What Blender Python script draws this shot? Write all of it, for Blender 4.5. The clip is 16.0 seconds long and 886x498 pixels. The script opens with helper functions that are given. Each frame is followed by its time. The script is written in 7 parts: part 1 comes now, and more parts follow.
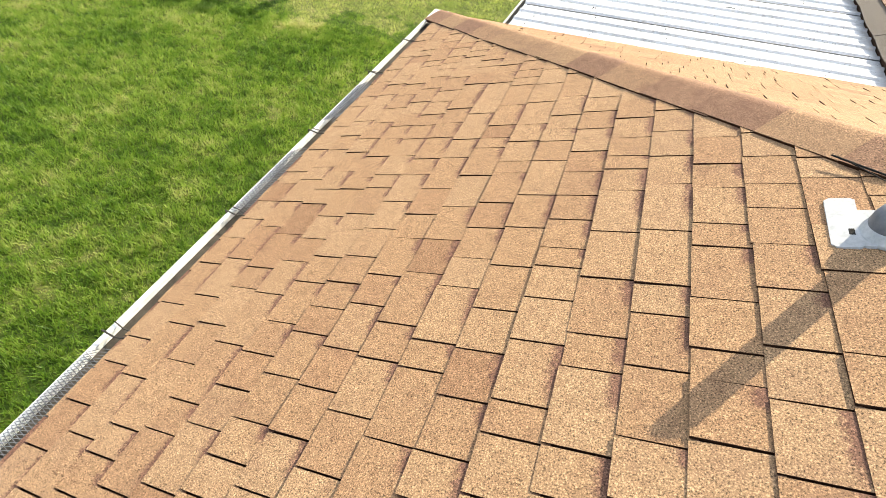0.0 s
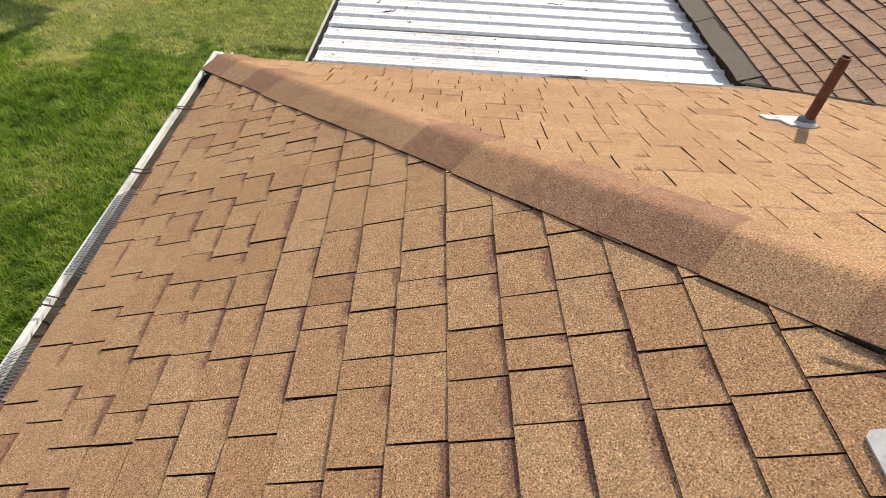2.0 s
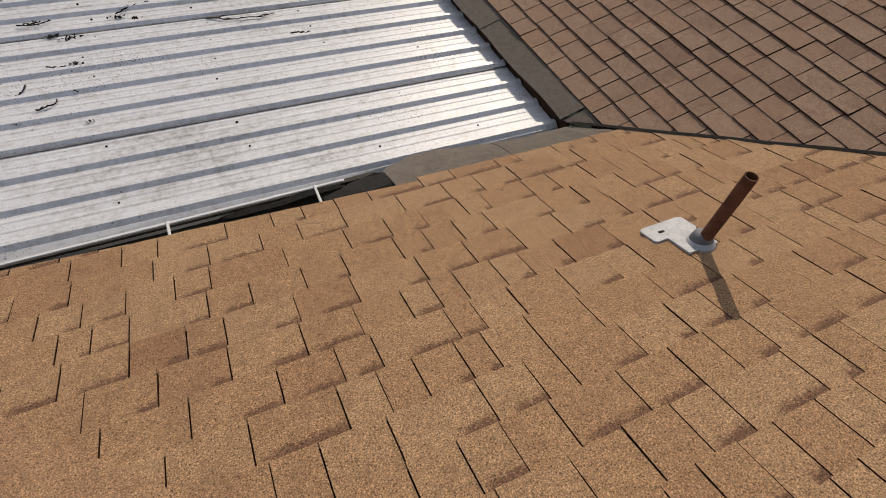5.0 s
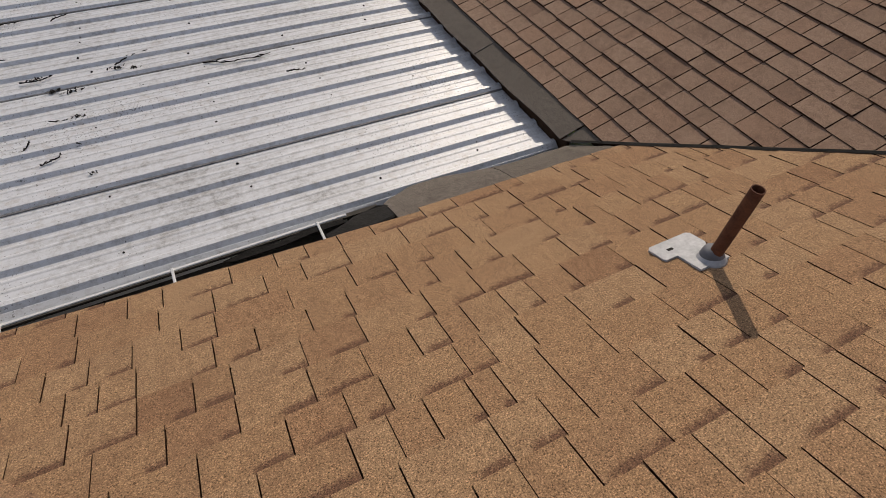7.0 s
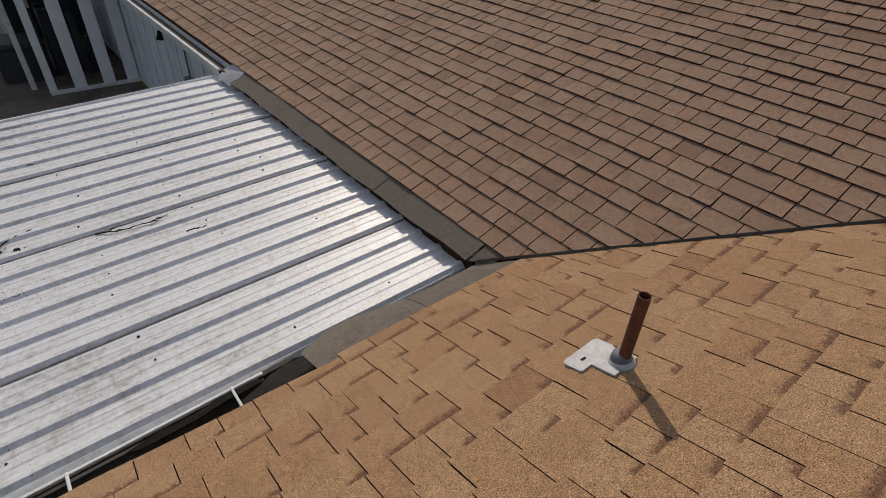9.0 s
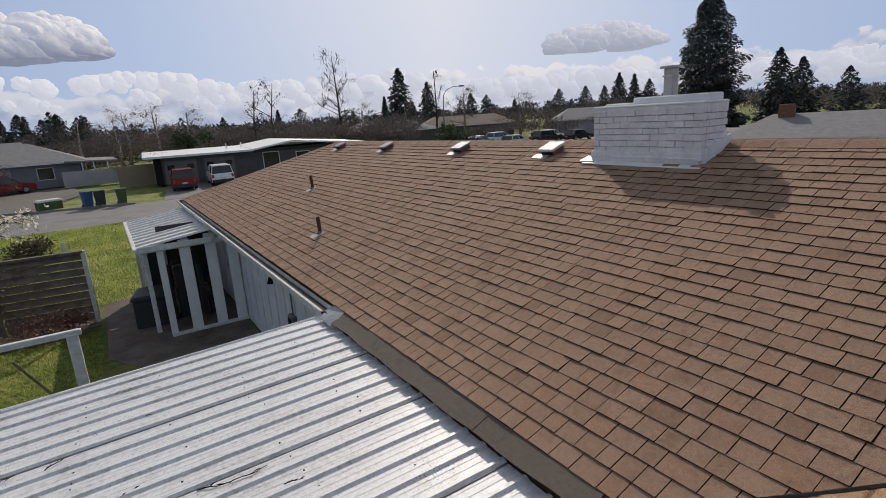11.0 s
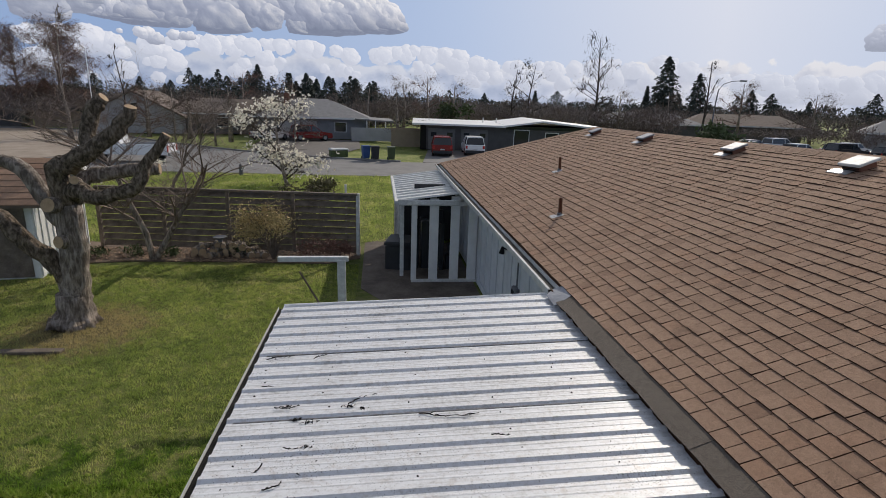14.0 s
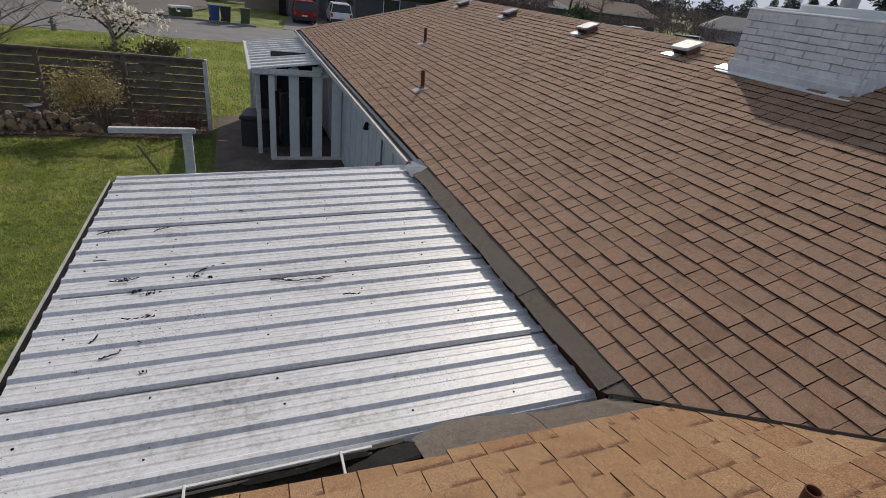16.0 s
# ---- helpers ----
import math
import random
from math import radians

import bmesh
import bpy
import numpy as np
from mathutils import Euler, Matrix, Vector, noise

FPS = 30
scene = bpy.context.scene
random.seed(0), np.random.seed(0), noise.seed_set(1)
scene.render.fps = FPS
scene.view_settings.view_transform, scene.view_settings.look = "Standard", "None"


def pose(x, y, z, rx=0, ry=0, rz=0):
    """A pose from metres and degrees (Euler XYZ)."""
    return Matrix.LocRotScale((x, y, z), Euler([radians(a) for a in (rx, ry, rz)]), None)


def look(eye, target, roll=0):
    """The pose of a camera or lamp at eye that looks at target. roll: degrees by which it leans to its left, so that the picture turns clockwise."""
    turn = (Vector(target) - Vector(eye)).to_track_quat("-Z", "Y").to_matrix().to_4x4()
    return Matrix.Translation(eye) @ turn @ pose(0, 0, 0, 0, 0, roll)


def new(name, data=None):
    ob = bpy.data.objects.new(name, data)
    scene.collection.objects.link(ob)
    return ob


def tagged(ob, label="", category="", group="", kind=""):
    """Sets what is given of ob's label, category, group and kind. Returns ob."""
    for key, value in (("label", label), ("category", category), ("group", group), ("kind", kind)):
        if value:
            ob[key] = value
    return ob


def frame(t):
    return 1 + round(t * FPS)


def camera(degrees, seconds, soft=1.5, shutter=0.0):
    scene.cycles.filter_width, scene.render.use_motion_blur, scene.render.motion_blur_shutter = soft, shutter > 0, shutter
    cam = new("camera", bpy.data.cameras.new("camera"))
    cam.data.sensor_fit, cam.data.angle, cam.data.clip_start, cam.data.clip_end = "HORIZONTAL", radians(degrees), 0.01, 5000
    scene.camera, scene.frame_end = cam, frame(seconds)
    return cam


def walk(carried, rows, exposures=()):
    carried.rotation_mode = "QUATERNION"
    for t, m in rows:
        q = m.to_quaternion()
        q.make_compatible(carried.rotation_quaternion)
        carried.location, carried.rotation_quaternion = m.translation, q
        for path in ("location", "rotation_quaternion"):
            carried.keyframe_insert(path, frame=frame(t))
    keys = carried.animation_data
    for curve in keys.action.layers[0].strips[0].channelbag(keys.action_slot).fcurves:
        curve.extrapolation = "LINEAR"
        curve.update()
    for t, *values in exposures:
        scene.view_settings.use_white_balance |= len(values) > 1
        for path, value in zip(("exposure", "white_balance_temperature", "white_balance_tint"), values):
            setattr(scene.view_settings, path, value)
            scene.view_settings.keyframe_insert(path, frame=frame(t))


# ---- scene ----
cam = camera(79.9, 16.0, soft=0.6)
# seconds, eye, target, roll in degrees
# the old roof has sunk a little towards its hip end: roof and all that is on it share this lean
LEAN = pose(0, 0, 2.60, -0.4, -2.5, -0.5) @ Matrix.Translation((0, 0, -2.45))
PATH = [
    (0, (-1.643, -4.285, 4.163), (-2.157, -2.953, 2.763), 1.0),
    (0.5, (-1.727, -4.063, 4.15), (-1.942, -2.664, 2.737), 2.5),
    (1, (-1.849, -3.85, 4.114), (-1.878, -2.451, 2.686), 4.9),
    (1.5, (-1.888, -3.536, 4.078), (-1.91, -2.167, 2.62), 4.9),
    (2, (-1.834, -3.265, 4.115), (-1.839, -1.875, 2.677), 2.9),
    (2.5, (-1.8, -3.043, 4.101), (-1.649, -1.667, 2.658), 0.7),
    (3, (-1.775, -2.74, 4.116), (-1.5, -1.427, 2.633), 2.1),
    (3.5, (-1.712, -2.445, 4.114), (-1.329, -1.24, 2.564), 6.2),
    (4, (-1.643, -2.154, 4.171), (-1.188, -0.998, 2.603), 8.2),
    (4.5, (-1.645, -1.844, 4.164), (-1.069, -0.74, 2.599), 8.9),
    (4.7, (-1.639, -1.753, 4.184), (-1.016, -0.688, 2.61), 9.0),
    (7, (-1.588, -1.694, 4.2), (-0.965, -0.568, 2.669), 2.9),
    (7.5, (-1.583, -1.69, 4.196), (-0.962, -0.547, 2.677), 2.6),
    (8, (-1.578, -1.689, 4.2), (-0.957, -0.544, 2.682), 2.6),
    (8.5, (-1.541, -1.691, 4.225), (-0.788, -0.528, 2.783), 2.7),
    (9, (-1.513, -1.665, 4.307), (-0.513, -0.45, 3.073), 1.0),
    (9.2, (-1.507, -1.656, 4.345), (-0.411, -0.433, 3.203), 0.1),
    (11.3, (-1.542, -1.522, 4.44), (-0.614, 0.189, 3.979), -5.9),
    (11.5, (-1.551, -1.519, 4.447), (-0.67, 0.225, 4.02), -5.6),
    (12, (-1.572, -1.523, 4.467), (-0.829, 0.302, 4.122), -5.2),
    (12.5, (-1.604, -1.538, 4.488), (-1.015, 0.355, 4.225), -4.9),
    (13, (-1.65, -1.542, 4.501), (-1.218, 0.399, 4.291), -4.8),
    (13.5, (-1.688, -1.547, 4.489), (-1.411, 0.415, 4.215), -3.4),
    (14, (-1.678, -1.564, 4.408), (-1.474, 0.355, 3.882), -0.7),
    (14.5, (-1.657, -1.605, 4.37), (-1.423, 0.238, 3.628), 0.9),
    (15, (-1.623, -1.619, 4.331), (-1.301, 0.16, 3.474), 2.1),
    (15.5, (-1.589, -1.629, 4.319), (-1.16, 0.101, 3.411), 3.3),
    (16, (-1.55, -1.667, 4.311), (-0.908, -0.012, 3.391), 4.4),
]
# seconds, stops, kelvin, tint
EXPOSURES = [(0.0, 1.88, 6950, 6), (0.5, 1.53, 7050, 7), (1.0, 1.34, 7100, 9), (2.5, 1.02, 7150, 11), (3.5, 0.61, 7050, 12), (4.7, 0.20, 6950, 13), (7.0, -0.04, 6850, 14), (9.2, 0.0, 6750, 13), (11.3, 0.12, 6550, 12), (12.0, 0.11, 6450, 12), (13.2, -0.02, 6450, 11), (14.5, 0.17, 6450, 12), (15.2, 0.17, 6500, 12), (16.0, 0.09, 6550, 12)]
walk(cam, [(t, LEAN @ look(*p)) for t, *p in PATH], EXPOSURES)

# ---- sky and sun ----
SUN_AZ, SUN_EL = radians(33.0), radians(33.5)   # from +y towards +x
world = bpy.data.worlds.new("sky")
scene.world = world
world.use_nodes = True
wn = world.node_tree.nodes
sky = wn.new("ShaderNodeTexSky")
sky.sky_type, sky.sun_disc = "NISHITA", False
sky.sun_elevation, sky.sun_rotation = SUN_EL, SUN_AZ
sky.air_density, sky.dust_density, sky.ozone_density = 1.0, 0.35, 1.6
wn["Background"].inputs["Strength"].default_value = 0.115
haze = wn.new("ShaderNodeHueSaturation")           # thin bright haze pales the blue
haze.inputs["Saturation"].default_value = 0.40
world.node_tree.links.new(sky.outputs[0], haze.inputs["Color"])
world.node_tree.links.new(haze.outputs[0], wn["Background"].inputs["Color"])
sun = new("sun", bpy.data.lights.new("sun", "SUN"))
sun.data.energy, sun.data.angle, sun.data.color = 2.55, radians(0.53), (1.0, 0.91, 0.78)
to_sun = Vector((math.sin(SUN_AZ) * math.cos(SUN_EL), math.cos(SUN_AZ) * math.cos(SUN_EL), math.sin(SUN_EL)))
sun.matrix_world = look(to_sun * 100, (0, 0, 0))

# ---- plan, in metres ----
EZ = 2.45            # height of the line where the roof planes meet the eaves
PITCH = 0.331        # rise over run of all roof planes
HIP_X = -3.42        # outer corner of the wing
RIDGE = 3.95         # run from eave to ridge
FAR_Y = 16.5         # far end of the main eave
BACK = 2 * RIDGE     # depth of the house
SKEW = 0.04          # the hip-end eave and its courses run in by this over each metre
SL = math.hypot(1, PITCH)


# ---- materials ----
def mat(name):
    m = bpy.data.materials.new(name)
    m.use_nodes = True
    return m, m.node_tree.nodes, m.node_tree.links, m.node_tree.nodes["Principled BSDF"]


def noise_node(n, l, scale, detail=4.0, rough=0.6, vec=None):
    t = n.new("ShaderNodeTexNoise")
    t.inputs["Scale"].default_value, t.inputs["Detail"].default_value, t.inputs["Roughness"].default_value = scale, detail, rough
    if vec is not None:
        l.new(vec, t.inputs["Vector"])
    return t


def ramp(n, l, src, stops):
    r = n.new("ShaderNodeValToRGB")
    e = r.color_ramp.elements
    e[0].position, e[0].color = stops[0][0], (*stops[0][1], 1)
    e[1].position, e[1].color = stops[-1][0], (*stops[-1][1], 1)
    for p, c in stops[1:-1]:
        k = e.new(p)
        k.color = (*c, 1)
    l.new(src, r.inputs["Fac"])
    return r


def mixc(n, l, a, b, fac, mode="MIX"):
    m = n.new("ShaderNodeMix")
    m.data_type, m.blend_type = "RGBA", mode
    for s, v in (("A", a), ("B", b)):
        sock = [i for i in m.inputs if i.name == s and i.type == "RGBA"][0]
        if isinstance(v, tuple):
            sock.default_value = (*v, 1)
        else:
            l.new(v, sock)
    if isinstance(fac, float):
        m.inputs[0].default_value = fac
    else:
        l.new(fac, m.inputs[0])
    return [o for o in m.outputs if o.type == "RGBA"][0]


def mathn(n, l, op, a, b=0.0):
    m = n.new("ShaderNodeMath")
    m.operation = op
    for i, v in enumerate((a, b)):
        if isinstance(v, (int, float)):
            m.inputs[i].default_value = v
        else:
            l.new(v, m.inputs[i])
    return m.outputs[0]


def bump(n, l, src, dist, strength=0.6):
    b = n.new("ShaderNodeBump")
    b.inputs["Distance"].default_value, b.inputs["Strength"].default_value = dist, strength
    l.new(src, b.inputs["Height"])
    return b.outputs[0]


def piece_random(n, l):
    """A number for each piece: objects of their own and islands of a joined mesh."""
    o, g = n.new("ShaderNodeObjectInfo"), n.new("ShaderNodeNewGeometry")
    return mathn(n, l, "FRACT", mathn(n, l, "ADD", o.outputs["Random"], g.outputs["Random Per Island"]))


def world_pos(n):
    return n.new("ShaderNodeNewGeometry").outputs["Position"]


def plain(name, a, b, scale=6.0, rough=0.7, metal=0.0, bump_d=0.002, fine=60.0, spec=0.4):
    """Two-scale mottled surface between the colours a and b."""
    m, n, l, p = mat(name)
    v = world_pos(n)
    big, small = noise_node(n, l, scale, 5, 0.65, v), noise_node(n, l, fine, 3, 0.6, v)
    f = mathn(n, l, "ADD", mathn(n, l, "MULTIPLY", big.outputs[0], 0.7), mathn(n, l, "MULTIPLY", small.outputs[0], 0.3))
    c = ramp(n, l, f, [(0.35, a), (0.65, b)])
    l.new(c.outputs[0], p.inputs["Base Color"])
    p.inputs["Roughness"].default_value, p.inputs["Metallic"].default_value = rough, metal
    p.inputs["Specular IOR Level"].default_value = spec
    if bump_d:
        l.new(bump(n, l, small.outputs[0], bump_d), p.inputs["Normal"])
    return m


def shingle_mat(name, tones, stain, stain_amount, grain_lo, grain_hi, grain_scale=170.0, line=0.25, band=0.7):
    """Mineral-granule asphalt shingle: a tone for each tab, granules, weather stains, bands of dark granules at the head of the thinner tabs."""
    m, n, l, p = mat(name)
    v = world_pos(n)
    tone = ramp(n, l, piece_random(n, l), tones)
    tone.color_ramp.interpolation = "CONSTANT"
    sep = n.new("ShaderNodeSeparateXYZ")
    l.new(n.new("ShaderNodeTexCoord").outputs["UV"], sep.inputs[0])
    ragged = mathn(n, l, "SUBTRACT", noise_node(n, l, 75.0, 4, 0.75, v).outputs[0], 0.5)
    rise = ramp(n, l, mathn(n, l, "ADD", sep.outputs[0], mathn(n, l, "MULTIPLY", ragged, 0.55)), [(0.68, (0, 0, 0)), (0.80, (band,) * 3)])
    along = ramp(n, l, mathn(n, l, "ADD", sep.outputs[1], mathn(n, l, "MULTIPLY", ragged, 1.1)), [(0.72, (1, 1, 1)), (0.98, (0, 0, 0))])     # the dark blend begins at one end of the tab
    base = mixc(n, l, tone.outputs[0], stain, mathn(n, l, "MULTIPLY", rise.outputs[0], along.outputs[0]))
    grain = noise_node(n, l, grain_scale, 2.0, 0.75, v)
    g = ramp(n, l, grain.outputs[0], [(0.36, (grain_lo,) * 3), (0.44, (0.90,) * 3), (0.55, (1.02,) * 3), (0.66, (grain_hi,) * 3)])
    c = mixc(n, l, base, g.outputs[0], 1.0, "MULTIPLY")
    clot = noise_node(n, l, 34.0, 4, 0.6, v)
    c = mixc(n, l, c, ramp(n, l, clot.outputs[0], [(0.36, (0.90, 0.88, 0.88)), (0.5, (1.0,) * 3), (0.64, (1.07, 1.08, 1.09))]).outputs[0], 1.0, "MULTIPLY")
    blot = noise_node(n, l, 7.0, 6, 0.7, v)
    wide = noise_node(n, l, 0.9, 3, 0.5, v)
    s = ramp(n, l, mathn(n, l, "ADD", mathn(n, l, "MULTIPLY", blot.outputs[0], 0.7), mathn(n, l, "MULTIPLY", wide.outputs[0], 0.3)), [(0.52, (0, 0, 0)), (0.66, (stain_amount,) * 3)])
    c = mixc(n, l, c, stain, s.outputs[0])
    head = ramp(n, l, mathn(n, l, "ADD", sep.outputs[0], mathn(n, l, "MULTIPLY", mathn(n, l, "SUBTRACT", blot.outputs[0], 0.5), 0.06)), [(0.885, (0, 0, 0)), (0.925, (line,) * 3)])   # strip at the head of each tab: exposed sealant, and shade below the next butt painted in
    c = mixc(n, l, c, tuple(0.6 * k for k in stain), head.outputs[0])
    l.new(c, p.inputs["Base Color"])
    p.inputs["Roughness"].default_value = 0.93
    p.inputs["Specular IOR Level"].default_value = 0.25
    l.new(bump(n, l, grain.outputs[0], 0.003, 0.35), p.inputs["Normal"])
    return m


TAN_TONES = [(0.0, (0.334, 0.200, 0.106)), (0.22, (0.346, 0.212, 0.114)), (0.45, (0.322, 0.191, 0.102)), (0.65, (0.354, 0.220, 0.120)), (0.90, (0.312, 0.180, 0.096)), (0.97, (0.276, 0.155, 0.083))]
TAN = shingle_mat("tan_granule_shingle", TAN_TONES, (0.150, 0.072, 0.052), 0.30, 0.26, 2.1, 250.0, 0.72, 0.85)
# tan again for the north slope, with the painted head shade much fainter
FAINT_LINE_TAN = shingle_mat("faint_line_tan_granule_shingle", TAN_TONES, (0.152, 0.080, 0.048), 0.30, 0.28, 2.0, 240.0, 0.12, 0.95)
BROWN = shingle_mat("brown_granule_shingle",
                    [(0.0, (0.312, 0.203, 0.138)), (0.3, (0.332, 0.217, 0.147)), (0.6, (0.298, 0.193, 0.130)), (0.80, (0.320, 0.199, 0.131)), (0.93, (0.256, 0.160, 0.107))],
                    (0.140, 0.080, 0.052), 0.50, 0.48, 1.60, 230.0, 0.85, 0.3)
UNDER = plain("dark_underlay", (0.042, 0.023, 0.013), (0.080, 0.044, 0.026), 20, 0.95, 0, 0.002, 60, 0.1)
CAPM = shingle_mat("hip_cap_shingle", [(0.0, (0.318, 0.190, 0.104)), (0.25, (0.256, 0.144, 0.086)), (0.45, (0.332, 0.202, 0.110)), (0.65, (0.232, 0.128, 0.078)), (0.85, (0.300, 0.175, 0.097))],
                   (0.150, 0.072, 0.052), 0.45, 0.26, 2.1, 250.0)
ROLL = shingle_mat("grey_roll_roofing", [(0.0, (0.150, 0.127, 0.104)), (0.5, (0.164, 0.139, 0.115))], (0.075, 0.064, 0.050), 0.5, 0.50, 1.55, 170.0)
TAR = plain("black_tar_sealant", (0.008, 0.007, 0.006), (0.020, 0.018, 0.016), 30, 0.75, 0, 0.004, 120, 0.15)
WHITE = plain("white_paint", (0.70, 0.70, 0.68), (0.80, 0.80, 0.78), 5, 0.55, 0, 0.001, 90)
OLDWHITE = plain("weathered_white_paint", (0.48, 0.48, 0.46), (0.76, 0.76, 0.73), 9, 0.6, 0, 0.001, 70)
GALV = plain("galvanised_steel", (0.36, 0.365, 0.37), (0.55, 0.555, 0.56), 14, 0.5, 0.55, 0.0005, 90)
DULLMETAL = plain("dull_flashing_metal", (0.22, 0.225, 0.24), (0.36, 0.365, 0.38), 12, 0.5, 0.4)
LEAD = plain("grey_rubber_boot", (0.11, 0.115, 0.125), (0.18, 0.185, 0.20), 12, 0.55)
RUST = plain("rusty_iron_pipe", (0.075, 0.028, 0.014), (0.17, 0.068, 0.034), 22, 0.8, 0.15, 0.001, 160)
BLACK = plain("black_hollow", (0.006, 0.005, 0.005), (0.012, 0.011, 0.010), 20, 0.9)
DARKGUT = plain("dark_gutter_inside", (0.030, 0.026, 0.021), (0.085, 0.073, 0.058), 12, 0.85)
LAPGREY = plain("shade_grey_lap", (0.10, 0.098, 0.095), (0.26, 0.255, 0.25), 18, 0.7)
SIDING = plain("pale_blue_grey_siding", (0.52, 0.54, 0.55), (0.68, 0.70, 0.71), 3, 0.65)
CONC = plain("concrete", (0.120, 0.107, 0.094), (0.185, 0.167, 0.148), 3, 0.9, 0, 0.004, 45)
ASPH = plain("asphalt", (0.165, 0.158, 0.15), (0.235, 0.225, 0.214), 0.7, 0.85, 0, 0.004, 40)
DAMP = plain("dark_damp_paving", (0.045, 0.039, 0.033), (0.125, 0.108, 0.092), 2.5, 0.9, 0, 0.01, 30)
EARTH = plain("bare_earth", (0.10, 0.073, 0.053), (0.25, 0.185, 0.135), 2.5, 0.95, 0, 0.02, 30)
FENCEW = plain("weathered_fence_board", (0.090, 0.072, 0.055), (0.23, 0.185, 0.147), 4, 0.85, 0, 0.002, 50)


def bark_mat(name, lo, mid, hi, stretch):
    """Furrowed bark: long ridges with dark cracks between, patches of lichen."""
    m, n, l, p = mat(name)
    mp = n.new("ShaderNodeMapping")
    mp.inputs["Scale"].default_value = (1.0, 1.0, stretch)
    v = world_pos(n)
    l.new(v, mp.inputs["Vector"])
    ridge, fine, patch = noise_node(n, l, 17.0, 5, 0.65, mp.outputs[0]), noise_node(n, l, 60.0, 3, 0.6, v), noise_node(n, l, 4.5, 4, 0.6, v)
    f = mathn(n, l, "ADD", mathn(n, l, "MULTIPLY", ridge.outputs[0], 0.65), mathn(n, l, "ADD", mathn(n, l, "MULTIPLY", fine.outputs[0], 0.12), mathn(n, l, "MULTIPLY", patch.outputs[0], 0.23)))
    c = ramp(n, l, f, [(0.42, lo), (0.50, mid), (0.58, hi)])
    l.new(c.outputs[0], p.inputs["Base Color"])
    p.inputs["Roughness"].default_value, p.inputs["Specular IOR Level"].default_value = 0.95, 0.2
    l.new(bump(n, l, ridge.outputs[0], 0.09, 0.9), p.inputs["Normal"])
    return m


BARK = bark_mat("rough_bark", (0.130, 0.104, 0.082), (0.27, 0.222, 0.180), (0.44, 0.375, 0.315), 0.24)
MOSSBARK = bark_mat("mossy_bark", (0.062, 0.048, 0.034), (0.145, 0.112, 0.080), (0.28, 0.222, 0.168), 0.5)
CUTWOOD = plain("cut_wood", (0.34, 0.23, 0.13), (0.50, 0.36, 0.22), 9, 0.8)
PALETWIG = plain("pale_brown_twig_bark", (0.14, 0.105, 0.083), (0.30, 0.235, 0.19), 5, 0.95, 0, 0)
DARKTWIG = plain("dark_branch_bark", (0.045, 0.036, 0.03), (0.085, 0.068, 0.056), 3, 0.95, 0, 0)
TWIG = plain("bare_twig_bark", (0.11, 0.082, 0.066), (0.20, 0.155, 0.125), 3, 0.95, 0, 0)
FIR = plain("fir_foliage", (0.036, 0.046, 0.042), (0.078, 0.092, 0.074), 0.8, 0.9, 0, 0, 5)
BUSH = plain("green_bush", (0.045, 0.065, 0.026), (0.11, 0.14, 0.055), 3, 0.8, 0, 0, 12)
OLIVE = plain("olive_brown_bush", (0.075, 0.068, 0.032), (0.19, 0.165, 0.085), 4, 0.85, 0, 0)
FORSY = plain("yellow_twig_bush", (0.36, 0.27, 0.11), (0.62, 0.49, 0.24), 6, 0.8, 0, 0)
HEATHER = plain("reddish_brown_bush", (0.13, 0.065, 0.055), (0.26, 0.15, 0.12), 6, 0.9, 0, 0)
GREYROOF = plain("grey_far_roof", (0.20, 0.195, 0.195), (0.28, 0.275, 0.27), 2.5, 0.9)
DARKWALL = plain("dark_taupe_wall", (0.085, 0.080, 0.076), (0.12, 0.115, 0.108), 1.5, 0.8)
GREYWALL = plain("blue_grey_wall", (0.19, 0.195, 0.208), (0.25, 0.256, 0.268), 1.2, 0.8)
PALEWALL = plain("pale_grey_wall", (0.36, 0.355, 0.345), (0.46, 0.455, 0.445), 1.0, 0.8)
BROWNROOF = plain("brown_far_roof", (0.16, 0.125, 0.10), (0.23, 0.18, 0.145), 2.5, 0.9)
TANWALL = plain("tan_wall", (0.25, 0.19, 0.13), (0.33, 0.26, 0.18), 1.5, 0.85)
DOORGREY = plain("grey_garage_door", (0.15, 0.145, 0.138), (0.20, 0.19, 0.185), 2, 0.7)
RED = plain("red_car_paint", (0.20, 0.016, 0.014), (0.25, 0.022, 0.019), 2, 0.25, 0, 0)
CARWHITE = plain("white_car_paint", (0.78, 0.78, 0.77), (0.86, 0.86, 0.85), 2, 0.25, 0, 0)
CARDARK = plain("dark_car_paint", (0.02, 0.022, 0.026), (0.035, 0.038, 0.045), 2, 0.2, 0, 0)
CARSILVER = plain("silver_car_paint", (0.30, 0.31, 0.32), (0.36, 0.37, 0.38), 2, 0.25, 0.3, 0)
TYRE = plain("tyre_rubber", (0.014, 0.014, 0.014), (0.025, 0.025, 0.025), 8, 0.85)
BINBLUE = plain("blue_plastic", (0.03, 0.075, 0.20), (0.04, 0.095, 0.24), 3, 0.5, 0, 0)
BINGREEN = plain("green_plastic", (0.055, 0.075, 0.03), (0.075, 0.10, 0.04), 3, 0.5, 0, 0)
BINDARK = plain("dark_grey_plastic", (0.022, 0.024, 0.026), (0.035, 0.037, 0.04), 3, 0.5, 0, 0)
LAMPRED = plain("red_tail_lamp", (0.45, 0.02, 0.015), (0.5, 0.03, 0.02), 3, 0.3, 0, 0)
BRICKRED = plain("red_brown_brick", (0.16, 0.075, 0.05), (0.23, 0.11, 0.075), 6, 0.9)
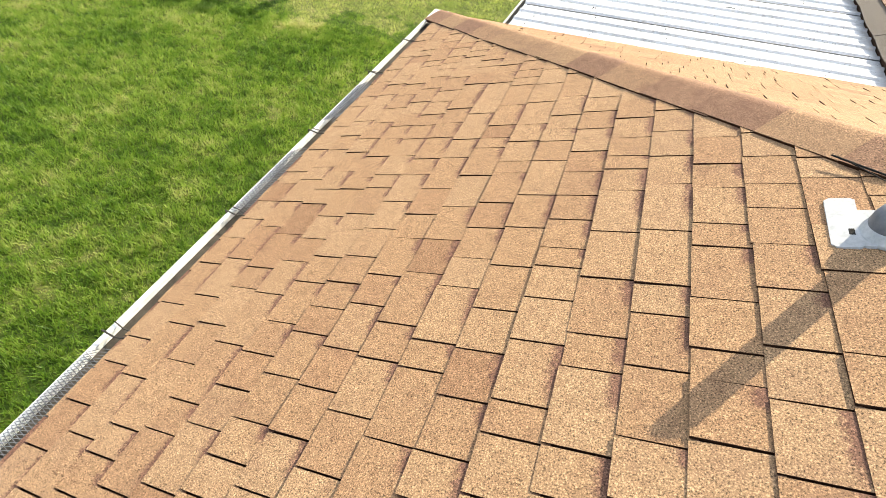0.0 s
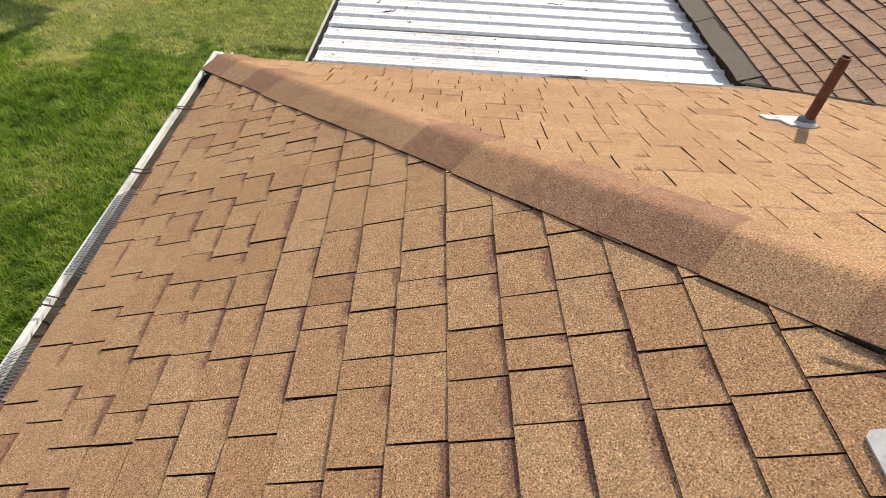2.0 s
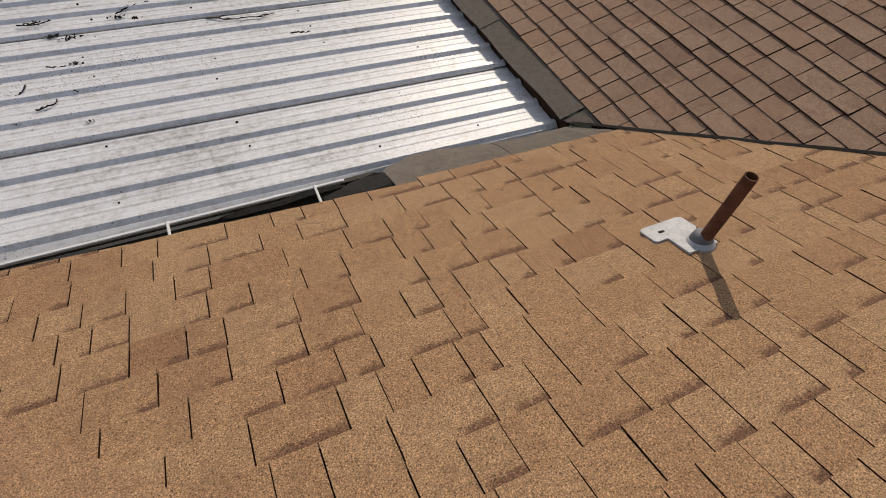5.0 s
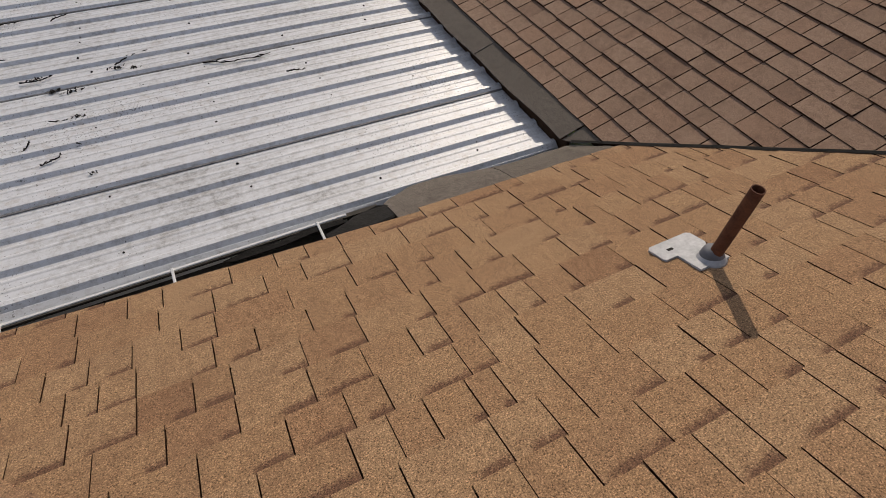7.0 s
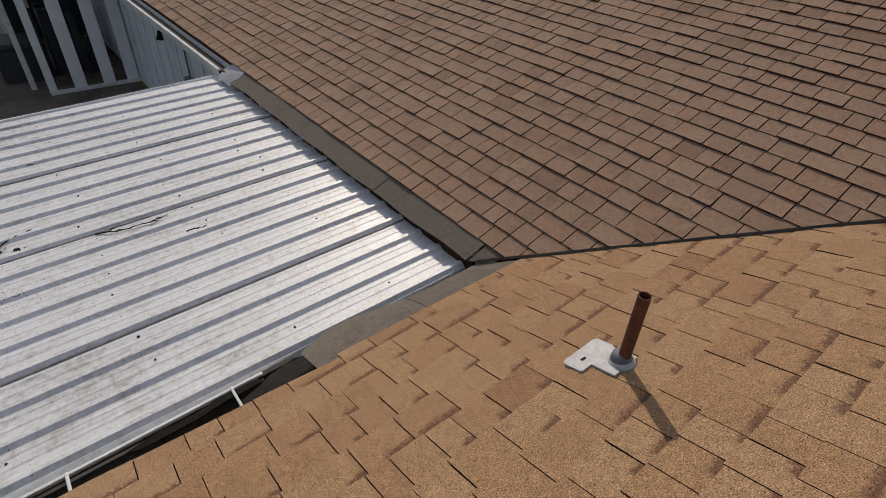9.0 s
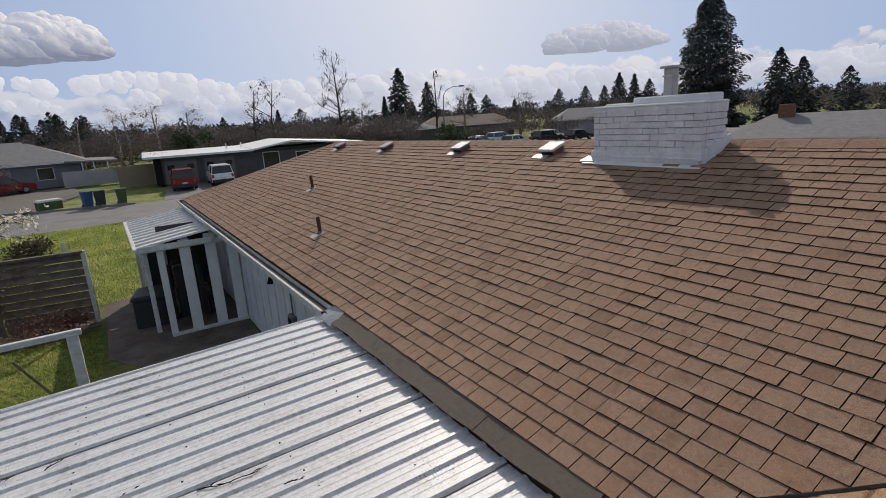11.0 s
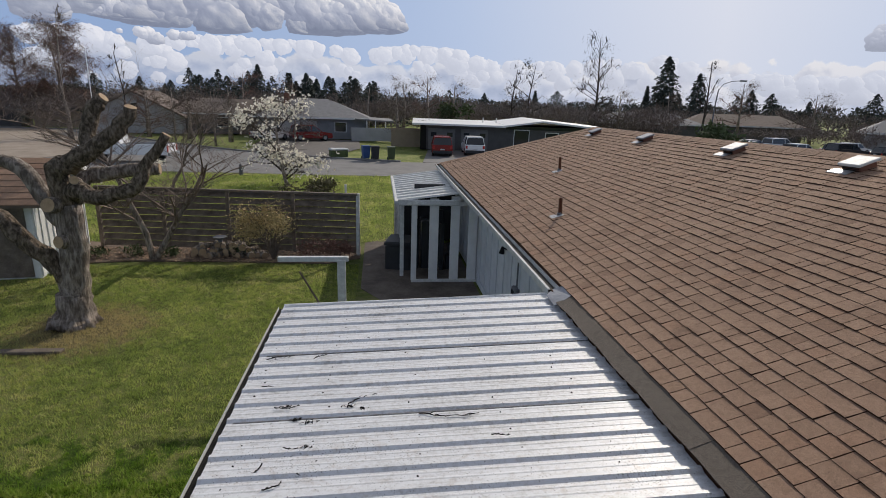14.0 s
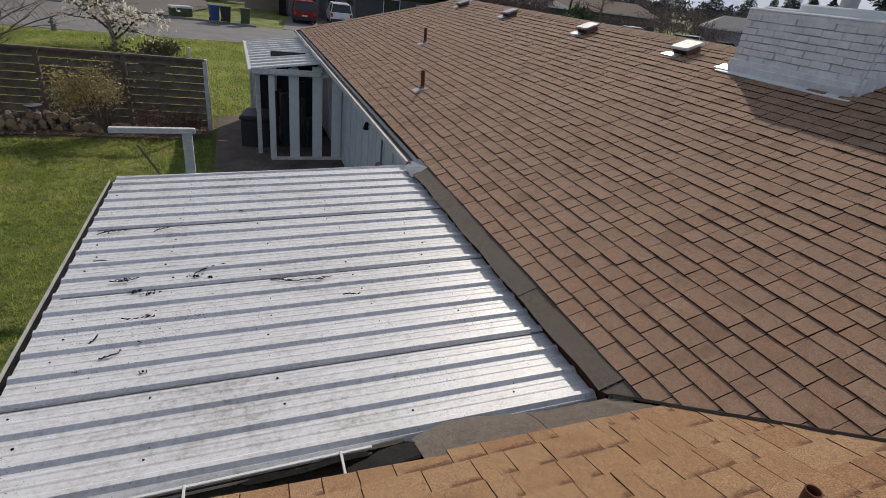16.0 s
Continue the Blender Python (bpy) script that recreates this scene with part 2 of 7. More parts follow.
CURB = plain("kerb_concrete", (0.22, 0.21, 0.19), (0.32, 0.30, 0.28), 3, 0.9)


def glass_mat():
    m, n, l, p = mat("dark_window_glass")
    p.inputs["Base Color"].default_value = (0.02, 0.024, 0.028, 1)
    p.inputs["Roughness"].default_value = 0.06
    p.inputs["Specular IOR Level"].default_value = 0.8
    return m


GLASS = glass_mat()


def sheet_metal_mat():
    """White-coated corrugated sheet, chalked, with dirt streaks along the ribs."""
    m, n, l, p = mat("white_coated_sheet_metal")
    v = world_pos(n)
    mp = n.new("ShaderNodeMapping")
    mp.inputs["Scale"].default_value = (1.2, 14.0, 1.0)
    l.new(v, mp.inputs["Vector"])
    streak = noise_node(n, l, 2.2, 6, 0.7, mp.outputs[0])
    spot = noise_node(n, l, 30.0, 5, 0.75, v)
    patch = noise_node(n, l, 1.3, 5, 0.65, v)
    f = mathn(n, l, "ADD", mathn(n, l, "MULTIPLY", streak.outputs[0], 0.28), mathn(n, l, "ADD", mathn(n, l, "MULTIPLY", spot.outputs[0], 0.42), mathn(n, l, "MULTIPLY", patch.outputs[0], 0.30)))
    c = ramp(n, l, f, [(0.38, (0.38, 0.37, 0.355)), (0.45, (0.60, 0.598, 0.595)), (0.53, (0.73, 0.738, 0.75))])
    rust = ramp(n, l, mathn(n, l, "ADD", mathn(n, l, "MULTIPLY", noise_node(n, l, 12.0, 5, 0.75, v).outputs[0], 0.7), mathn(n, l, "MULTIPLY", patch.outputs[0], 0.3)), [(0.53, (0, 0, 0)), (0.68, (0.5,) * 3)])
    c = mixc(n, l, c.outputs[0], (0.40, 0.33, 0.26), rust.outputs[0])
    speck = noise_node(n, l, 95.0, 2, 0.5, v)
    grime = ramp(n, l, mathn(n, l, "ADD", speck.outputs[0], mathn(n, l, "MULTIPLY", mathn(n, l, "SUBTRACT", patch.outputs[0], 0.5), 0.5)), [(0.67, (0, 0, 0)), (0.74, (0.75,) * 3)])
    dirt = mixc(n, l, c, (0.10, 0.095, 0.085), grime.outputs[0])
    l.new(dirt, p.inputs["Base Color"])
    r = ramp(n, l, spot.outputs[0], [(0.3, (0.40,) * 3), (0.7, (0.60,) * 3)])
    l.new(r.outputs[0], p.inputs["Roughness"])
    p.inputs["Metallic"].default_value = 0.0
    p.inputs["Specular IOR Level"].default_value = 0.7
    l.new(bump(n, l, patch.outputs[0], 0.01, 0.35), p.inputs["Normal"])
    return m


SHEET = sheet_metal_mat()


def turf_colour(n, l, gain):
    """Lush green along the hip end, paler and yellower towards the fence with the backlit glow painted in, a dry ring
    round the old tree.
    """
    v = world_pos(n)
    a, b, d = noise_node(n, l, 0.55, 6, 0.70, v), noise_node(n, l, 5.0, 6, 0.75, v), noise_node(n, l, 45.0, 3, 0.7, v)
    f = mathn(n, l, "ADD", mathn(n, l, "MULTIPLY", a.outputs[0], 0.42), mathn(n, l, "ADD", mathn(n, l, "MULTIPLY", b.outputs[0], 0.38), mathn(n, l, "MULTIPLY", d.outputs[0], 0.20)))
    g = lambda c: tuple(gain * k for k in c)
    lush = ramp(n, l, f, [(0.42, g((0.070, 0.145, 0.014))), (0.48, g((0.175, 0.29, 0.032))), (0.53, g((0.30, 0.40, 0.065))), (0.59, g((0.47, 0.47, 0.16)))])
    pale = ramp(n, l, f, [(0.37, g((0.25, 0.31, 0.075))), (0.46, g((0.46, 0.50, 0.15))), (0.53, g((0.62, 0.60, 0.22))), (0.60, g((0.76, 0.66, 0.36)))])
    sep = n.new("ShaderNodeSeparateXYZ")
    l.new(v, sep.inputs[0])
    far = ramp(n, l, mathn(n, l, "ADD", mathn(n, l, "MULTIPLY", sep.outputs[1], 0.11), mathn(n, l, "MULTIPLY", a.outputs[0], 0.9)), [(0.94, (0, 0, 0)), (1.16, (0.46,) * 3), (1.38, (1, 1, 1))])
    c = mixc(n, l, lush.outputs[0], pale.outputs[0], far.outputs[0])
    dx, dy = mathn(n, l, "ADD", sep.outputs[0], 7.5), mathn(n, l, "ADD", sep.outputs[1], -8.8)
    rad = mathn(n, l, "POWER", mathn(n, l, "ADD", mathn(n, l, "MULTIPLY", dx, dx), mathn(n, l, "MULTIPLY", dy, dy)), 0.5)
    dry = ramp(n, l, mathn(n, l, "ADD", mathn(n, l, "MULTIPLY", rad, 0.35), mathn(n, l, "MULTIPLY", mathn(n, l, "SUBTRACT", b.outputs[0], 0.5), 1.3)), [(0.28, (0.9,) * 3), (0.55, (0, 0, 0))])
    return mixc(n, l, c, g((0.50, 0.40, 0.20)), dry.outputs[0]), b


def lawn_mat(name, gain):
    m, n, l, p = mat(name)
    c, b = turf_colour(n, l, gain)
    l.new(c, p.inputs["Base Color"])
    p.inputs["Roughness"].default_value = 0.9
    p.inputs["Specular IOR Level"].default_value = 0.2
    l.new(bump(n, l, b.outputs[0], 0.05, 0.7), p.inputs["Normal"])
    return m


# the second is the lawn darkened: shade between the blades put into its gain
LAWN, SHADED_LAWN = lawn_mat("lawn", 0.5), lawn_mat("blade_shaded_lawn", 0.33)


def blade_mat():
    """Grass blades: part of the light passes through."""
    m, n, l, p = mat("grass_blade")
    c, b = turf_colour(n, l, 1.0)
    l.new(c, p.inputs["Base Color"])
    p.inputs["Roughness"].default_value, p.inputs["Specular IOR Level"].default_value = 0.5, 0.4
    t, x = n.new("ShaderNodeBsdfTranslucent"), n.new("ShaderNodeMixShader")
    l.new(c, t.inputs["Color"])
    x.inputs[0].default_value = 0.6
    l.new(p.outputs[0], x.inputs[1])
    l.new(t.outputs[0], x.inputs[2])
    l.new(x.outputs[0], n["Material Output"].inputs["Surface"])
    return m


BLADE = blade_mat()


def petal_mat():
    """Thin creamy petals that let part of the light through."""
    m, n, l, p = mat("white_petal")
    c = ramp(n, l, noise_node(n, l, 9.0, 3, 0.6, world_pos(n)).outputs[0], [(0.35, (0.76, 0.69, 0.56)), (0.65, (0.94, 0.90, 0.81))])
    l.new(c.outputs[0], p.inputs["Base Color"])
    t, x = n.new("ShaderNodeBsdfTranslucent"), n.new("ShaderNodeMixShader")
    l.new(c.outputs[0], t.inputs["Color"])
    x.inputs[0].default_value = 0.5
    l.new(p.outputs[0], x.inputs[1])
    l.new(t.outputs[0], x.inputs[2])
    l.new(x.outputs[0], n["Material Output"].inputs["Surface"])
    return m


PETAL = petal_mat()
PLATE = plain("weathered_zinc_plate", (0.36, 0.365, 0.37), (0.56, 0.56, 0.56), 22, 0.6, 0.0, 0.001, 90)


# ---- mesh tools ----
class Geo:
    """Collects vertices and faces for one mesh."""

    def __init__(self):
        self.v, self.f = [], []

    def add(self, verts, faces):
        k = len(self.v)
        self.v += [tuple(p) for p in verts]
        self.f += [tuple(i + k for i in f) for f in faces]
        return self

    def box(self, x0, x1, y0, y1, z0, z1, m=None):
        p = [(x, y, z) for z in (z0, z1) for y in (y0, y1) for x in (x0, x1)]
        if m is not None:
            p = [m @ Vector(q) for q in p]
        return self.add(p, [(0, 2, 3, 1), (4, 5, 7, 6), (0, 1, 5, 4), (2, 6, 7, 3), (0, 4, 6, 2), (1, 3, 7, 5)])

    def bbox(self, x0, x1, y0, y1, z0, z1, b, m=None):
        """A box with its upright and upper edges chamfered by b."""
        def ring(i, z):
            return [(x0 + i + b, y0 + i, z), (x1 - i - b, y0 + i, z), (x1 - i, y0 + i + b, z), (x1 - i, y1 - i - b, z),
                    (x1 - i - b, y1 - i, z), (x0 + i + b, y1 - i, z), (x0 + i, y1 - i - b, z), (x0 + i, y0 + i + b, z)]
        p = ring(0, z0) + ring(0, z1 - b) + ring(b, z1)
        if m is not None:
            p = [m @ Vector(q) for q in p]
        f = [tuple(range(7, -1, -1)), tuple(range(16, 24))]
        for r in (0, 8):
            f += [(r + i, r + (i + 1) % 8, r + 8 + (i + 1) % 8, r + 8 + i) for i in range(8)]
        return self.add(p, f)

    def tube(self, pts, radii, n=8, caps=True):
        pts = [Vector(p) for p in pts]
        vs, fs = [], []
        side = None
        for i, p in enumerate(pts):
            d = (pts[min(i + 1, len(pts) - 1)] - pts[max(i - 1, 0)]).normalized()
            if side is None or abs(side.dot(d)) > 0.95:
                side = d.orthogonal().normalized()
            side = (side - d * side.dot(d)).normalized()
            up = d.cross(side)
            r = radii[i] if isinstance(radii, (list, tuple)) else radii
            vs += [p + (side * math.cos(a) + up * math.sin(a)) * r for a in (2 * math.pi * k / n for k in range(n))]
        for i in range(len(pts) - 1):
            fs += [(i * n + k, i * n + (k + 1) % n, (i + 1) * n + (k + 1) % n, (i + 1) * n + k) for k in range(n)]
        if caps:
            fs += [tuple(range(n - 1, -1, -1)), tuple(range((len(pts) - 1) * n, len(pts) * n))]
        return self.add(vs, fs)

    def extrude(self, poly, axis, a, b):
        """A profile of 2D points swept along an axis from a to b: x profile (y, z), y profile (x, z), z profile (x, y)."""
        def put(p, s):
            return {"x": (s, p[0], p[1]), "y": (p[0], s, p[1]), "z": (p[0], p[1], s)}[axis]
        n = len(poly)
        self.add([put(p, a) for p in poly] + [put(p, b) for p in poly],
                 [(i, (i + 1) % n, n + (i + 1) % n, n + i) for i in range(n)] + [tuple(range(n - 1, -1, -1)), tuple(range(n, 2 * n))])
        return self

    def slab(self, top, thick):
        """A polygon of 3D points and its copy let down by thick."""
        n = len(top)
        return self.add([tuple(p) for p in top] + [(p[0], p[1], p[2] - thick) for p in top],
                        [tuple(range(n)), tuple(range(2 * n - 1, n - 1, -1))] + [(i, n + i, n + (i + 1) % n, (i + 1) % n) for i in range(n)])

    def mesh(self, name, material, smooth=False):
        me = bpy.data.meshes.new(name)
        me.from_pydata(self.v, [], self.f)
        bm = bmesh.new()
        bm.from_mesh(me)
        bmesh.ops.recalc_face_normals(bm, faces=bm.faces)
        bm.to_mesh(me)
        bm.free()
        me.materials.append(material)
        if smooth:
            me.polygons.foreach_set("use_smooth", [True] * len(me.polygons))
        return me


def thing(name, label, category, at=(0, 0, 0), turn=0, group="", kind=""):
    ob = new(name)
    ob.empty_display_size = 0.1
    ob.matrix_world = pose(*at, 0, 0, turn)
    return tagged(ob, label, category, group, kind)


def part(name, geo, material, parent=None, label="", smooth=False):
    ob = new(name, geo.mesh(name, material, smooth))
    if parent is not None:
        ob.parent = parent
    return tagged(ob, label)


def solid(name, geo, material, label, category, kind="", group="", smooth=False):
    return tagged(part(name, geo, material, None, "", smooth), label, category, group, kind)


def raw(name, verts, faces, material):
    """A large joined mesh from arrays, without normal repair."""
    me = bpy.data.meshes.new(name)
    me.from_pydata(verts, [], faces)
    me.materials.append(material)
    return new(name, me)



# ---- ground, lawn, road ----
G0 = -0.13
ground = solid("ground", Geo().add([(-2500, -2500, G0), (2500, -2500, G0), (2500, 2500, G0), (-2500, 2500, G0)], [(0, 1, 2, 3)]),
               LAWN, "wide grassy suburban ground reaching the horizon", "ground", "structure")
solid("lawn", Geo().slab([(-70, -60, 0), (90, -60, 0), (90, 31.6, 0), (20, 31.8, 0), (-5, 31.9, 0), (-14, 32.4, 0), (-70, 34, 0)], 0.126),
      SHADED_LAWN, "mown green back and front lawn with thin yellow patches", "lawn", "structure")
solid("road", Geo().slab([(-160, 36, -0.11), (-70, 34, -0.11), (-14, 32.4, -0.11), (-5, 31.9, -0.11), (20, 31.8, -0.11), (160, 31.6, -0.11),
                          (160, 41.0, -0.11), (12, 41.2, -0.11), (0, 41.0, -0.11), (-6, 43.0, -0.11), (-14, 47.5, -0.11), (-22, 54.0, -0.11), (-28, 60.0, -0.11), (-36, 70.0, -0.11), (-60, 75.0, -0.11), (-160, 78, -0.11)], 0.015),
      ASPH, "grey asphalt residential street", "road", "structure")


def kerb(points, label):
    g = Geo()
    for (x0, y0), (x1, y1) in zip(points, points[1:]):
        d = math.hypot(x1 - x0, y1 - y0)
        m = pose(x0, y0, 0, 0, 0, math.degrees(math.atan2(y1 - y0, x1 - x0)))
        g.bbox(0, d, -0.08, 0.08, -0.128, 0.02, 0.02, m)
    return solid("kerb", g, CURB, label, "kerb", "structure")


kerb([(-70, 34), (-40, 33.1), (-14, 32.4), (-5, 31.9), (20, 31.8), (90, 31.6)], "low concrete kerb between lawn and street")
kerb([(0, 41.0), (-6, 43.0), (-14, 47.5), (-22, 54.0), (-28, 60.0), (-36, 70.0), (-60, 75.0)], "low concrete kerb on the far side of the street")
solid("driveway", Geo().slab([(1.8, 41.1, -0.1), (11.0, 41.2, -0.1), (11.5, 52, -0.02), (3.2, 52, -0.02)], 0.02), ASPH,
      "asphalt driveway in front of the flat-roofed house", "driveway", "structure")
solid("driveway", Geo().slab([(-13.2, 47.4, -0.1), (-6.0, 43.4, -0.1), (-3.5, 52, -0.03), (-4.0, 63, 0.0), (-15, 63, 0.0)], 0.02), CONC,
      "pale driveway in front of the grey house", "driveway", "structure")
GRAVEL = plain("tan_gravel", (0.24, 0.195, 0.15), (0.40, 0.335, 0.27), 0.6, 0.95, 0, 0.01, 25)
solid("gravel_lot", Geo().slab([(-75, 37.0, -0.08), (-25.6, 37.4, -0.08), (-25.0, 41.0, -0.08), (-27.4, 50.0, -0.08), (-33.5, 62.0, -0.08), (-40, 69.5, -0.08), (-75, 72, -0.08)], 0.03), GRAVEL,
      "open tan gravel lot at the bend of the street", "gravel lot", "structure")
PATHM = plain("damp_brown_path", (0.080, 0.064, 0.051), (0.20, 0.165, 0.137), 1.6, 0.9, 0, 0.004, 30)
solid("garden_path", Geo().slab([(-2.2, 11.0, 0.012), (-1.0, 9.0, 0.012), (0.7, 9.0, 0.012), (0.7, 15.2, 0.012), (-1.2, 16.4, 0.012), (-2.2, 15.4, 0.012)], 0.03), PATHM,
      "worn concrete path beside the shed", "path", "structure")
solid("patio", Geo().slab([(-3.0, -0.5, 0.02), (0.75, -0.5, 0.02), (0.75, 9.0, 0.02), (-0.9, 9.0, 0.02), (-1.2, 4.4, 0.02), (-3.0, 4.2, 0.02)], 0.04), DAMP,
      "dark damp paved strip along the house wall", "patio", "structure")
solid("flower_bed", Geo().slab([(-12.5, 12.6, 0.03), (-8.6, 13.4, 0.035), (-6.0, 13.3, 0.03), (-3.2, 13.1, 0.03), (-2.3, 13.6, 0.03), (-2.3, 14.9, 0.03), (-12.5, 15.6, 0.03)], 0.05), EARTH,
      "bare earth flower bed along the slatted fence", "flower bed", "structure")


# ---- house: walls, soffits and roof planes ----
def zr(run):
    return EZ + PITCH * run


walls = Geo()
walls.box(0.78, 0.93, -0.5, 15.7, 0, EZ + 0.19)
walls.box(-2.75, 0.78, -0.65, -0.5, 0, EZ + 0.16)
walls.box(-2.75, -2.60, 0.6 - BACK, -0.65, 0, EZ + 0.16)
walls.box(-2.60, BACK - 0.6, 0.6 - BACK, 0.75 - BACK, 0, EZ + 0.16)
walls.box(BACK - 0.75, BACK - 0.6, 0.75 - BACK, 15.7, 0, EZ + 0.19)
walls.box(0.93, BACK - 0.75, 15.55, 15.7, 0, EZ + 0.19)
house_wall = solid("wall", walls, SIDING, "pale grey painted plywood house wall", "wall", "structure")
boards = Geo().box(0.765, 0.782, 0.4, 15.6, 0.1, 0.2)
for k in range(24):
    boards.box(0.762, 0.782, 0.6 + 0.61 * k, 0.635 + 0.61 * k, 0.1, EZ)
part("batten", boards, SIDING, house_wall)
soffit = Geo()
soffit.box(0.17, 0.78, 0.0, FAR_Y - 0.2, EZ - 0.02, EZ)
soffit.box(-3.2, 0.78, -0.5, -0.23, EZ - 0.02, EZ)
soffit.box(-3.22, -2.75, 0.1 - BACK, -0.5, EZ - 0.02, EZ)
solid("soffit", soffit, OLDWHITE, "white painted soffit under the eaves", "soffit", "structure")
fascia = Geo()
fascia.box(0.145, 0.17, 3.7, FAR_Y, EZ - 0.14, EZ + 0.03)
fascia.box(-3.27, 0.0, -0.225, -0.21, EZ - 0.14, EZ + 0.0)
fascia.box(-3.25, -3.225, -BACK, -0.16, EZ - 0.14, EZ + 0.0)
solid("fascia", fascia, OLDWHITE, "white painted fascia board behind the gutters", "fascia", "structure")

A_EAVE, B_EAVE, C_EAVE = 0.13, 0.07, 0.15     # run from the plan line to the shingle edge
AX, AY = HIP_X + RIDGE, -RIDGE                # apex of the hip end
END = 1.0                                     # the far hip runs back by this over each metre of run


def deck(name, corners, label):
    g = Geo().slab([(x, y, z - 0.012) for x, y, z in corners], 0.03)
    return solid(name, g, UNDER, label, "roof", "structure")


LOW = A_EAVE + SKEW * (BACK - 0.3)
roof_west = deck("roof_west", [(HIP_X + A_EAVE, -A_EAVE, zr(A_EAVE)), (AX, AY, zr(RIDGE)), (HIP_X + LOW, LOW - BACK, zr(LOW))],
                 "hip end of the roof laid with tan laminated shingles")
roof_north = deck("roof_north", [(HIP_X + B_EAVE, -B_EAVE, zr(B_EAVE)), (-1.4, -0.205, zr(0.205)), (0.205, -0.205, zr(0.205)), (RIDGE, -RIDGE, zr(RIDGE)), (AX, AY, zr(RIDGE))],
                  "wing roof slope laid with tan laminated shingles")
roof_main = deck("roof_main", [(C_EAVE, -C_EAVE, zr(C_EAVE)), (C_EAVE, FAR_Y - END * C_EAVE, zr(C_EAVE)), (RIDGE, FAR_Y - END * RIDGE, zr(RIDGE)), (RIDGE, -RIDGE, zr(RIDGE))],
                 "main roof slope laid with brown three-tab shingles")
back = Geo()
back.slab([(RIDGE, -RIDGE, zr(RIDGE)), (RIDGE, FAR_Y - END * RIDGE, zr(RIDGE)), (BACK, FAR_Y, EZ), (BACK, -BACK, EZ)], 0.03)
back.slab([(AX, AY, zr(RIDGE)), (RIDGE, -RIDGE, zr(RIDGE)), (BACK, -BACK, EZ), (HIP_X, -BACK, EZ)], 0.03)
back.slab([(0, FAR_Y, EZ), (BACK, FAR_Y, EZ), (RIDGE, FAR_Y - RIDGE, zr(RIDGE))], 0.03)
solid("roof_back", back, BROWN, "far slopes of the brown shingle roof", "roof", "structure")


# ---- gutters ----
def gutter_profile(w, h, t=0.006):
    """U-shaped trough, outer lip at 0, inner wall at w."""
    return [(0, 0), (0.026, 0.003), (0.026, -0.010), (t, -0.014), (0.02, -h + t), (w - t, -h + t), (w - t, 0), (w, 0), (w, -h), (0.012, -h), (0, -0.02)]


GX = HIP_X + 0.022
gut_a = thing("gutter", "old white metal gutter with a mesh guard along the eave", "gutter", kind="structure")
part("trough", Geo().extrude([(GX - 0.02 + a, EZ + 0.012 + b) for a, b in gutter_profile(0.125, 0.10)], "y", -BACK, 0.03), OLDWHITE, gut_a)
part("gutter_bed", Geo().box(GX - 0.008, GX + 0.095, 0.02 - BACK, 0.02, EZ - 0.045, EZ - 0.025), DARKGUT, gut_a)
part("end_cap", Geo().bbox(GX - 0.023, GX + 0.04, 0.0, 0.038, EZ - 0.10, EZ + 0.010, 0.006), OLDWHITE, gut_a)


def mesh_guard(y0, y1):
    g, x0, x1, z = Geo(), GX - 0.008, GX + 0.118, EZ + 0.018
    step = 0.014
    k = int((y1 - y0) / step)
    sag = lambda u: 0.014 * math.sin(math.pi * u)
    for i in range(k):
        for dy in (0.042, -0.042):
            y = y0 + i * step
            p = [(x0 + (x1 - x0) * u, y + dy * u, z + 0.02 * u + sag(u)) for u in (0, 0.5, 1)]
            g.tube(p, 0.0014, 3, False)
    return g


guard_ends = [(-5.8, -3.7), (-2.85, -2.3), (-1.95, -1.45)]
for a, b in guard_ends:
    part("mesh_guard", mesh_guard(a, b), LEAD, gut_a, "wire mesh leaf guard")
for y in (-4.4, -3.63, -2.88, -2.11, -1.31, -0.73):
    g = Geo().tube([(GX - 0.012, y, EZ + 0.02), (GX + 0.0, y - 0.012, EZ + 0.05), (GX + 0.06, y - 0.02, EZ + 0.045), (GX + 0.115, y - 0.01, EZ + 0.048)], 0.004, 5)
    g.tube([(GX - 0.012, y + 0.05, EZ + 0.02), (GX + 0.05, y + 0.03, EZ + 0.03), (GX + 0.115, y + 0.02, EZ + 0.046)], 0.003, 5)
    part("hanger", g, DARKGUT, gut_a, "dark bent gutter hanger")

skewed = Matrix.Translation((HIP_X, 0, EZ)) @ pose(0, 0, 0, -0.75, 0, math.degrees(math.atan(SKEW))) @ Matrix.Translation((-HIP_X, 0, -EZ))
gut_a.matrix_basis = skewed

gut_b = thing("gutter", "dark weathered gutter with white straps under the shingle edge", "gutter", kind="structure")
part("trough", Geo().extrude([(0.018 - a, EZ - 0.052 + b) for a, b in gutter_profile(0.225, 0.06)], "x", HIP_X + 0.02, -1.02), DARKGUT, gut_b)
part("front_lip", Geo().bbox(HIP_X + 0.02, -1.17, 0.001, 0.018, EZ - 0.09, EZ - 0.046, 0.003), WHITE, gut_b, "white painted front lip")
for x in (-1.31, -1.94, -2.57, -3.15):
    part("strap", Geo().bbox(x - 0.006, x + 0.006, -0.19, 0.014, EZ - 0.046, EZ - 0.038, 0.002), WHITE, gut_b, "white metal strap")

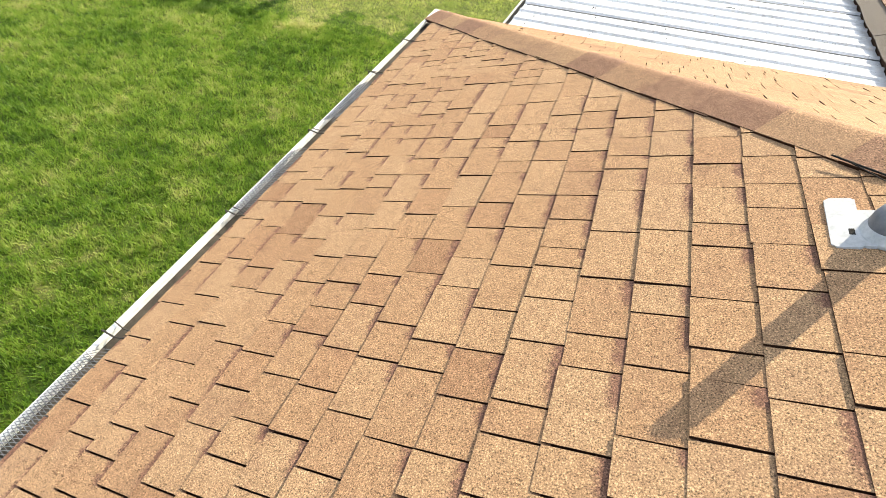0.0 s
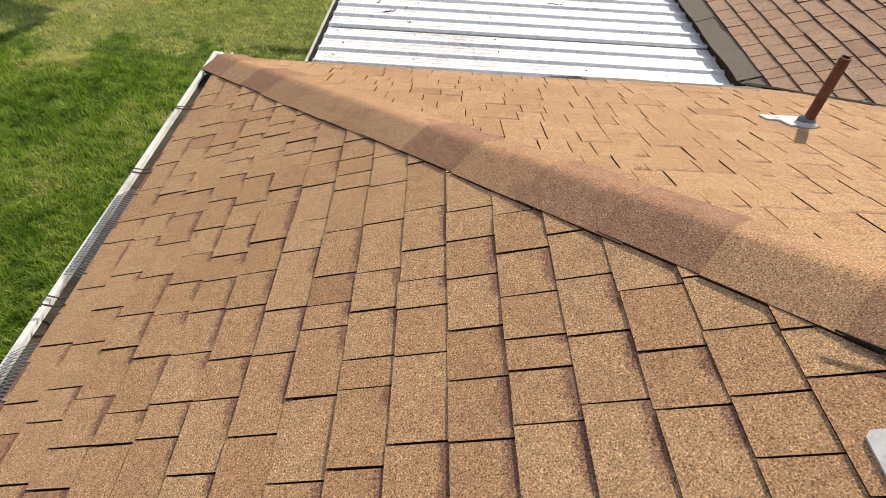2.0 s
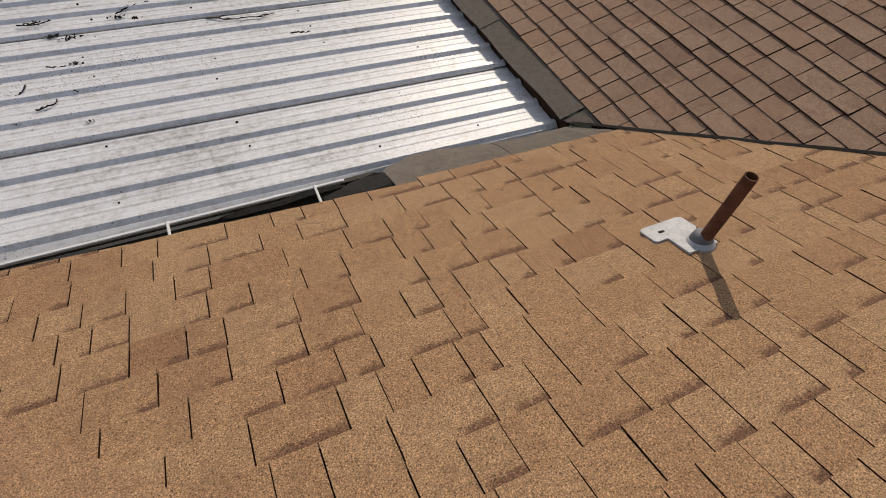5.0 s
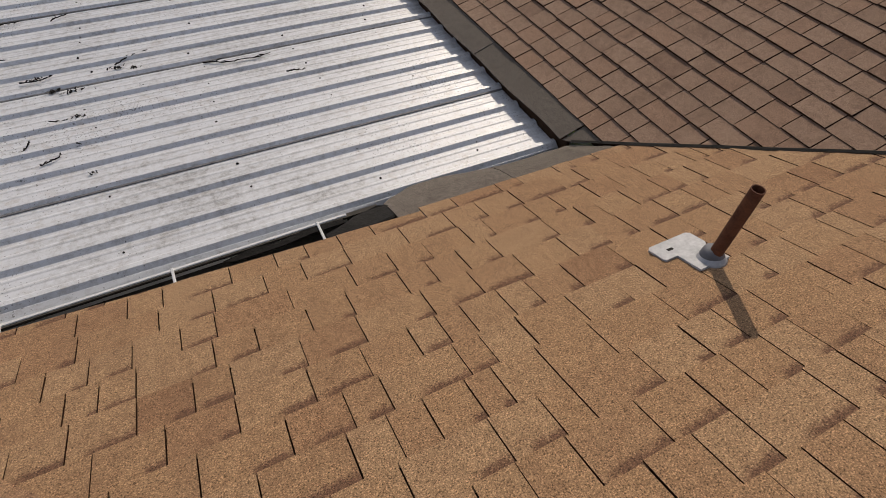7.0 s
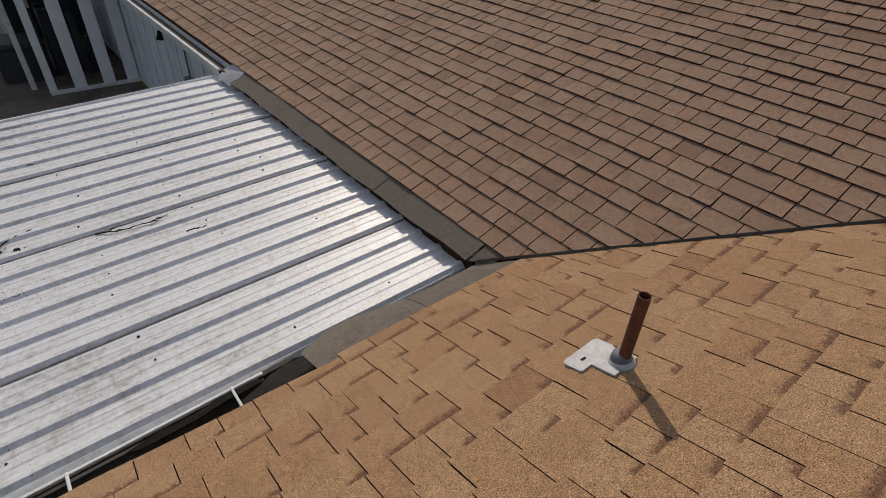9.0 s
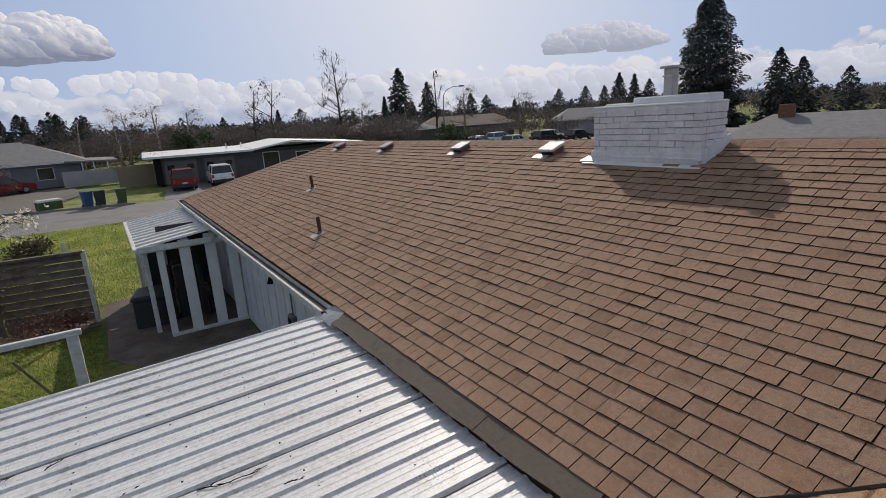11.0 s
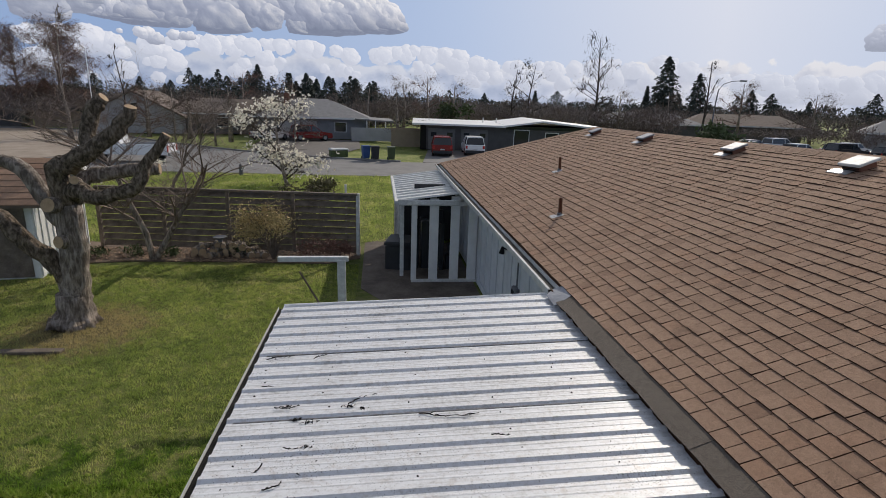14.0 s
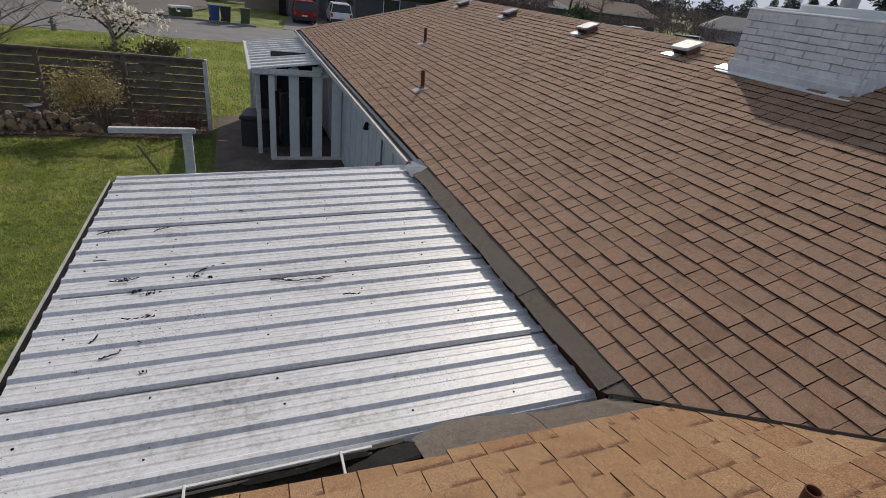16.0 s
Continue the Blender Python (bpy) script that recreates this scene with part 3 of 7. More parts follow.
gut_c = thing("gutter", "white metal gutter with dark leaf litter along the main eave", "gutter", kind="structure")
part("trough", Geo().extrude([(0.022 + a, EZ + 0.015 + b) for a, b in gutter_profile(0.115, 0.10)], "y", 3.72, FAR_Y - 0.02), OLDWHITE, gut_c)
part("gutter_bed", Geo().box(0.042, 0.127, 3.74, FAR_Y - 0.04, EZ - 0.035, EZ - 0.01), DARKGUT, gut_c)
part("outlet", Geo().tube([(0.08, 4.06, EZ - 0.06), (0.08, 4.06, EZ - 0.2), (0.6, 4.1, EZ - 0.45), (0.72, 4.1, EZ - 0.6), (0.72, 4.1, 0.1)], 0.035, 8), OLDWHITE, gut_c)


# ---- patio cover of white corrugated sheet ----
M_Z, M_X0, M_X1, M_Y0, PITCH_Y, RIBS = EZ - 0.068, -2.795, 0.044, 0.068, 0.1955, 19
ASKEW = 0.02         # the ribs run askew to the eave by this over each metre
cover = thing("patio_cover", "low patio roof of white ribbed sheet metal with dirt and twigs", "patio roof")


def sheet_profile(k0, k1, first, last):
    """Outline of a ribbed panel across its ribs, from rib k0 to rib k1."""
    top = []
    if first:
        top += [(0.0, -0.024), (0.030, 0.0)]
    for k in range(k0, k1 + 1):
        y = M_Y0 + k * PITCH_Y
        top += [(y - 0.034, 0.0), (y - 0.013, 0.0175), (y + 0.011, 0.0175), (y + 0.030, 0.0)]
        if k < k1 or last:
            for f in (0.40, 0.68):
                c = y + f * PITCH_Y
                top += [(c - 0.011, 0.0), (c - 0.004, 0.0018), (c + 0.004, 0.0018), (c + 0.011, 0.0)]
    if last:
        top = [p for p in top if p[0] < 3.74] + [(3.75, 0.0), (3.76, 0.012), (3.775, 0.012)]
    return top


for j, (k0, k1) in enumerate(((0, 3), (3, 8), (8, 13), (13, 18))):
    lift = 0.0025 * (j % 2)
    prof = sheet_profile(k0, k1, j == 0, j == 3)
    n = len(prof)
    vs = []
    for x in (M_X0, -1.9, -0.9, M_X1):
        row_ = [(x, y - ASKEW * x if y else 0.017, M_Z + z + lift) for y, z in prof]      # the first edge turns down behind the gutter lip
        vs += row_ + [(a, b, c - 0.0015) for a, b, c in row_]
    fs = []
    for s in range(3):
        a, b = s * 2 * n, (s + 1) * 2 * n
        fs += [(a + i, a + i + 1, b + i + 1, b + i) for i in range(n - 1)] + [(a + n + i, b + n + i, b + n + i + 1, a + n + i + 1) for i in range(n - 1)]
    for a in (0, 6 * n):
        fs += [(a + i, a + n + i, a + n + i + 1, a + i + 1) for i in range(n - 1)]
    part("sheet_panel", Geo().add(vs, fs), SHEET, cover)

# lap joints: seam line and the seam rib's wider shade painted as one strip
for k in (3, 8, 13):
    y = M_Y0 + k * PITCH_Y - 0.036
    part("lap_seam", Geo().bbox(M_X0 + 0.01, M_X1 - 0.01, y - 0.007, y + 0.007, M_Z + 0.0005, M_Z + 0.006, 0.002, pose(0, 0, 0, 0, 0, -math.degrees(ASKEW))), LAPGREY, cover, "lap joint and its rib's shade in one dark grey strip")
frame_g = Geo()
for x in (-2.69, -1.3, -0.03):
    frame_g.box(x - 0.045, x + 0.045, 0.1, 3.72, M_Z - 0.15, M_Z - 0.006)
part("rafter", frame_g, OLDWHITE, cover)
for y in (0.25, 3.65):
    part("post", Geo().bbox(-2.74, -2.64, y - 0.05, y + 0.05, -0.1, M_Z - 0.14, 0.008), OLDWHITE, cover)
part("end_flashing", Geo().bbox(-2.78, 0.02, 3.772, 3.786, M_Z - 0.10, M_Z + 0.02, 0.004), WHITE, cover)
part("edge_gutter", Geo().extrude([(-2.85 + a, M_Z + 0.004 + b) for a, b in [(0, 0), (0.006, 0.002), (0.006, -0.01), (0.004, -0.014), (0.014, -0.074), (0.084, -0.074), (0.084, -0.02), (0.09, -0.02), (0.09, -0.08), (0.01, -0.08)]], "y", 0.02, 3.78), OLDWHITE, cover, "white gutter along the low edge")
# raised black lining: the dark inside of the trough put into colour
part("gutter_bed", Geo().box(-2.838, -2.764, 0.04, 3.76, M_Z - 0.06, M_Z - 0.012), TAR, cover, "black lining that paints the shade inside the gutter")
screw = Geo().tube([(0, 0, -0.002), (0, 0, 0.003)], 0.011, 8).tube([(0, 0, 0.003), (0, 0, 0.009)], 0.0055, 6).mesh("screw", TAR)
r2 = random.Random(3)
for k in range(RIBS - 1):
    for x in (-2.68, -2.15, -1.55, -0.96, -0.38):
        for f in ((0.54,) if k % 2 else (0.54, 0.86)):
            if r2.random() < 0.8:
                o = new("screw", screw)
                o.parent = cover
                x_ = x + r2.uniform(-0.05, 0.05)
                o.location = (x_, M_Y0 + (k + f) * PITCH_Y - ASKEW * x_, M_Z + 0.001)
                s = r2.uniform(0.4, 0.7)
                o.scale = (s, s, s)

# ---- roll-roofing strips and tar at the inner corner ----
strip = thing("flashing_strip", "grey mineral roll roofing strip lapping over the patio roof", "flashing", kind="structure")
for i, (y0, y1) in enumerate(((0.0, 0.67), (0.64, 0.96), (0.93, 2.95), (2.92, 3.35))):
    h = 0.001 + 0.004 * ((i + 1) % 2)
    w0 = 0.018
    vs, fs = [], []
    rows_n = 12
    for r in range(rows_n + 1):
        y = y0 + (y1 - y0) * r / rows_n
        for x in (w0 + 0.006 * math.sin(y * 9) - 0.01 * min(1.5, y), 0.05, 0.11, 0.172):
            z = zr(x) - 0.001 + h + 0.002 * math.sin(y * 5 + x * 20) * max(0.0, 1 - x / 0.12)
            vs.append((x, y, z))
    c = len(vs)
    vs += [(x, y, z - 0.004) for x, y, z in vs]
    for r in range(rows_n):
        for k in range(3):
            a = r * 4 + k
            fs += [(a, a + 1, a + 5, a + 4), (c + a, c + a + 4, c + a + 5, c + a + 1)]
        a = r * 4
        fs += [(a, a + 4, c + a + 4, c + a), (a + 3, c + a + 3, c + a + 7, a + 7)]
    for a in (0, rows_n * 4):
        fs += [(a + k, c + a + k, c + a + k + 1, a + k + 1) for k in range(3)]
    part("roofing_strip", Geo().add(vs, fs), ROLL, strip)
part("backing_board", Geo().box(0.055, 0.075, -0.02, 3.70, M_Z - 0.12, EZ + 0.004), UNDER, strip)
part("metal_tray", Geo().slab([(-0.03, 3.30, M_Z + 0.05), (0.16, 3.36, EZ + 0.06), (0.17, 3.66, EZ + 0.062), (0.09, 3.74, M_Z + 0.07), (-0.02, 3.62, M_Z + 0.05)], 0.004), DULLMETAL, strip, "bent galvanised tray")


corner = [(0.030, -0.006), (0.168, -0.006), (0.168, -0.155), (0.045, -0.035)]
part("roofing_strip", Geo().slab([(x, y, zr(x) - 0.003) for x, y in corner], 0.004), ROLL, strip)


def strip_front(x):
    """Front edge of the strip along the wing: it bulges out over the sheet, then draws back to the inner corner."""
    knots = ((-1.02, -0.05), (-0.96, -0.01), (-0.84, 0.045), (-0.70, 0.052), (-0.5, 0.0), (-0.32, -0.042), (-0.1, -0.045), (0.03, -0.05), (0.18, -0.175))
    for (xa, ya), (xb, yb) in zip(knots, knots[1:]):
        if x <= xb:
            return ya + (yb - ya) * max(0.0, (x - xa) / (xb - xa))
    return knots[-1][1]


for i, (xa, xb) in enumerate(((-1.0, -0.38), (-0.41, 0.17))):
    vs, fs, nb = [], [], 16
    for r in range(nb + 1):
        x = xa + (xb - xa) * r / nb
        front, back_y = strip_front(x) + 0.003 * math.sin(x * 37), -0.30
        for k in range(5):
            y = front + (back_y - front) * k / 4
            vs.append((x, y, max(M_Z + 0.016, zr(-y) + 0.0005 + 0.003 * i * (k < 4) - (0.022, 0.006, 0, 0, 0)[k])))
    c = len(vs)
    vs += [(x, y, z - 0.004) for x, y, z in vs]
    for r in range(nb):
        for k in range(4):
            a = r * 5 + k
            fs += [(a, a + 1, a + 6, a + 5), (c + a, c + a + 5, c + a + 6, c + a + 1)]
        a = r * 5
        fs += [(a, a + 5, c + a + 5, c + a), (a + 4, c + a + 4, c + a + 9, a + 9)]
    for a in (0, nb * 5):
        fs += [(a + k, c + a + k, c + a + k + 1, a + k + 1) for k in range(4)]
    part("roofing_strip", Geo().add(vs, fs), ROLL, strip)
outline = [(-1.31, -0.155), (-1.22, -0.125), (-1.165, -0.080), (-1.10, -0.070), (-1.04, -0.058), (-0.995, -0.070), (-0.972, -0.125), (-0.976, -0.172), (-1.01, -0.195), (-1.12, -0.205), (-1.24, -0.205), (-1.31, -0.190)]
top = [(x, y, zr(-y) - 0.006 + 0.005 * math.sin(q * 2.1)) for q, (x, y) in enumerate(outline)]
solid("tar_patch", Geo().slab(top, 0.03), TAR, "lump of torn black tar membrane at the shingle edge", "tar patch")
loose = Geo()
loose.slab([(-1.74, -0.03, EZ - 0.052), (-1.62, -0.012, EZ - 0.048), (-1.5, -0.022, EZ - 0.050), (-1.38, -0.006, EZ - 0.044), (-1.2, -0.014, EZ - 0.042), (-1.19, -0.04, EZ - 0.045), (-1.35, -0.038, EZ - 0.048), (-1.48, -0.05, EZ - 0.052), (-1.7, -0.046, EZ - 0.056)], 0.006)
solid("torn_membrane", loose, TAR, "torn strip of black membrane lying along the gutter", "membrane")
# black strip for the lapping shingle edge and the shadow it casts
valley = Geo()
d = 1 / math.sqrt(2)
steps = 40
vs, fs = [], []
for i in range(steps + 1):
    r = 0.05 + (RIDGE - 0.05) * i / steps
    wob = 0.006 * math.sin(i * 1.7)
    for o, h in ((-0.028 + wob, 0.008), (-0.012 + wob, 0.016), (0.004, 0.008)):
        vs.append((r + o * d, -r + o * d, zr(r) + h + PITCH * abs(o) * d))
for i in range(steps):
    for k in range(2):
        a = i * 3 + k
        fs.append((a, a + 1, a + 4, a + 3))
solid("valley_edge", Geo().add(vs, fs), TAR, "cut shingle edge along the valley with its shadow drawn as a black strip", "valley", "structure")


# ---- pipes, vents and chimney on the roof ----
def slope_frame(x, y, z, down):
    """A pose whose x runs across the slope, y points down it and z stands on it. down: 'w', 'n'."""
    n = Vector((-PITCH, 0, 1)) if down == "w" else Vector((0, PITCH, 1))
    n.normalize()
    yd = Vector((-1, 0, -PITCH)) if down == "w" else Vector((0, 1, -PITCH))
    yd.normalize()
    xd = yd.cross(n)
    return Matrix(((xd.x, yd.x, n.x, x), (xd.y, yd.y, n.y, y), (xd.z, yd.z, n.z, z), (0, 0, 0, 1)))


def vent_pipe(x, y, z, down, radius, height, plate, label, boot=True, lean=(0, 0)):
    t = thing("vent_pipe", label, "vent pipe", (x, y, z))
    m = Matrix.Translation((-x, -y, -z)) @ slope_frame(x, y, z, down)
    (u0, u1, v0, v1), (n0, n1, n2), rb = plate
    g = Geo()
    pts = [(n0, -n2), (n1, -n2), (n1, v0), (u1 - 0.008, v0), (u1, v0 + 0.01), (u1, v1 - 0.012), (u1 - 0.012, v1), (u0 + 0.012, v1), (u0, v1 - 0.012), (u0, v0 + 0.01), (u0 + 0.008, v0), (n0, v0)]
    k = len(pts)
    g.add([m @ Vector((a, b, 0.0145)) for a, b in pts] + [m @ Vector((a, b, 0.006)) for a, b in pts],
          [(0, 1, 2, 11), tuple(range(2, 12)), tuple(range(2 * k - 1, k - 1, -1))] + [(i, k + i, k + (i + 1) % k, (i + 1) % k) for i in range(k)])
    part("flashing_plate", g, PLATE, t, "bright weathered zinc base plate")
    part("nail_slot", Geo().bbox(u0 + 0.05, u0 + 0.075, v1 - 0.055, v1 - 0.042, 0.013, 0.0155, 0.001, m), TAR, t, "dark nail slot")
    if boot:
        cone = [(m @ Vector((0, 0, rb * q)), rb * k) for q, k in ((0.08, 0.86), (0.20, 0.82), (0.36, 0.72), (0.50, 0.62))]
        part("dome", Geo().tube([p for p, r in cone], [r for p, r in cone], 28), PLATE, t, "low weathered zinc dome", True)
        neck = [(m @ Vector((0, 0, rb * 0.38)), rb * 0.66), (m @ Vector((0, 0, rb * 0.46)), rb * 0.67), (m @ Vector((0, 0, rb * 0.70)), rb * 0.58), (m @ Vector((0, 0, rb * 0.85)).lerp(Vector((0, 0, rb * 0.98)), 0.6), radius * 1.22)]
        part("rubber_collar", Geo().tube([p for p, r in neck], [r for p, r in neck], 28), LEAD, t, "dark rubber collar", True)
    top = Vector((lean[0], lean[1], height))
    n = 18
    g = Geo()
    ring = lambda c, r: [c + Vector((math.cos(2 * math.pi * k / n), math.sin(2 * math.pi * k / n), 0)) * r for k in range(n)]
    vs = ring(Vector((0, 0, -0.02)), radius) + ring(top, radius) + ring(top, radius * 0.84) + ring(top - Vector((0, 0, 0.12)), radius * 0.84)
    fs = [(s * n + k, s * n + (k + 1) % n, (s + 1) * n + (k + 1) % n, (s + 1) * n + k) for s in range(3) for k in range(n)] + [tuple(range(3 * n, 4 * n))]
    g.add(vs, fs)
    part("pipe", g, RUST, t, "rusty iron pipe")
    part("bore", Geo().tube([top - Vector((0, 0, 0.11)), top - Vector((0, 0, 0.10))], radius * 0.83, 12), BLACK, t)
    return t


vent_pipe(-0.22, -1.115, zr(1.115), "n", 0.022, 0.335, ((-0.135, 0.060, 0.070, 0.160), (-0.080, 0.05, 0.03), 0.060), "thin rusty vent pipe with a bright metal base plate")
vent_pipe(-0.942, -2.958, zr(2.478), "w", 0.031, 0.36, ((-0.065, 0.145, 0.065, 0.135), (-0.06, 0.09, 0.07), 0.086), "wide rusty vent pipe with a bright metal base plate")
vent_pipe(0.93, 6.09, zr(0.93), "w", 0.028, 0.27, ((-0.04, 0.14, 0.05, 0.13), (-0.06, 0.08, 0.05), 0.06), "dark vent pipe with a small white plate on brown shingles")
vent_pipe(1.87, 9.0, zr(1.87), "w", 0.028, 0.28, ((-0.04, 0.14, 0.05, 0.13), (-0.06, 0.08, 0.05), 0.06), "dark vent pipe with a small white plate on brown shingles")


def roof_vent(y, x=3.65):
    t = thing("roof_vent", "low square metal roof vent with a bright pale lid", "roof vent", (x, y, zr(x)), group="roof vents along the ridge")
    m = Matrix.Translation((-x, -y, -zr(x))) @ slope_frame(x, y, zr(x), "w")
    part("base_plate", Geo().bbox(-0.05, 0.23, 0.10, 0.22, 0.010, 0.018, 0.004, m), GALV, t, "bright galvanised base plate")
    part("housing", Geo().bbox(-0.12, 0.12, -0.10, 0.11, 0.0, 0.085, 0.01, m), BRICKRED, t)
    # glare on the lids painted as pale colour, brightest on the nearest
    part("lid", Geo().bbox(-0.15, 0.15, -0.13, 0.14, 0.075, 0.105, 0.010, m), OLDWHITE if y < 5 else DULLMETAL, t, "metal lid with its top glare put into a pale colour")
    for k in range(3):
        part("louvre", Geo().bbox(-0.11, 0.11, 0.108, 0.118, 0.018 + 0.018 * k, 0.028 + 0.018 * k, 0.002, m), TAR, t)
    return t


for y in (11.6, 8.95, 6.10, 3.89):
    roof_vent(y)

CX, CXB, CY0, CY1, CZB = 3.45, 3.88, 1.61, 2.99, zr(3.45)
CZT = CZB + 0.62
chim = thing("chimney", "wide white-painted brick chimney with metal flashing on the ridge", "chimney", (CX, 2.3, CZB))
loc = lambda x, y, z: (x - CX, y - 2.3, z - CZB)


def cbox(name, x0, x1, y0, y1, z0, z1, material, label="", b=0.006):
    a, c = loc(x0, y0, z0), loc(x1, y1, z1)
    return part(name, Geo().bbox(a[0], c[0], a[1], c[1], a[2], c[2], b), material, chim, label)


CHIMW = plain("chalky_white_masonry_paint", (0.60, 0.59, 0.585), (0.82, 0.805, 0.795), 5, 0.8, 0, 0.006, 34)
JOINT = plain("grey_mortar_joint", (0.33, 0.325, 0.32), (0.54, 0.53, 0.52), 9, 0.9, 0, 0.004, 40)
cbox("core", CX + 0.014, CXB - 0.014, CY0 + 0.014, CY1 - 0.014, CZB - 0.25, CZT, JOINT)
r3 = random.Random(11)
bricks = []
row, z = 0, CZB + 0.125
while z < CZT - 0.03:
    h = min(0.060, CZT - z)
    y = CY0 - (0.1 if row % 2 else 0.0)
    while y < CY1 - 0.02:
        a, b = max(y, CY0), min(y + 0.2, CY1)
        if b - a > 0.04:
            o = r3.uniform(-0.004, 0.012)
            bricks.append((CX - o, CX + 0.06, a + 0.001, b - 0.001, z + r3.uniform(-0.004, 0.003), z + h + r3.uniform(-0.006, 0.004)))
        y += 0.2
    x = CX - (0.1 if row % 2 == 0 else 0.0)
    while x < CXB - 0.02:
        a, b = max(x, CX + 0.06), min(x + 0.2, CXB)
        if b - a > 0.04 and z > zr(a) + 0.03:
            o = r3.uniform(0, 0.012)
            bricks.append((a + 0.002, b - 0.002, CY0 - o, CY0 + 0.03, z, z + h))
            bricks.append((a + 0.002, b - 0.002, CY1 - 0.03, CY1 + o, z, z + h))
        x += 0.2
    z += 0.0665
    row += 1
for b in bricks:
    cbox("brick", *b, CHIMW, "", 0.006)
cbox("counter_flashing", CX - 0.035, CX + 0.03, CY0 - 0.02, CY1 + 0.02, CZB + 0.055, CZB + 0.135, CHIMW, "painted metal counter flashing", 0.01)
m = Matrix.Translation((-CX, -2.3, -CZB)) @ slope_frame(CX, 2.3, CZB, "w")
part("apron", Geo().bbox(-0.74, 0.80, -0.03, 0.10, 0.012, 0.022, 0.004, m), WHITE, chim, "bright metal apron on the shingles")
part("apron_upstand", Geo().bbox(-0.68, 0.70, -0.04, 0.02, 0.01, 0.09, 0.006, m), CHIMW, chim)
part("side_tab", Geo().bbox(0.66, 0.86, -0.10, 0.06, 0.02, 0.03, 0.004, m), GALV, chim, "bright metal corner tab")
for k in range(3):
    x = CX + 0.03 + 0.135 * k
    a, tip = loc(x, CY0, zr(x)), 0.02 * (k % 2)
    q = [(-0.02, 0.012), (0.125, 0.060), (0.145, 0.195 - tip), (0.02, 0.165 + tip)]
    part("step_flashing", Geo().add([(a[0] + u, a[1] - 0.035 - 0.012 * (k % 2), a[2] + w) for u, w in q] + [(a[0] + u, a[1] + 0.01, a[2] + w) for u, w in q],
                                    [(0, 1, 2, 3), (7, 6, 5, 4), (0, 4, 5, 1), (1, 5, 6, 2), (2, 6, 7, 3), (3, 7, 4, 0)]), WHITE, chim, "lapped white metal step flashing")
cbox("top_course", CX - 0.004, CXB + 0.004, CY0 - 0.004, CY1 + 0.004, CZT - 0.045, CZT + 0.001, CHIMW, "", 0.006)
cbox("mortar_cap", CX - 0.010, CXB + 0.010, CY0 - 0.010, CY1 + 0.010, CZT, CZT + 0.022, WHITE, "", 0.012)
cbox("upper_block", CX + 0.10, CXB - 0.06, CY0 + 0.02, 2.52, CZT + 0.02, CZT + 0.095, WHITE, "bright white upper block", 0.012)
cbox("low_slab", CX + 0.08, CXB - 0.06, 2.52, 2.9, CZT + 0.02, CZT + 0.045, WHITE, "", 0.012)
cbox("flue", 3.735, 3.85, 2.16, 2.275, CZT + 0.04, CZT + 0.38, PALEWALL, "pale metal flue", 0.01)
cbox("flue_cap", 3.705, 3.88, 2.13, 2.305, CZT + 0.38, CZT + 0.405, PALEWALL, "", 0.008)
cbox("flue_band", 3.727, 3.858, 2.152, 2.283, CZT + 0.29, CZT + 0.31, GALV, "", 0.004)


# ---- things lying on the patio cover ----
def twig(x, y, length, turn, seed):
    r = random.Random(seed)
    t = thing("twig", "thin dark curled twig lying on the sheet metal", "twig", (x, y, M_Z + 0.004), turn, "twigs on the patio roof")
    bend, pts = r.uniform(0.05, 0.16) * r.choice((-1, 1)), []
    for k in range(12):
        u = k / 11
        pts.append(Vector((length * u, length * (bend * math.sin(math.pi * u) + r.uniform(-0.025, 0.025)), 0.005 + r.uniform(0, 0.006))))
    part("stem", Geo().tube(pts, [0.0034 - 0.0002 * k + r.uniform(0, 0.0018) for k in range(12)], 5), TAR, t)
    for k in (2, 4, 6, 8, 10):
        a = r.uniform(-0.9, 0.9) + (math.pi if r.random() < 0.3 else 0.0)
        q = pts[k] + Vector((math.cos(a), math.sin(a), 0.05)) * min(0.05, length * r.uniform(0.08, 0.2))
        part("side_shoot", Geo().tube([pts[k], (pts[k] + q) / 2 + Vector((0, 0, 0.004)), q], [0.003, 0.0035, 0.0015], 4), TAR, t)


def litter(x, y, size, seed):
    r = random.Random(seed)
    g = Geo()
    for k in range(16):
        a, d = r.uniform(0, 6.28), r.uniform(0, size) ** 1.0
        cx, cy, b = d * math.cos(a) * 1.8, d * math.sin(a) * 0.6, r.uniform(0, 6.28)
        s = size * r.uniform(0.15, 0.4)
        q = [(cx + s * math.cos(b + j * 2.1) * (1.6 if j == 0 else 0.7), cy + s * math.sin(b + j * 2.1) * (1.6 if j == 0 else 0.7), r.uniform(0.002, 0.016)) for j in range(3)]
        g.add(q + [(p[0], p[1], p[2] - 0.002) for p in q], [(0, 1, 2), (5, 4, 3), (0, 3, 4, 1), (1, 4, 5, 2), (2, 5, 3, 0)])
    ob = solid("leaf_litter", g, TAR, "small clump of dark wet leaves on the sheet metal", "leaves", "", "leaf clumps on the patio roof")
    ob.location = (x, y, M_Z + 0.003)


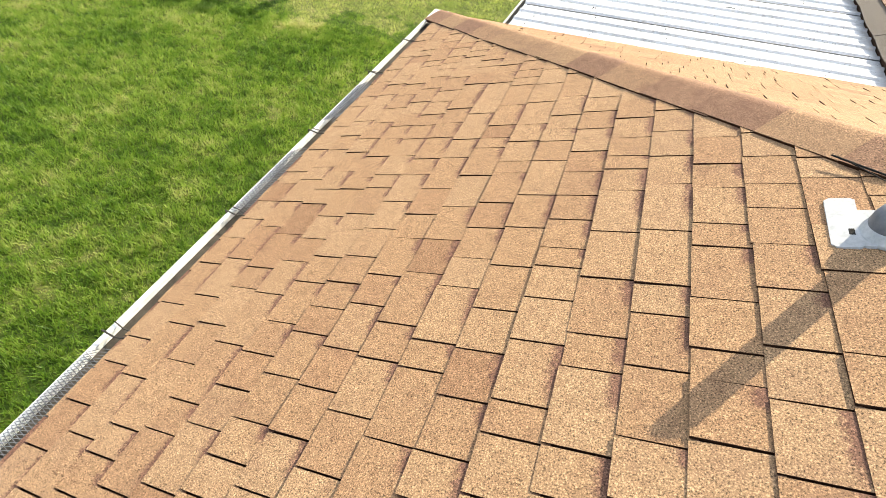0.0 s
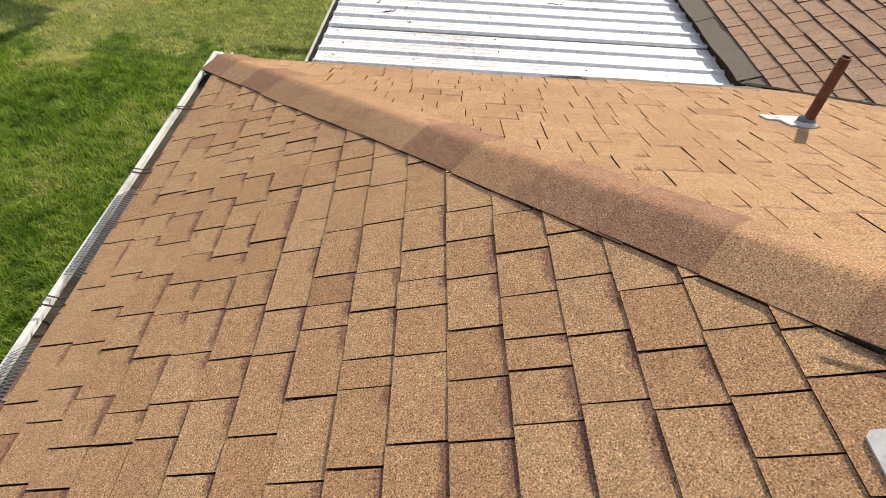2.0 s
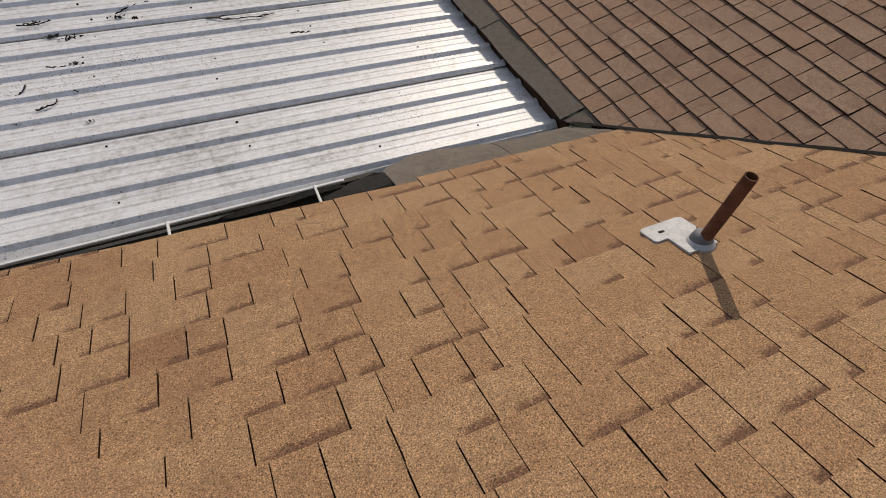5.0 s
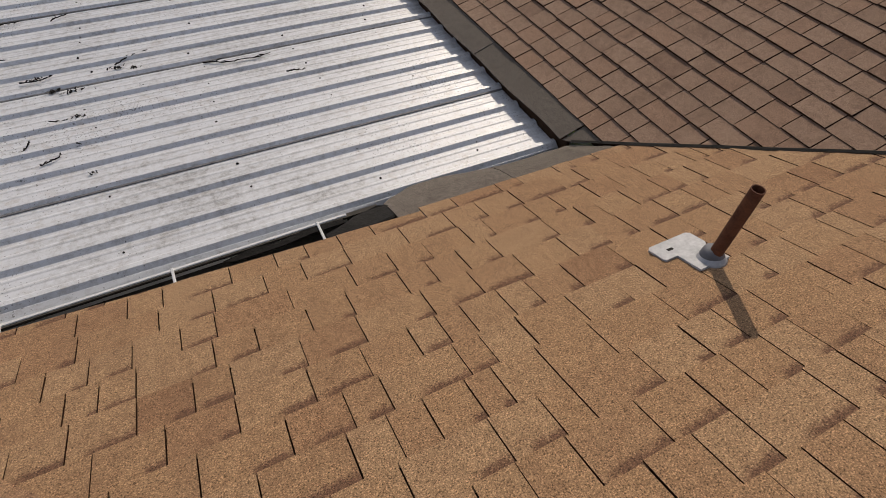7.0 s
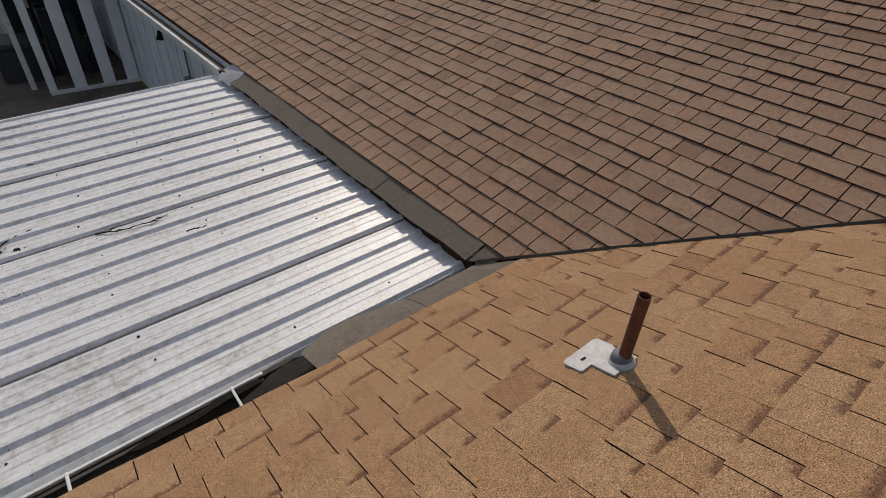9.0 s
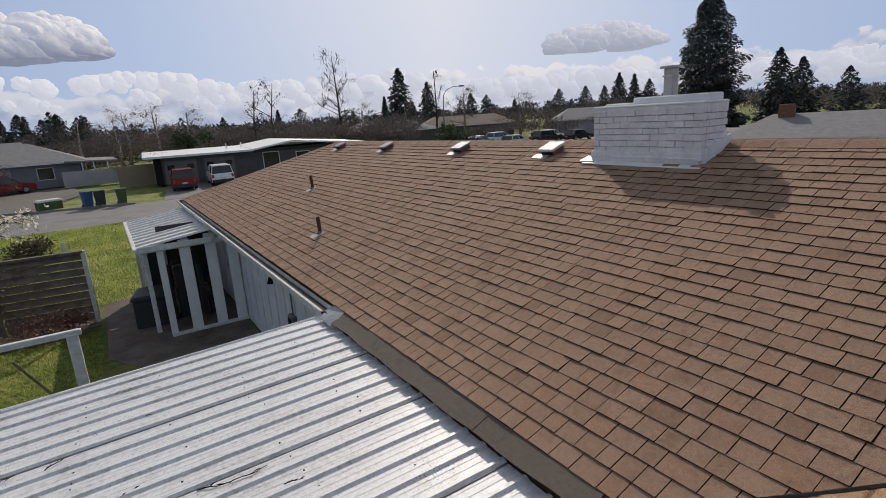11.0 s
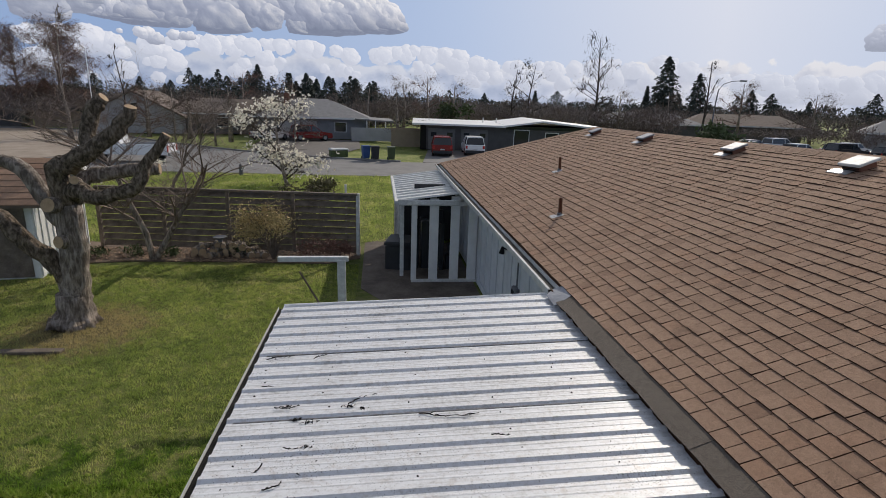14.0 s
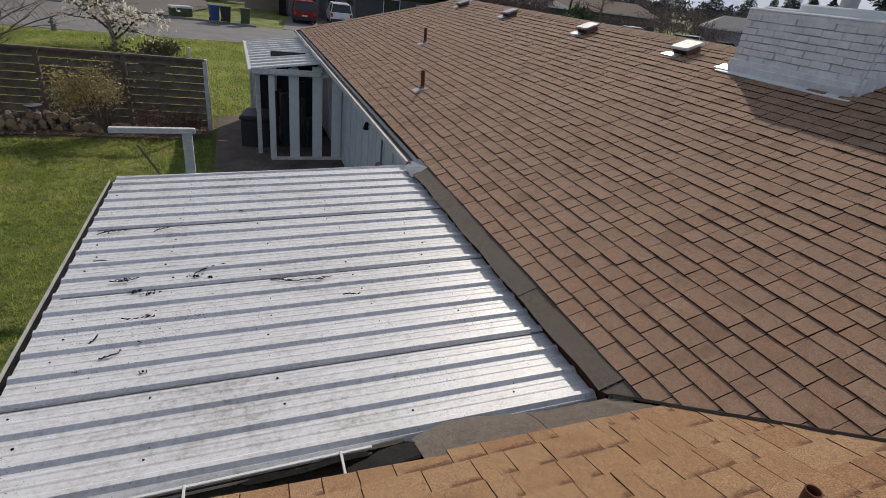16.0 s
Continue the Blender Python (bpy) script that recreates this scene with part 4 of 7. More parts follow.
for k, (x, y, ln, tn) in enumerate([(-2.36, 1.10, 0.27, 1), (-2.37, 1.34, 0.18, -11), (-2.51, 1.10, 0.10, 62), (-2.42, 0.97, 0.11, 23), (-2.0, 1.78, 0.21, 30), (-2.51, 1.80, 0.17, 3),
                                    (-1.52, 1.61, 0.41, -7), (-1.08, 1.31, 0.11, -15), (-2.72, 2.55, 0.23, 8), (-2.33, 2.52, 0.11, 30), (-2.66, 2.10, 0.09, -6), (-1.96, 2.84, 0.27, -6)]):
    twig(x, y, ln, tn, k + 1)
for k, (x, y, s) in enumerate([(-2.66, 1.10, 0.035), (-2.34, 1.63, 0.03), (-2.25, 1.60, 0.035), (-1.91, 1.49, 0.025), (-2.0, 1.76, 0.03), (-1.90, 1.72, 0.025), (-2.43, 1.81, 0.02), (-2.24, 1.33, 0.032), (-2.19, 0.81, 0.014), (-2.5, 0.88, 0.014)]):
    litter(x, y, s, 40 + k)


# ---- lean-to shed beside the main eave ----
shed = thing("shed", "white lean-to with open vertical boards and a ribbed metal roof", "shed", (-0.33, 11.45, 0))
sl = lambda x: x + 0.4
for x in (-0.94, -0.44, 0.10, 0.56, 0.80):
    w = 0.07 if x < -0.8 or x > 0.7 else 0.115
    part("board", Geo().bbox(sl(x - w), sl(x + w), -0.03, 0.02, 0.06, EZ - 0.34 + 0.11 * (x + 1.3), 0.006), WHITE, shed, "white painted upright board")
for x in (-1.22, -0.62, 0.0):
    part("back_board", Geo().bbox(sl(x - 0.09), sl(x + 0.09), 4.2, 4.25, 0.06, EZ - 0.34, 0.006), OLDWHITE, shed)
for y in (1.5, 2.6, 3.6):
    part("side_board", Geo().bbox(sl(-1.24), sl(-1.20), y, y + 0.16, 0.06, EZ - 0.36, 0.006), OLDWHITE, shed)
part("corner_post", Geo().bbox(sl(-1.27), sl(-1.17), 0.5, 0.6, 0, EZ - 0.36, 0.006), OLDWHITE, shed)
part("bottom_rail", Geo().bbox(sl(-1.0), sl(0.76), -0.05, 0.03, 0.02, 0.09, 0.01), OLDWHITE, shed)
part("top_rail", Geo().bbox(sl(-1.3), sl(0.7), -0.05, -0.01, EZ - 0.42, EZ - 0.31, 0.01), OLDWHITE, shed)
vs, fs, prof = [], [], []
for k in range(12):
    y = -0.12 + 0.4 * k
    prof += [(y, 0), (y + 0.04, 0.035), (y + 0.09, 0.035), (y + 0.13, 0)]
for x in (-1.36, -0.5, 0.20):
    vs += [(sl(x), y, EZ - 0.30 + 0.13 * (x + 1.36) + z) for y, z in prof] + [(sl(x), y, EZ - 0.306 + 0.13 * (x + 1.36) + z) for y, z in prof]
n = len(prof)
for s in range(2):
    a, b = 2 * n * s, 2 * n * (s + 1)
    fs += [(a + i, a + i + 1, b + i + 1, b + i) for i in range(n - 1)] + [(a + n + i, b + n + i, b + n + i + 1, a + n + i + 1) for i in range(n - 1)]
for a in (0, 4 * n):
    fs += [(a + i, a + n + i, a + n + i + 1, a + i + 1) for i in range(n - 1)]
part("metal_roof", Geo().add(vs, fs), OLDWHITE, shed, "white ribbed metal roof")
part("front_fascia", Geo().bbox(sl(-1.36), sl(0.16), -0.15, -0.11, EZ - 0.38, EZ - 0.26, 0.01), OLDWHITE, shed)
part("side_gutter", Geo().bbox(sl(-1.44), sl(-1.36), -0.14, 4.5, EZ - 0.37, EZ - 0.29, 0.01), OLDWHITE, shed)
part("loose_batten", Geo().bbox(sl(-0.85), sl(0.0), 1.42, 1.50, EZ - 0.22, EZ - 0.10, 0.01), BINDARK, shed, "dark batten lying on the metal roof")
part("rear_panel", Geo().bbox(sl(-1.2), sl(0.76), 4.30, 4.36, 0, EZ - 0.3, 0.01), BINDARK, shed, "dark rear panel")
junk = Geo()
r4 = random.Random(5)
for k in range(9):
    x, y, s = r4.uniform(-0.9, 0.3), r4.uniform(0.7, 3.0), r4.uniform(0.12, 0.3)
    junk.bbox(sl(x), sl(x) + s, y, y + s, 0, r4.uniform(0.3, 1.5), 0.03)
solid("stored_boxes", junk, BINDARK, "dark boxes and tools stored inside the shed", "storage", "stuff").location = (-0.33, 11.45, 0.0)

box = thing("storage_bin", "dark plastic storage bin beside the shed", "storage bin", (-1.2, 12.95, 0), -12)
part("body", Geo().bbox(-0.30, 0.42, -0.45, 0.45, 0.0, 0.70, 0.04), BINDARK, box)
part("lid", Geo().bbox(-0.33, 0.45, -0.48, 0.48, 0.70, 0.80, 0.04), BINDARK, box)

meter = thing("meter_box", "small grey meter box on the house wall", "meter box", (0.78, 7.4, 1.15))
part("body", Geo().bbox(-0.10, 0.0, -0.12, 0.12, -0.12, 0.14, 0.015), LEAD, meter)
part("cover", Geo().bbox(-0.115, -0.10, -0.08, 0.08, -0.08, 0.09, 0.006), BLACK, meter)
part("conduit", Geo().tube([(-0.03, 0.0, 0.13), (-0.03, 0.0, 1.1)], 0.015, 6), LEAD, meter)
hatch = thing("wall_lamp", "small dark lamp on the house wall", "wall lamp", (0.78, 8.35, 1.74))
part("arm", Geo().tube([(0, 0, 0), (-0.10, 0, 0.04)], 0.015, 6), BLACK, hatch)
part("shade", Geo().tube([(-0.10, 0, 0.06), (-0.12, 0, -0.08)], [0.03, 0.06], 8), BLACK, hatch)

# ---- clothes-line post ----
post = thing("clothes_line_post", "white wooden T-shaped clothes-line post on the lawn", "clothes-line post", (-2.40, 7.32, 0))
part("upright", Geo().bbox(-0.07, 0.07, -0.07, 0.07, -0.05, 1.86, 0.01), OLDWHITE, post)
part("arm", Geo().bbox(-1.06, 0.12, -0.045, 0.045, 1.83, 1.91, 0.01), OLDWHITE, post)
part("brace", Geo().tube([(-0.70, -0.06, 1.66), (0.18, -0.1, 0.05)], 0.018, 6), FENCEW, post, "thin leaning stick")

# ---- slatted fence ----
F0, F1, FT = Vector((-2.36, 13.92, 0)), Vector((-9.92, 14.82, 0)), 1.885
fl, fa = (F1 - F0).length, math.degrees(math.atan2(F1.y - F0.y, F1.x - F0.x))
fence = thing("fence", "weathered brown fence of tilted horizontal slats", "fence", (F0.x, F0.y, 0), fa)
for k in range(5):
    u = fl * k / 4
    part("post", Geo().bbox(u - 0.05, u + 0.05, -0.05, 0.05, -0.05, FT, 0.008), OLDWHITE if k == 0 else FENCEW, fence)
for s in range(4):
    for k in range(9):
        z = 0.12 + 0.195 * k
        mm = pose(fl * s / 4 + 0.05, 0.06, z, 50, 0, 0)
        part("slat", Geo().bbox(0, fl / 4 - 0.10, -0.010, 0.010, 0, 0.205, 0.003, mm), FENCEW, fence)
    part("top_rail", Geo().bbox(fl * s / 4, fl * (s + 1) / 4, -0.07, 0.07, FT - 0.05, FT, 0.006), FENCEW, fence, "grey sunlit top rail")
stake = solid("garden_stake", Geo().bbox(-2.75, -2.69, 14.12, 14.18, 0, 2.12, 0.006), OLDWHITE, "pale wooden stake behind the fence", "stake")

# ---- neighbour's shed beyond the pruned tree ----
nsh = thing("neighbour_shed", "white neighbour shed with a brown shingle roof and white barge boards", "shed", (-11.78, 13.35, 0), 8)
part("wall", Geo().box(-2.4, 1.55, -1.6, 1.6, 0, 2.0), WHITE, nsh)
# shade of the side turned from the sun, painted as a brown sheet
part("side_wall", Geo().box(-2.4, 1.40, -1.63, -1.603, 0.05, 1.92), FENCEW, nsh, "side wall with its shade put into a dark brown colour")
roofg = Geo()
roofg.slab([(-2.7, -1.95, 1.90), (1.95, -1.95, 1.90), (1.95, 0, 2.78), (-2.7, 0, 2.78)], 0.07)
roofg.slab([(-2.7, 0, 2.78), (1.95, 0, 2.78), (1.95, 1.95, 1.90), (-2.7, 1.95, 1.90)], 0.07)
part("roof", roofg, BROWNROOF, nsh)
for k in range(8):
    y0, z0 = -1.98 + 0.245 * k, 1.89 + 0.1106 * k
    part("shingle_course", Geo().slab([(-2.72, y0, z0 + 0.026), (1.92, y0, z0 + 0.026), (1.92, y0 + 0.27, z0 + 0.130), (-2.72, y0 + 0.27, z0 + 0.130)], 0.02), BROWN, nsh)
part("gable", Geo().add([(1.56, -1.6, 1.98), (1.56, 1.6, 1.98), (1.56, 0, 2.69), (1.5, -1.6, 1.98), (1.5, 1.6, 1.98), (1.5, 0, 2.69)], [(0, 1, 2), (5, 4, 3), (0, 3, 4, 1), (1, 4, 5, 2), (2, 5, 3, 0)]), WHITE, nsh)
for k in range(11):
    y = -1.55 + 0.31 * k
    part("batten", Geo().bbox(1.55, 1.578, y - 0.02, y + 0.02, 0.04, 2.68 - 0.44 * abs(y), 0.004), WHITE, nsh)
for s in (-1, 1):
    part("barge_board", Geo().add([(1.93, s * 2.0, 1.82), (1.93, 0, 2.72), (1.93, 0, 2.86), (1.93, s * 2.0, 1.96), (1.99, s * 2.0, 1.82), (1.99, 0, 2.72), (1.99, 0, 2.86), (1.99, s * 2.0, 1.96)],
                                   [(0, 1, 2, 3), (7, 6, 5, 4), (0, 4, 5, 1), (1, 5, 6, 2), (2, 6, 7, 3), (3, 7, 4, 0)]), WHITE, nsh, "white barge board")

plank = solid("plank", Geo().bbox(-9.2, -7.35, 7.70, 7.86, 0.01, 0.06, 0.01), FENCEW, "weathered plank lying on the lawn", "plank")


# ---- split logs and border plants ----
def log(x, y, z, turn, r, length):
    t = thing("split_log", "short cut log in the woodpile by the fence", "log", (x, y, z), turn, "logs in the woodpile")
    n = 9
    part("bark", Geo().tube([(-length / 2, 0, 0), (0, 0, 0.008), (length / 2, 0, 0)], [r, r * 1.04, r * 0.97], n), BARK, t)
    part("cut_face", Geo().tube([(length / 2 + 0.001, 0, 0), (length / 2 + 0.006, 0, 0)], r * 0.92, n), CUTWOOD, t, "pale cut face")
    return t


r5 = random.Random(21)
for lay in range(3):
    for k in range(11 - 2 * lay):
        log(-7.0 + 0.19 * k + 0.1 * lay + r5.uniform(-0.03, 0.03), 13.80 + r5.uniform(-0.12, 0.12), 0.10 + 0.13 * lay, -90 + r5.uniform(-35, 35), r5.uniform(0.07, 0.11), r5.uniform(0.28, 0.4))
birdbath = thing("garden_ornament", "small grey garden ornament on the woodpile", "ornament", (-6.3, 13.9, 0.50))
part("bowl", Geo().tube([(0, 0, 0), (0, 0, 0.05), (0, 0, 0.09)], [0.06, 0.16, 0.2], 12), LEAD, birdbath)
part("foot", Geo().tube([(0, 0, -0.05), (0, 0, 0.01)], [0.08, 0.05], 10), LEAD, birdbath)


def clump(name, label, category, at, radius, height, material, leaves, seed, size=0.06, stems=None, group=""):
    """A shrub: thin stems under a ragged crowd of small leaves."""
    r = random.Random(seed)
    t = thing(name, label, category, at, 0, group)
    for k in range(9 if stems is None else stems):
        a, d = r.uniform(0, 6.28), radius * r.uniform(0.2, 0.8)
        part("stem", Geo().tube([(0.04 * math.cos(a), 0.04 * math.sin(a), 0), (d * 0.5 * math.cos(a), d * 0.5 * math.sin(a), height * 0.5), (d * math.cos(a), d * math.sin(a), height * r.uniform(0.75, 1.0))], [0.014, 0.009, 0.004], 4), TWIG, t)
    vs, fs = [], []
    lumps = [(r.uniform(0, 6.28), radius * math.sqrt(r.random()) * 0.75, r.uniform(0.3, 0.85)) for _ in range(10)]
    for k in range(leaves):
        a0, d0, h0 = r.choice(lumps)
        v = Vector((r.gauss(0, 1), r.gauss(0, 1), r.gauss(0, 0.8))) * radius * 0.19
        p = Vector((d0 * math.cos(a0), d0 * math.sin(a0), h0 * height)) + v
        p.z = max(p.z, 0.02)
        u, w = Vector((r.gauss(0, 1), r.gauss(0, 1), r.gauss(0, 1))).normalized(), Vector((r.gauss(0, 1), r.gauss(0, 1), r.gauss(0, 1))).normalized()
        s = size * r.uniform(0.6, 1.4)
        i = len(vs)
        vs += [p - u * s, p + w * s * 0.5, p + u * s, p - w * s * 0.5]
        fs.append((i, i + 1, i + 2, i + 3))
    o = raw("leaves", vs, fs, material)
    o.parent = t
    return t


vs, fs, r8 = [], [], random.Random(64)
for k in range(4200):
    x, y = r8.uniform(-12.3, -2.4), r8.uniform(12.85, 14.7)
    if y < 13.45 and x > -3.4 or y < 13.25 - 0.05 * (x + 8):
        continue
    a, s_, z = r8.uniform(0, 6.28), r8.uniform(0.02, 0.055), 0.04 + r8.uniform(0, 0.05)
    i = len(vs)
    vs += [(x + s_ * math.cos(a + b) * m, y + s_ * math.sin(a + b) * m, z + r8.uniform(-0.015, 0.02)) for b, m in ((0, 1), (1.4, 0.6), (3.14, 1), (4.5, 0.6))]
    fs.append((i, i + 1, i + 2, i + 3))
LITTER = plain("dead_leaf", (0.16, 0.095, 0.06), (0.46, 0.33, 0.22), 30, 0.9, 0, 0)
tagged(raw("dead_leaves", vs, fs, LITTER), "dead brown leaves scattered over the flower bed", "leaves", "", "stuff")
clump("forsythia", "sprawling yellow-brown twiggy bush by the fence", "bush", (-4.75, 13.55, 0.03), 1.0, 1.75, FORSY, 3800, 1, 0.035, 26)
clump("shrub", "dark olive shrub behind the fence", "bush", (-4.2, 15.2, 0), 1.0, 2.0, OLIVE, 1500, 2, 0.06)
clump("shrub", "dark olive shrub under the flowering tree", "bush", (-4.6, 25.2, 0), 1.1, 0.6, OLIVE, 1200, 13, 0.08)
clump("heather", "low reddish brown shrub in the flower bed", "bush", (-3.5, 13.75, 0.03), 0.75, 0.55, HEATHER, 1400, 4, 0.035)
clump("heather", "low reddish brown shrub in the flower bed", "bush", (-2.95, 13.7, 0.03), 0.45, 0.5, HEATHER, 700, 5, 0.035)
for k, x in enumerate((-9.6, -8.6, -7.6, -5.7)):
    clump("border_plant", "low green perennial at the edge of the lawn", "plant", (x, 13.75 + 0.1 * (k % 2), 0.03), 0.35, 0.3, BUSH, 350, 30 + k, 0.04, 3, "plants in the flower bed")
clump("white_shrub", "shrub with white blossom by the street", "bush", (-14.6, 30.5, 0), 0.9, 0.9, PETAL, 900, 9, 0.06)


# ---- trees ----
def limb_parts(t, limbs, material, n=9, seed=0):
    r = random.Random(seed)
    for pts, rad, mt, cut in limbs:
        pp, rr = [], []
        for i in range(len(pts) - 1):
            a, b = Vector(pts[i]), Vector(pts[i + 1])
            for s in range(4):
                u = s / 4
                pp.append(a.lerp(b, u) + Vector((r.gauss(0, 1), r.gauss(0, 1), r.gauss(0, 1))) * 0.018)
                rr.append((rad[i] + (rad[i + 1] - rad[i]) * u) * r.uniform(0.93, 1.1))
        pp.append(Vector(pts[-1]))
        rr.append(rad[-1])
        o = part("limb", Geo().tube(pp, rr, n), mt, t, "", True)
        if cut:
            d = (pp[-1] - pp[-2]).normalized()
            part("cut_end", Geo().tube([pp[-1] + d * 0.002, pp[-1] + d * 0.012], rr[-1] * 0.93, n), CUTWOOD, o, "pale sawn end")


old = thing("pruned_tree", "old tree with a thick furrowed trunk and sawn mossy limbs", "tree", (-7.78, 9.07, 0))
TX = lambda x, z, y=0.0: (x + 8.0, y, z)
limb_parts(old, [
    ([TX(-8.03, -0.1), TX(-8.0, 0.12), TX(-7.93, 0.7), TX(-7.83, 1.6), TX(-7.80, 2.45)], [0.47, 0.37, 0.275, 0.24, 0.22], BARK, False),
    ([TX(-7.83, 2.2), TX(-7.86, 3.1, -0.1), TX(-7.3, 3.35, -0.25), TX(-6.65, 3.85, -0.2), TX(-6.40, 4.25, -0.2)], [0.21, 0.19, 0.165, 0.135, 0.11], MOSSBARK, True),
    ([TX(-7.25, 3.35, -0.2), TX(-7.22, 3.75, -0.1), TX(-7.12, 4.25, 0.0), TX(-6.95, 4.40, 0.05)], [0.14, 0.13, 0.14, 0.10], MOSSBARK, True),
    ([TX(-7.75, 2.5), TX(-7.5, 2.93, 0.2), TX(-6.9, 3.03, 0.35), TX(-6.25, 3.08, 0.4)], [0.16, 0.15, 0.13, 0.11], BARK, True),
    ([TX(-7.75, 2.6), TX(-7.45, 2.75, -0.25), TX(-6.96, 2.60, -0.4), TX(-6.36, 2.83, -0.35), TX(-6.24, 3.17, -0.3), TX(-5.82, 3.78, -0.25)], [0.16, 0.155, 0.14, 0.125, 0.10, 0.08], MOSSBARK, True),
    ([TX(-7.9, 2.1), TX(-8.2, 2.45, 0.1), TX(-8.45, 2.95, 0.1), TX(-8.8, 3.2, 0.15), TX(-9.4, 3.3, 0.2)], [0.19, 0.16, 0.14, 0.13, 0.11], BARK, True),
    ([TX(-7.95, 0.9), TX(-8.2, 1.35, -0.1), TX(-8.55, 1.8, -0.2), TX(-9.0, 2.3, -0.2), TX(-9.6, 2.7, -0.2)], [0.19, 0.175, 0.16, 0.15, 0.13], MOSSBARK, True),
    ([TX(-7.9, 2.45, -0.1), TX(-7.95, 2.48, -0.36)], [0.17, 0.14], BARK, True),
    ([TX(-7.85, 1.75, -0.1), TX(-7.88, 1.78, -0.34)], [0.15, 0.12], BARK, True),
    ([TX(-7.5, 2.85, -0.1), TX(-7.42, 2.95, -0.4)], [0.10, 0.08], BARK, True)], BARK, 12, 5)
roots = Geo()
for a in (0.3, 1.5, 2.6, 3.7, 4.9, 5.8):
    roots.tube([(0.2 * math.cos(a), 0.2 * math.sin(a), 0.25), (0.38 * math.cos(a), 0.38 * math.sin(a), 0.06), (0.52 * math.cos(a + 0.1), 0.52 * math.sin(a + 0.1), -0.06)], [0.14, 0.075, 0.02], 7)
part("root_flare", roots, BARK, old, "", True)


def branch_tree(name, label, at, height, spread, levels, seed, trunk_r=0.1, lean=(0, 0), material=TWIG, first=0.25, kids=(3, 5), droop=0.0, stems=1, sides=4, upright=0.6):
    """A bare tree: a forked skeleton of tapering branches down to fine twigs."""
    r = random.Random(seed)
    t = thing(name, label, "tree", at)
    trunk, fine, tips = Geo(), Geo(), []

    def grow(p, d, length, rad, level):
        pts, rr, q, dd = [p], [rad], p.copy(), d.copy()
        seg = 3 if level else 4
        for k in range(seg):
            dd = (dd + Vector((r.gauss(0, 0.16), r.gauss(0, 0.16), r.gauss(0, 0.10) + 0.06 * upright - droop * 0.12 * level))).normalized()
            q = q + dd * length / seg
            pts.append(q.copy())
            rr.append(rad * (1 - 0.55 * (k + 1) / seg))
        (trunk if level == 0 else fine).tube(pts, rr, 7 if level == 0 else (sides if level < 2 else 3), False)
        if level == levels:
            tips.extend(pts[1:])
            return
        for k in range(r.randint(*kids)):
            u = r.uniform(first if level == 0 else 0.2, 1.0)
            i = min(int(u * seg), seg - 1)
            s = pts[i].lerp(pts[i + 1], u * seg - i)
            a = r.uniform(0, 6.28)
            out = Vector((math.cos(a), math.sin(a), upright * r.uniform(0.3, 1.3)))
            nd = (dd * 0.55 + out * spread).normalized()
            grow(s, nd, length * r.uniform(0.45, 0.72), rr[i] * 0.55, level + 1)

    for k in range(stems):
        a = 2 * math.pi * k / max(stems, 1) + r.uniform(0, 1)
        d = Vector((lean[0] + (0.45 * math.cos(a) if stems > 1 else 0), lean[1] + (0.45 * math.sin(a) if stems > 1 else 0), 1)).normalized()
        grow(Vector((0, 0, -0.05)), d, height * 0.62, trunk_r, 0)
    part("trunk", trunk, BARK if trunk_r > 0.08 else material, t, "", True)
    o = raw("branchwork", fine.v, fine.f, material)
    o.parent = t
    return t, tips


def scatter(t, name, tips, material, count, size, spread, seed):
    r = random.Random(seed)
    vs, fs = [], []
    for k in range(count):
        p = r.choice(tips) + Vector((r.gauss(0, 1), r.gauss(0, 1), r.gauss(0, 1))) * spread
        s = size * r.uniform(0.6, 1.3)
        for j in range(3):
            u, w = Vector((r.gauss(0, 1), r.gauss(0, 1), r.gauss(0, 1))).normalized(), Vector((r.gauss(0, 1), r.gauss(0, 1), r.gauss(0, 1))).normalized()
            i = len(vs)
            vs += [p, p + (u + w * 0.5) * s * 0.6, p + u * s, p + (u - w * 0.5) * s * 0.6]
            fs.append((i, i + 1, i + 2, i + 3))
    o = raw(name, vs, fs, material)
    o.parent = t


mag, tips = branch_tree("magnolia", "magnolia in white blossom on the front lawn", (-6.55, 27.2, 0), 5.9, 1.35, 3, 8, 0.11, (-0.28, 0), DARKTWIG, 0.1, (7, 9), 0.85, 1)
scatter(mag, "blossom", tips, PETAL, 720, 0.19, 0.13, 4)
branch_tree("garden_tree", "small leaning bare tree in front of the fence", (-8.0, 13.5, 0), 5.4, 0.85, 4, 12, 0.095, (0.42, 0.05), PALETWIG, 0.35, (5, 6), 0.0, 2, 4, 0.35)
branch_tree("street_tree", "bare tree with fine brown twigs beyond the fence", (-11.4, 24.5, 0), 4.2, 0.8, 4, 15, 0.08, (0, 0), TWIG, 0.3, (4, 5))


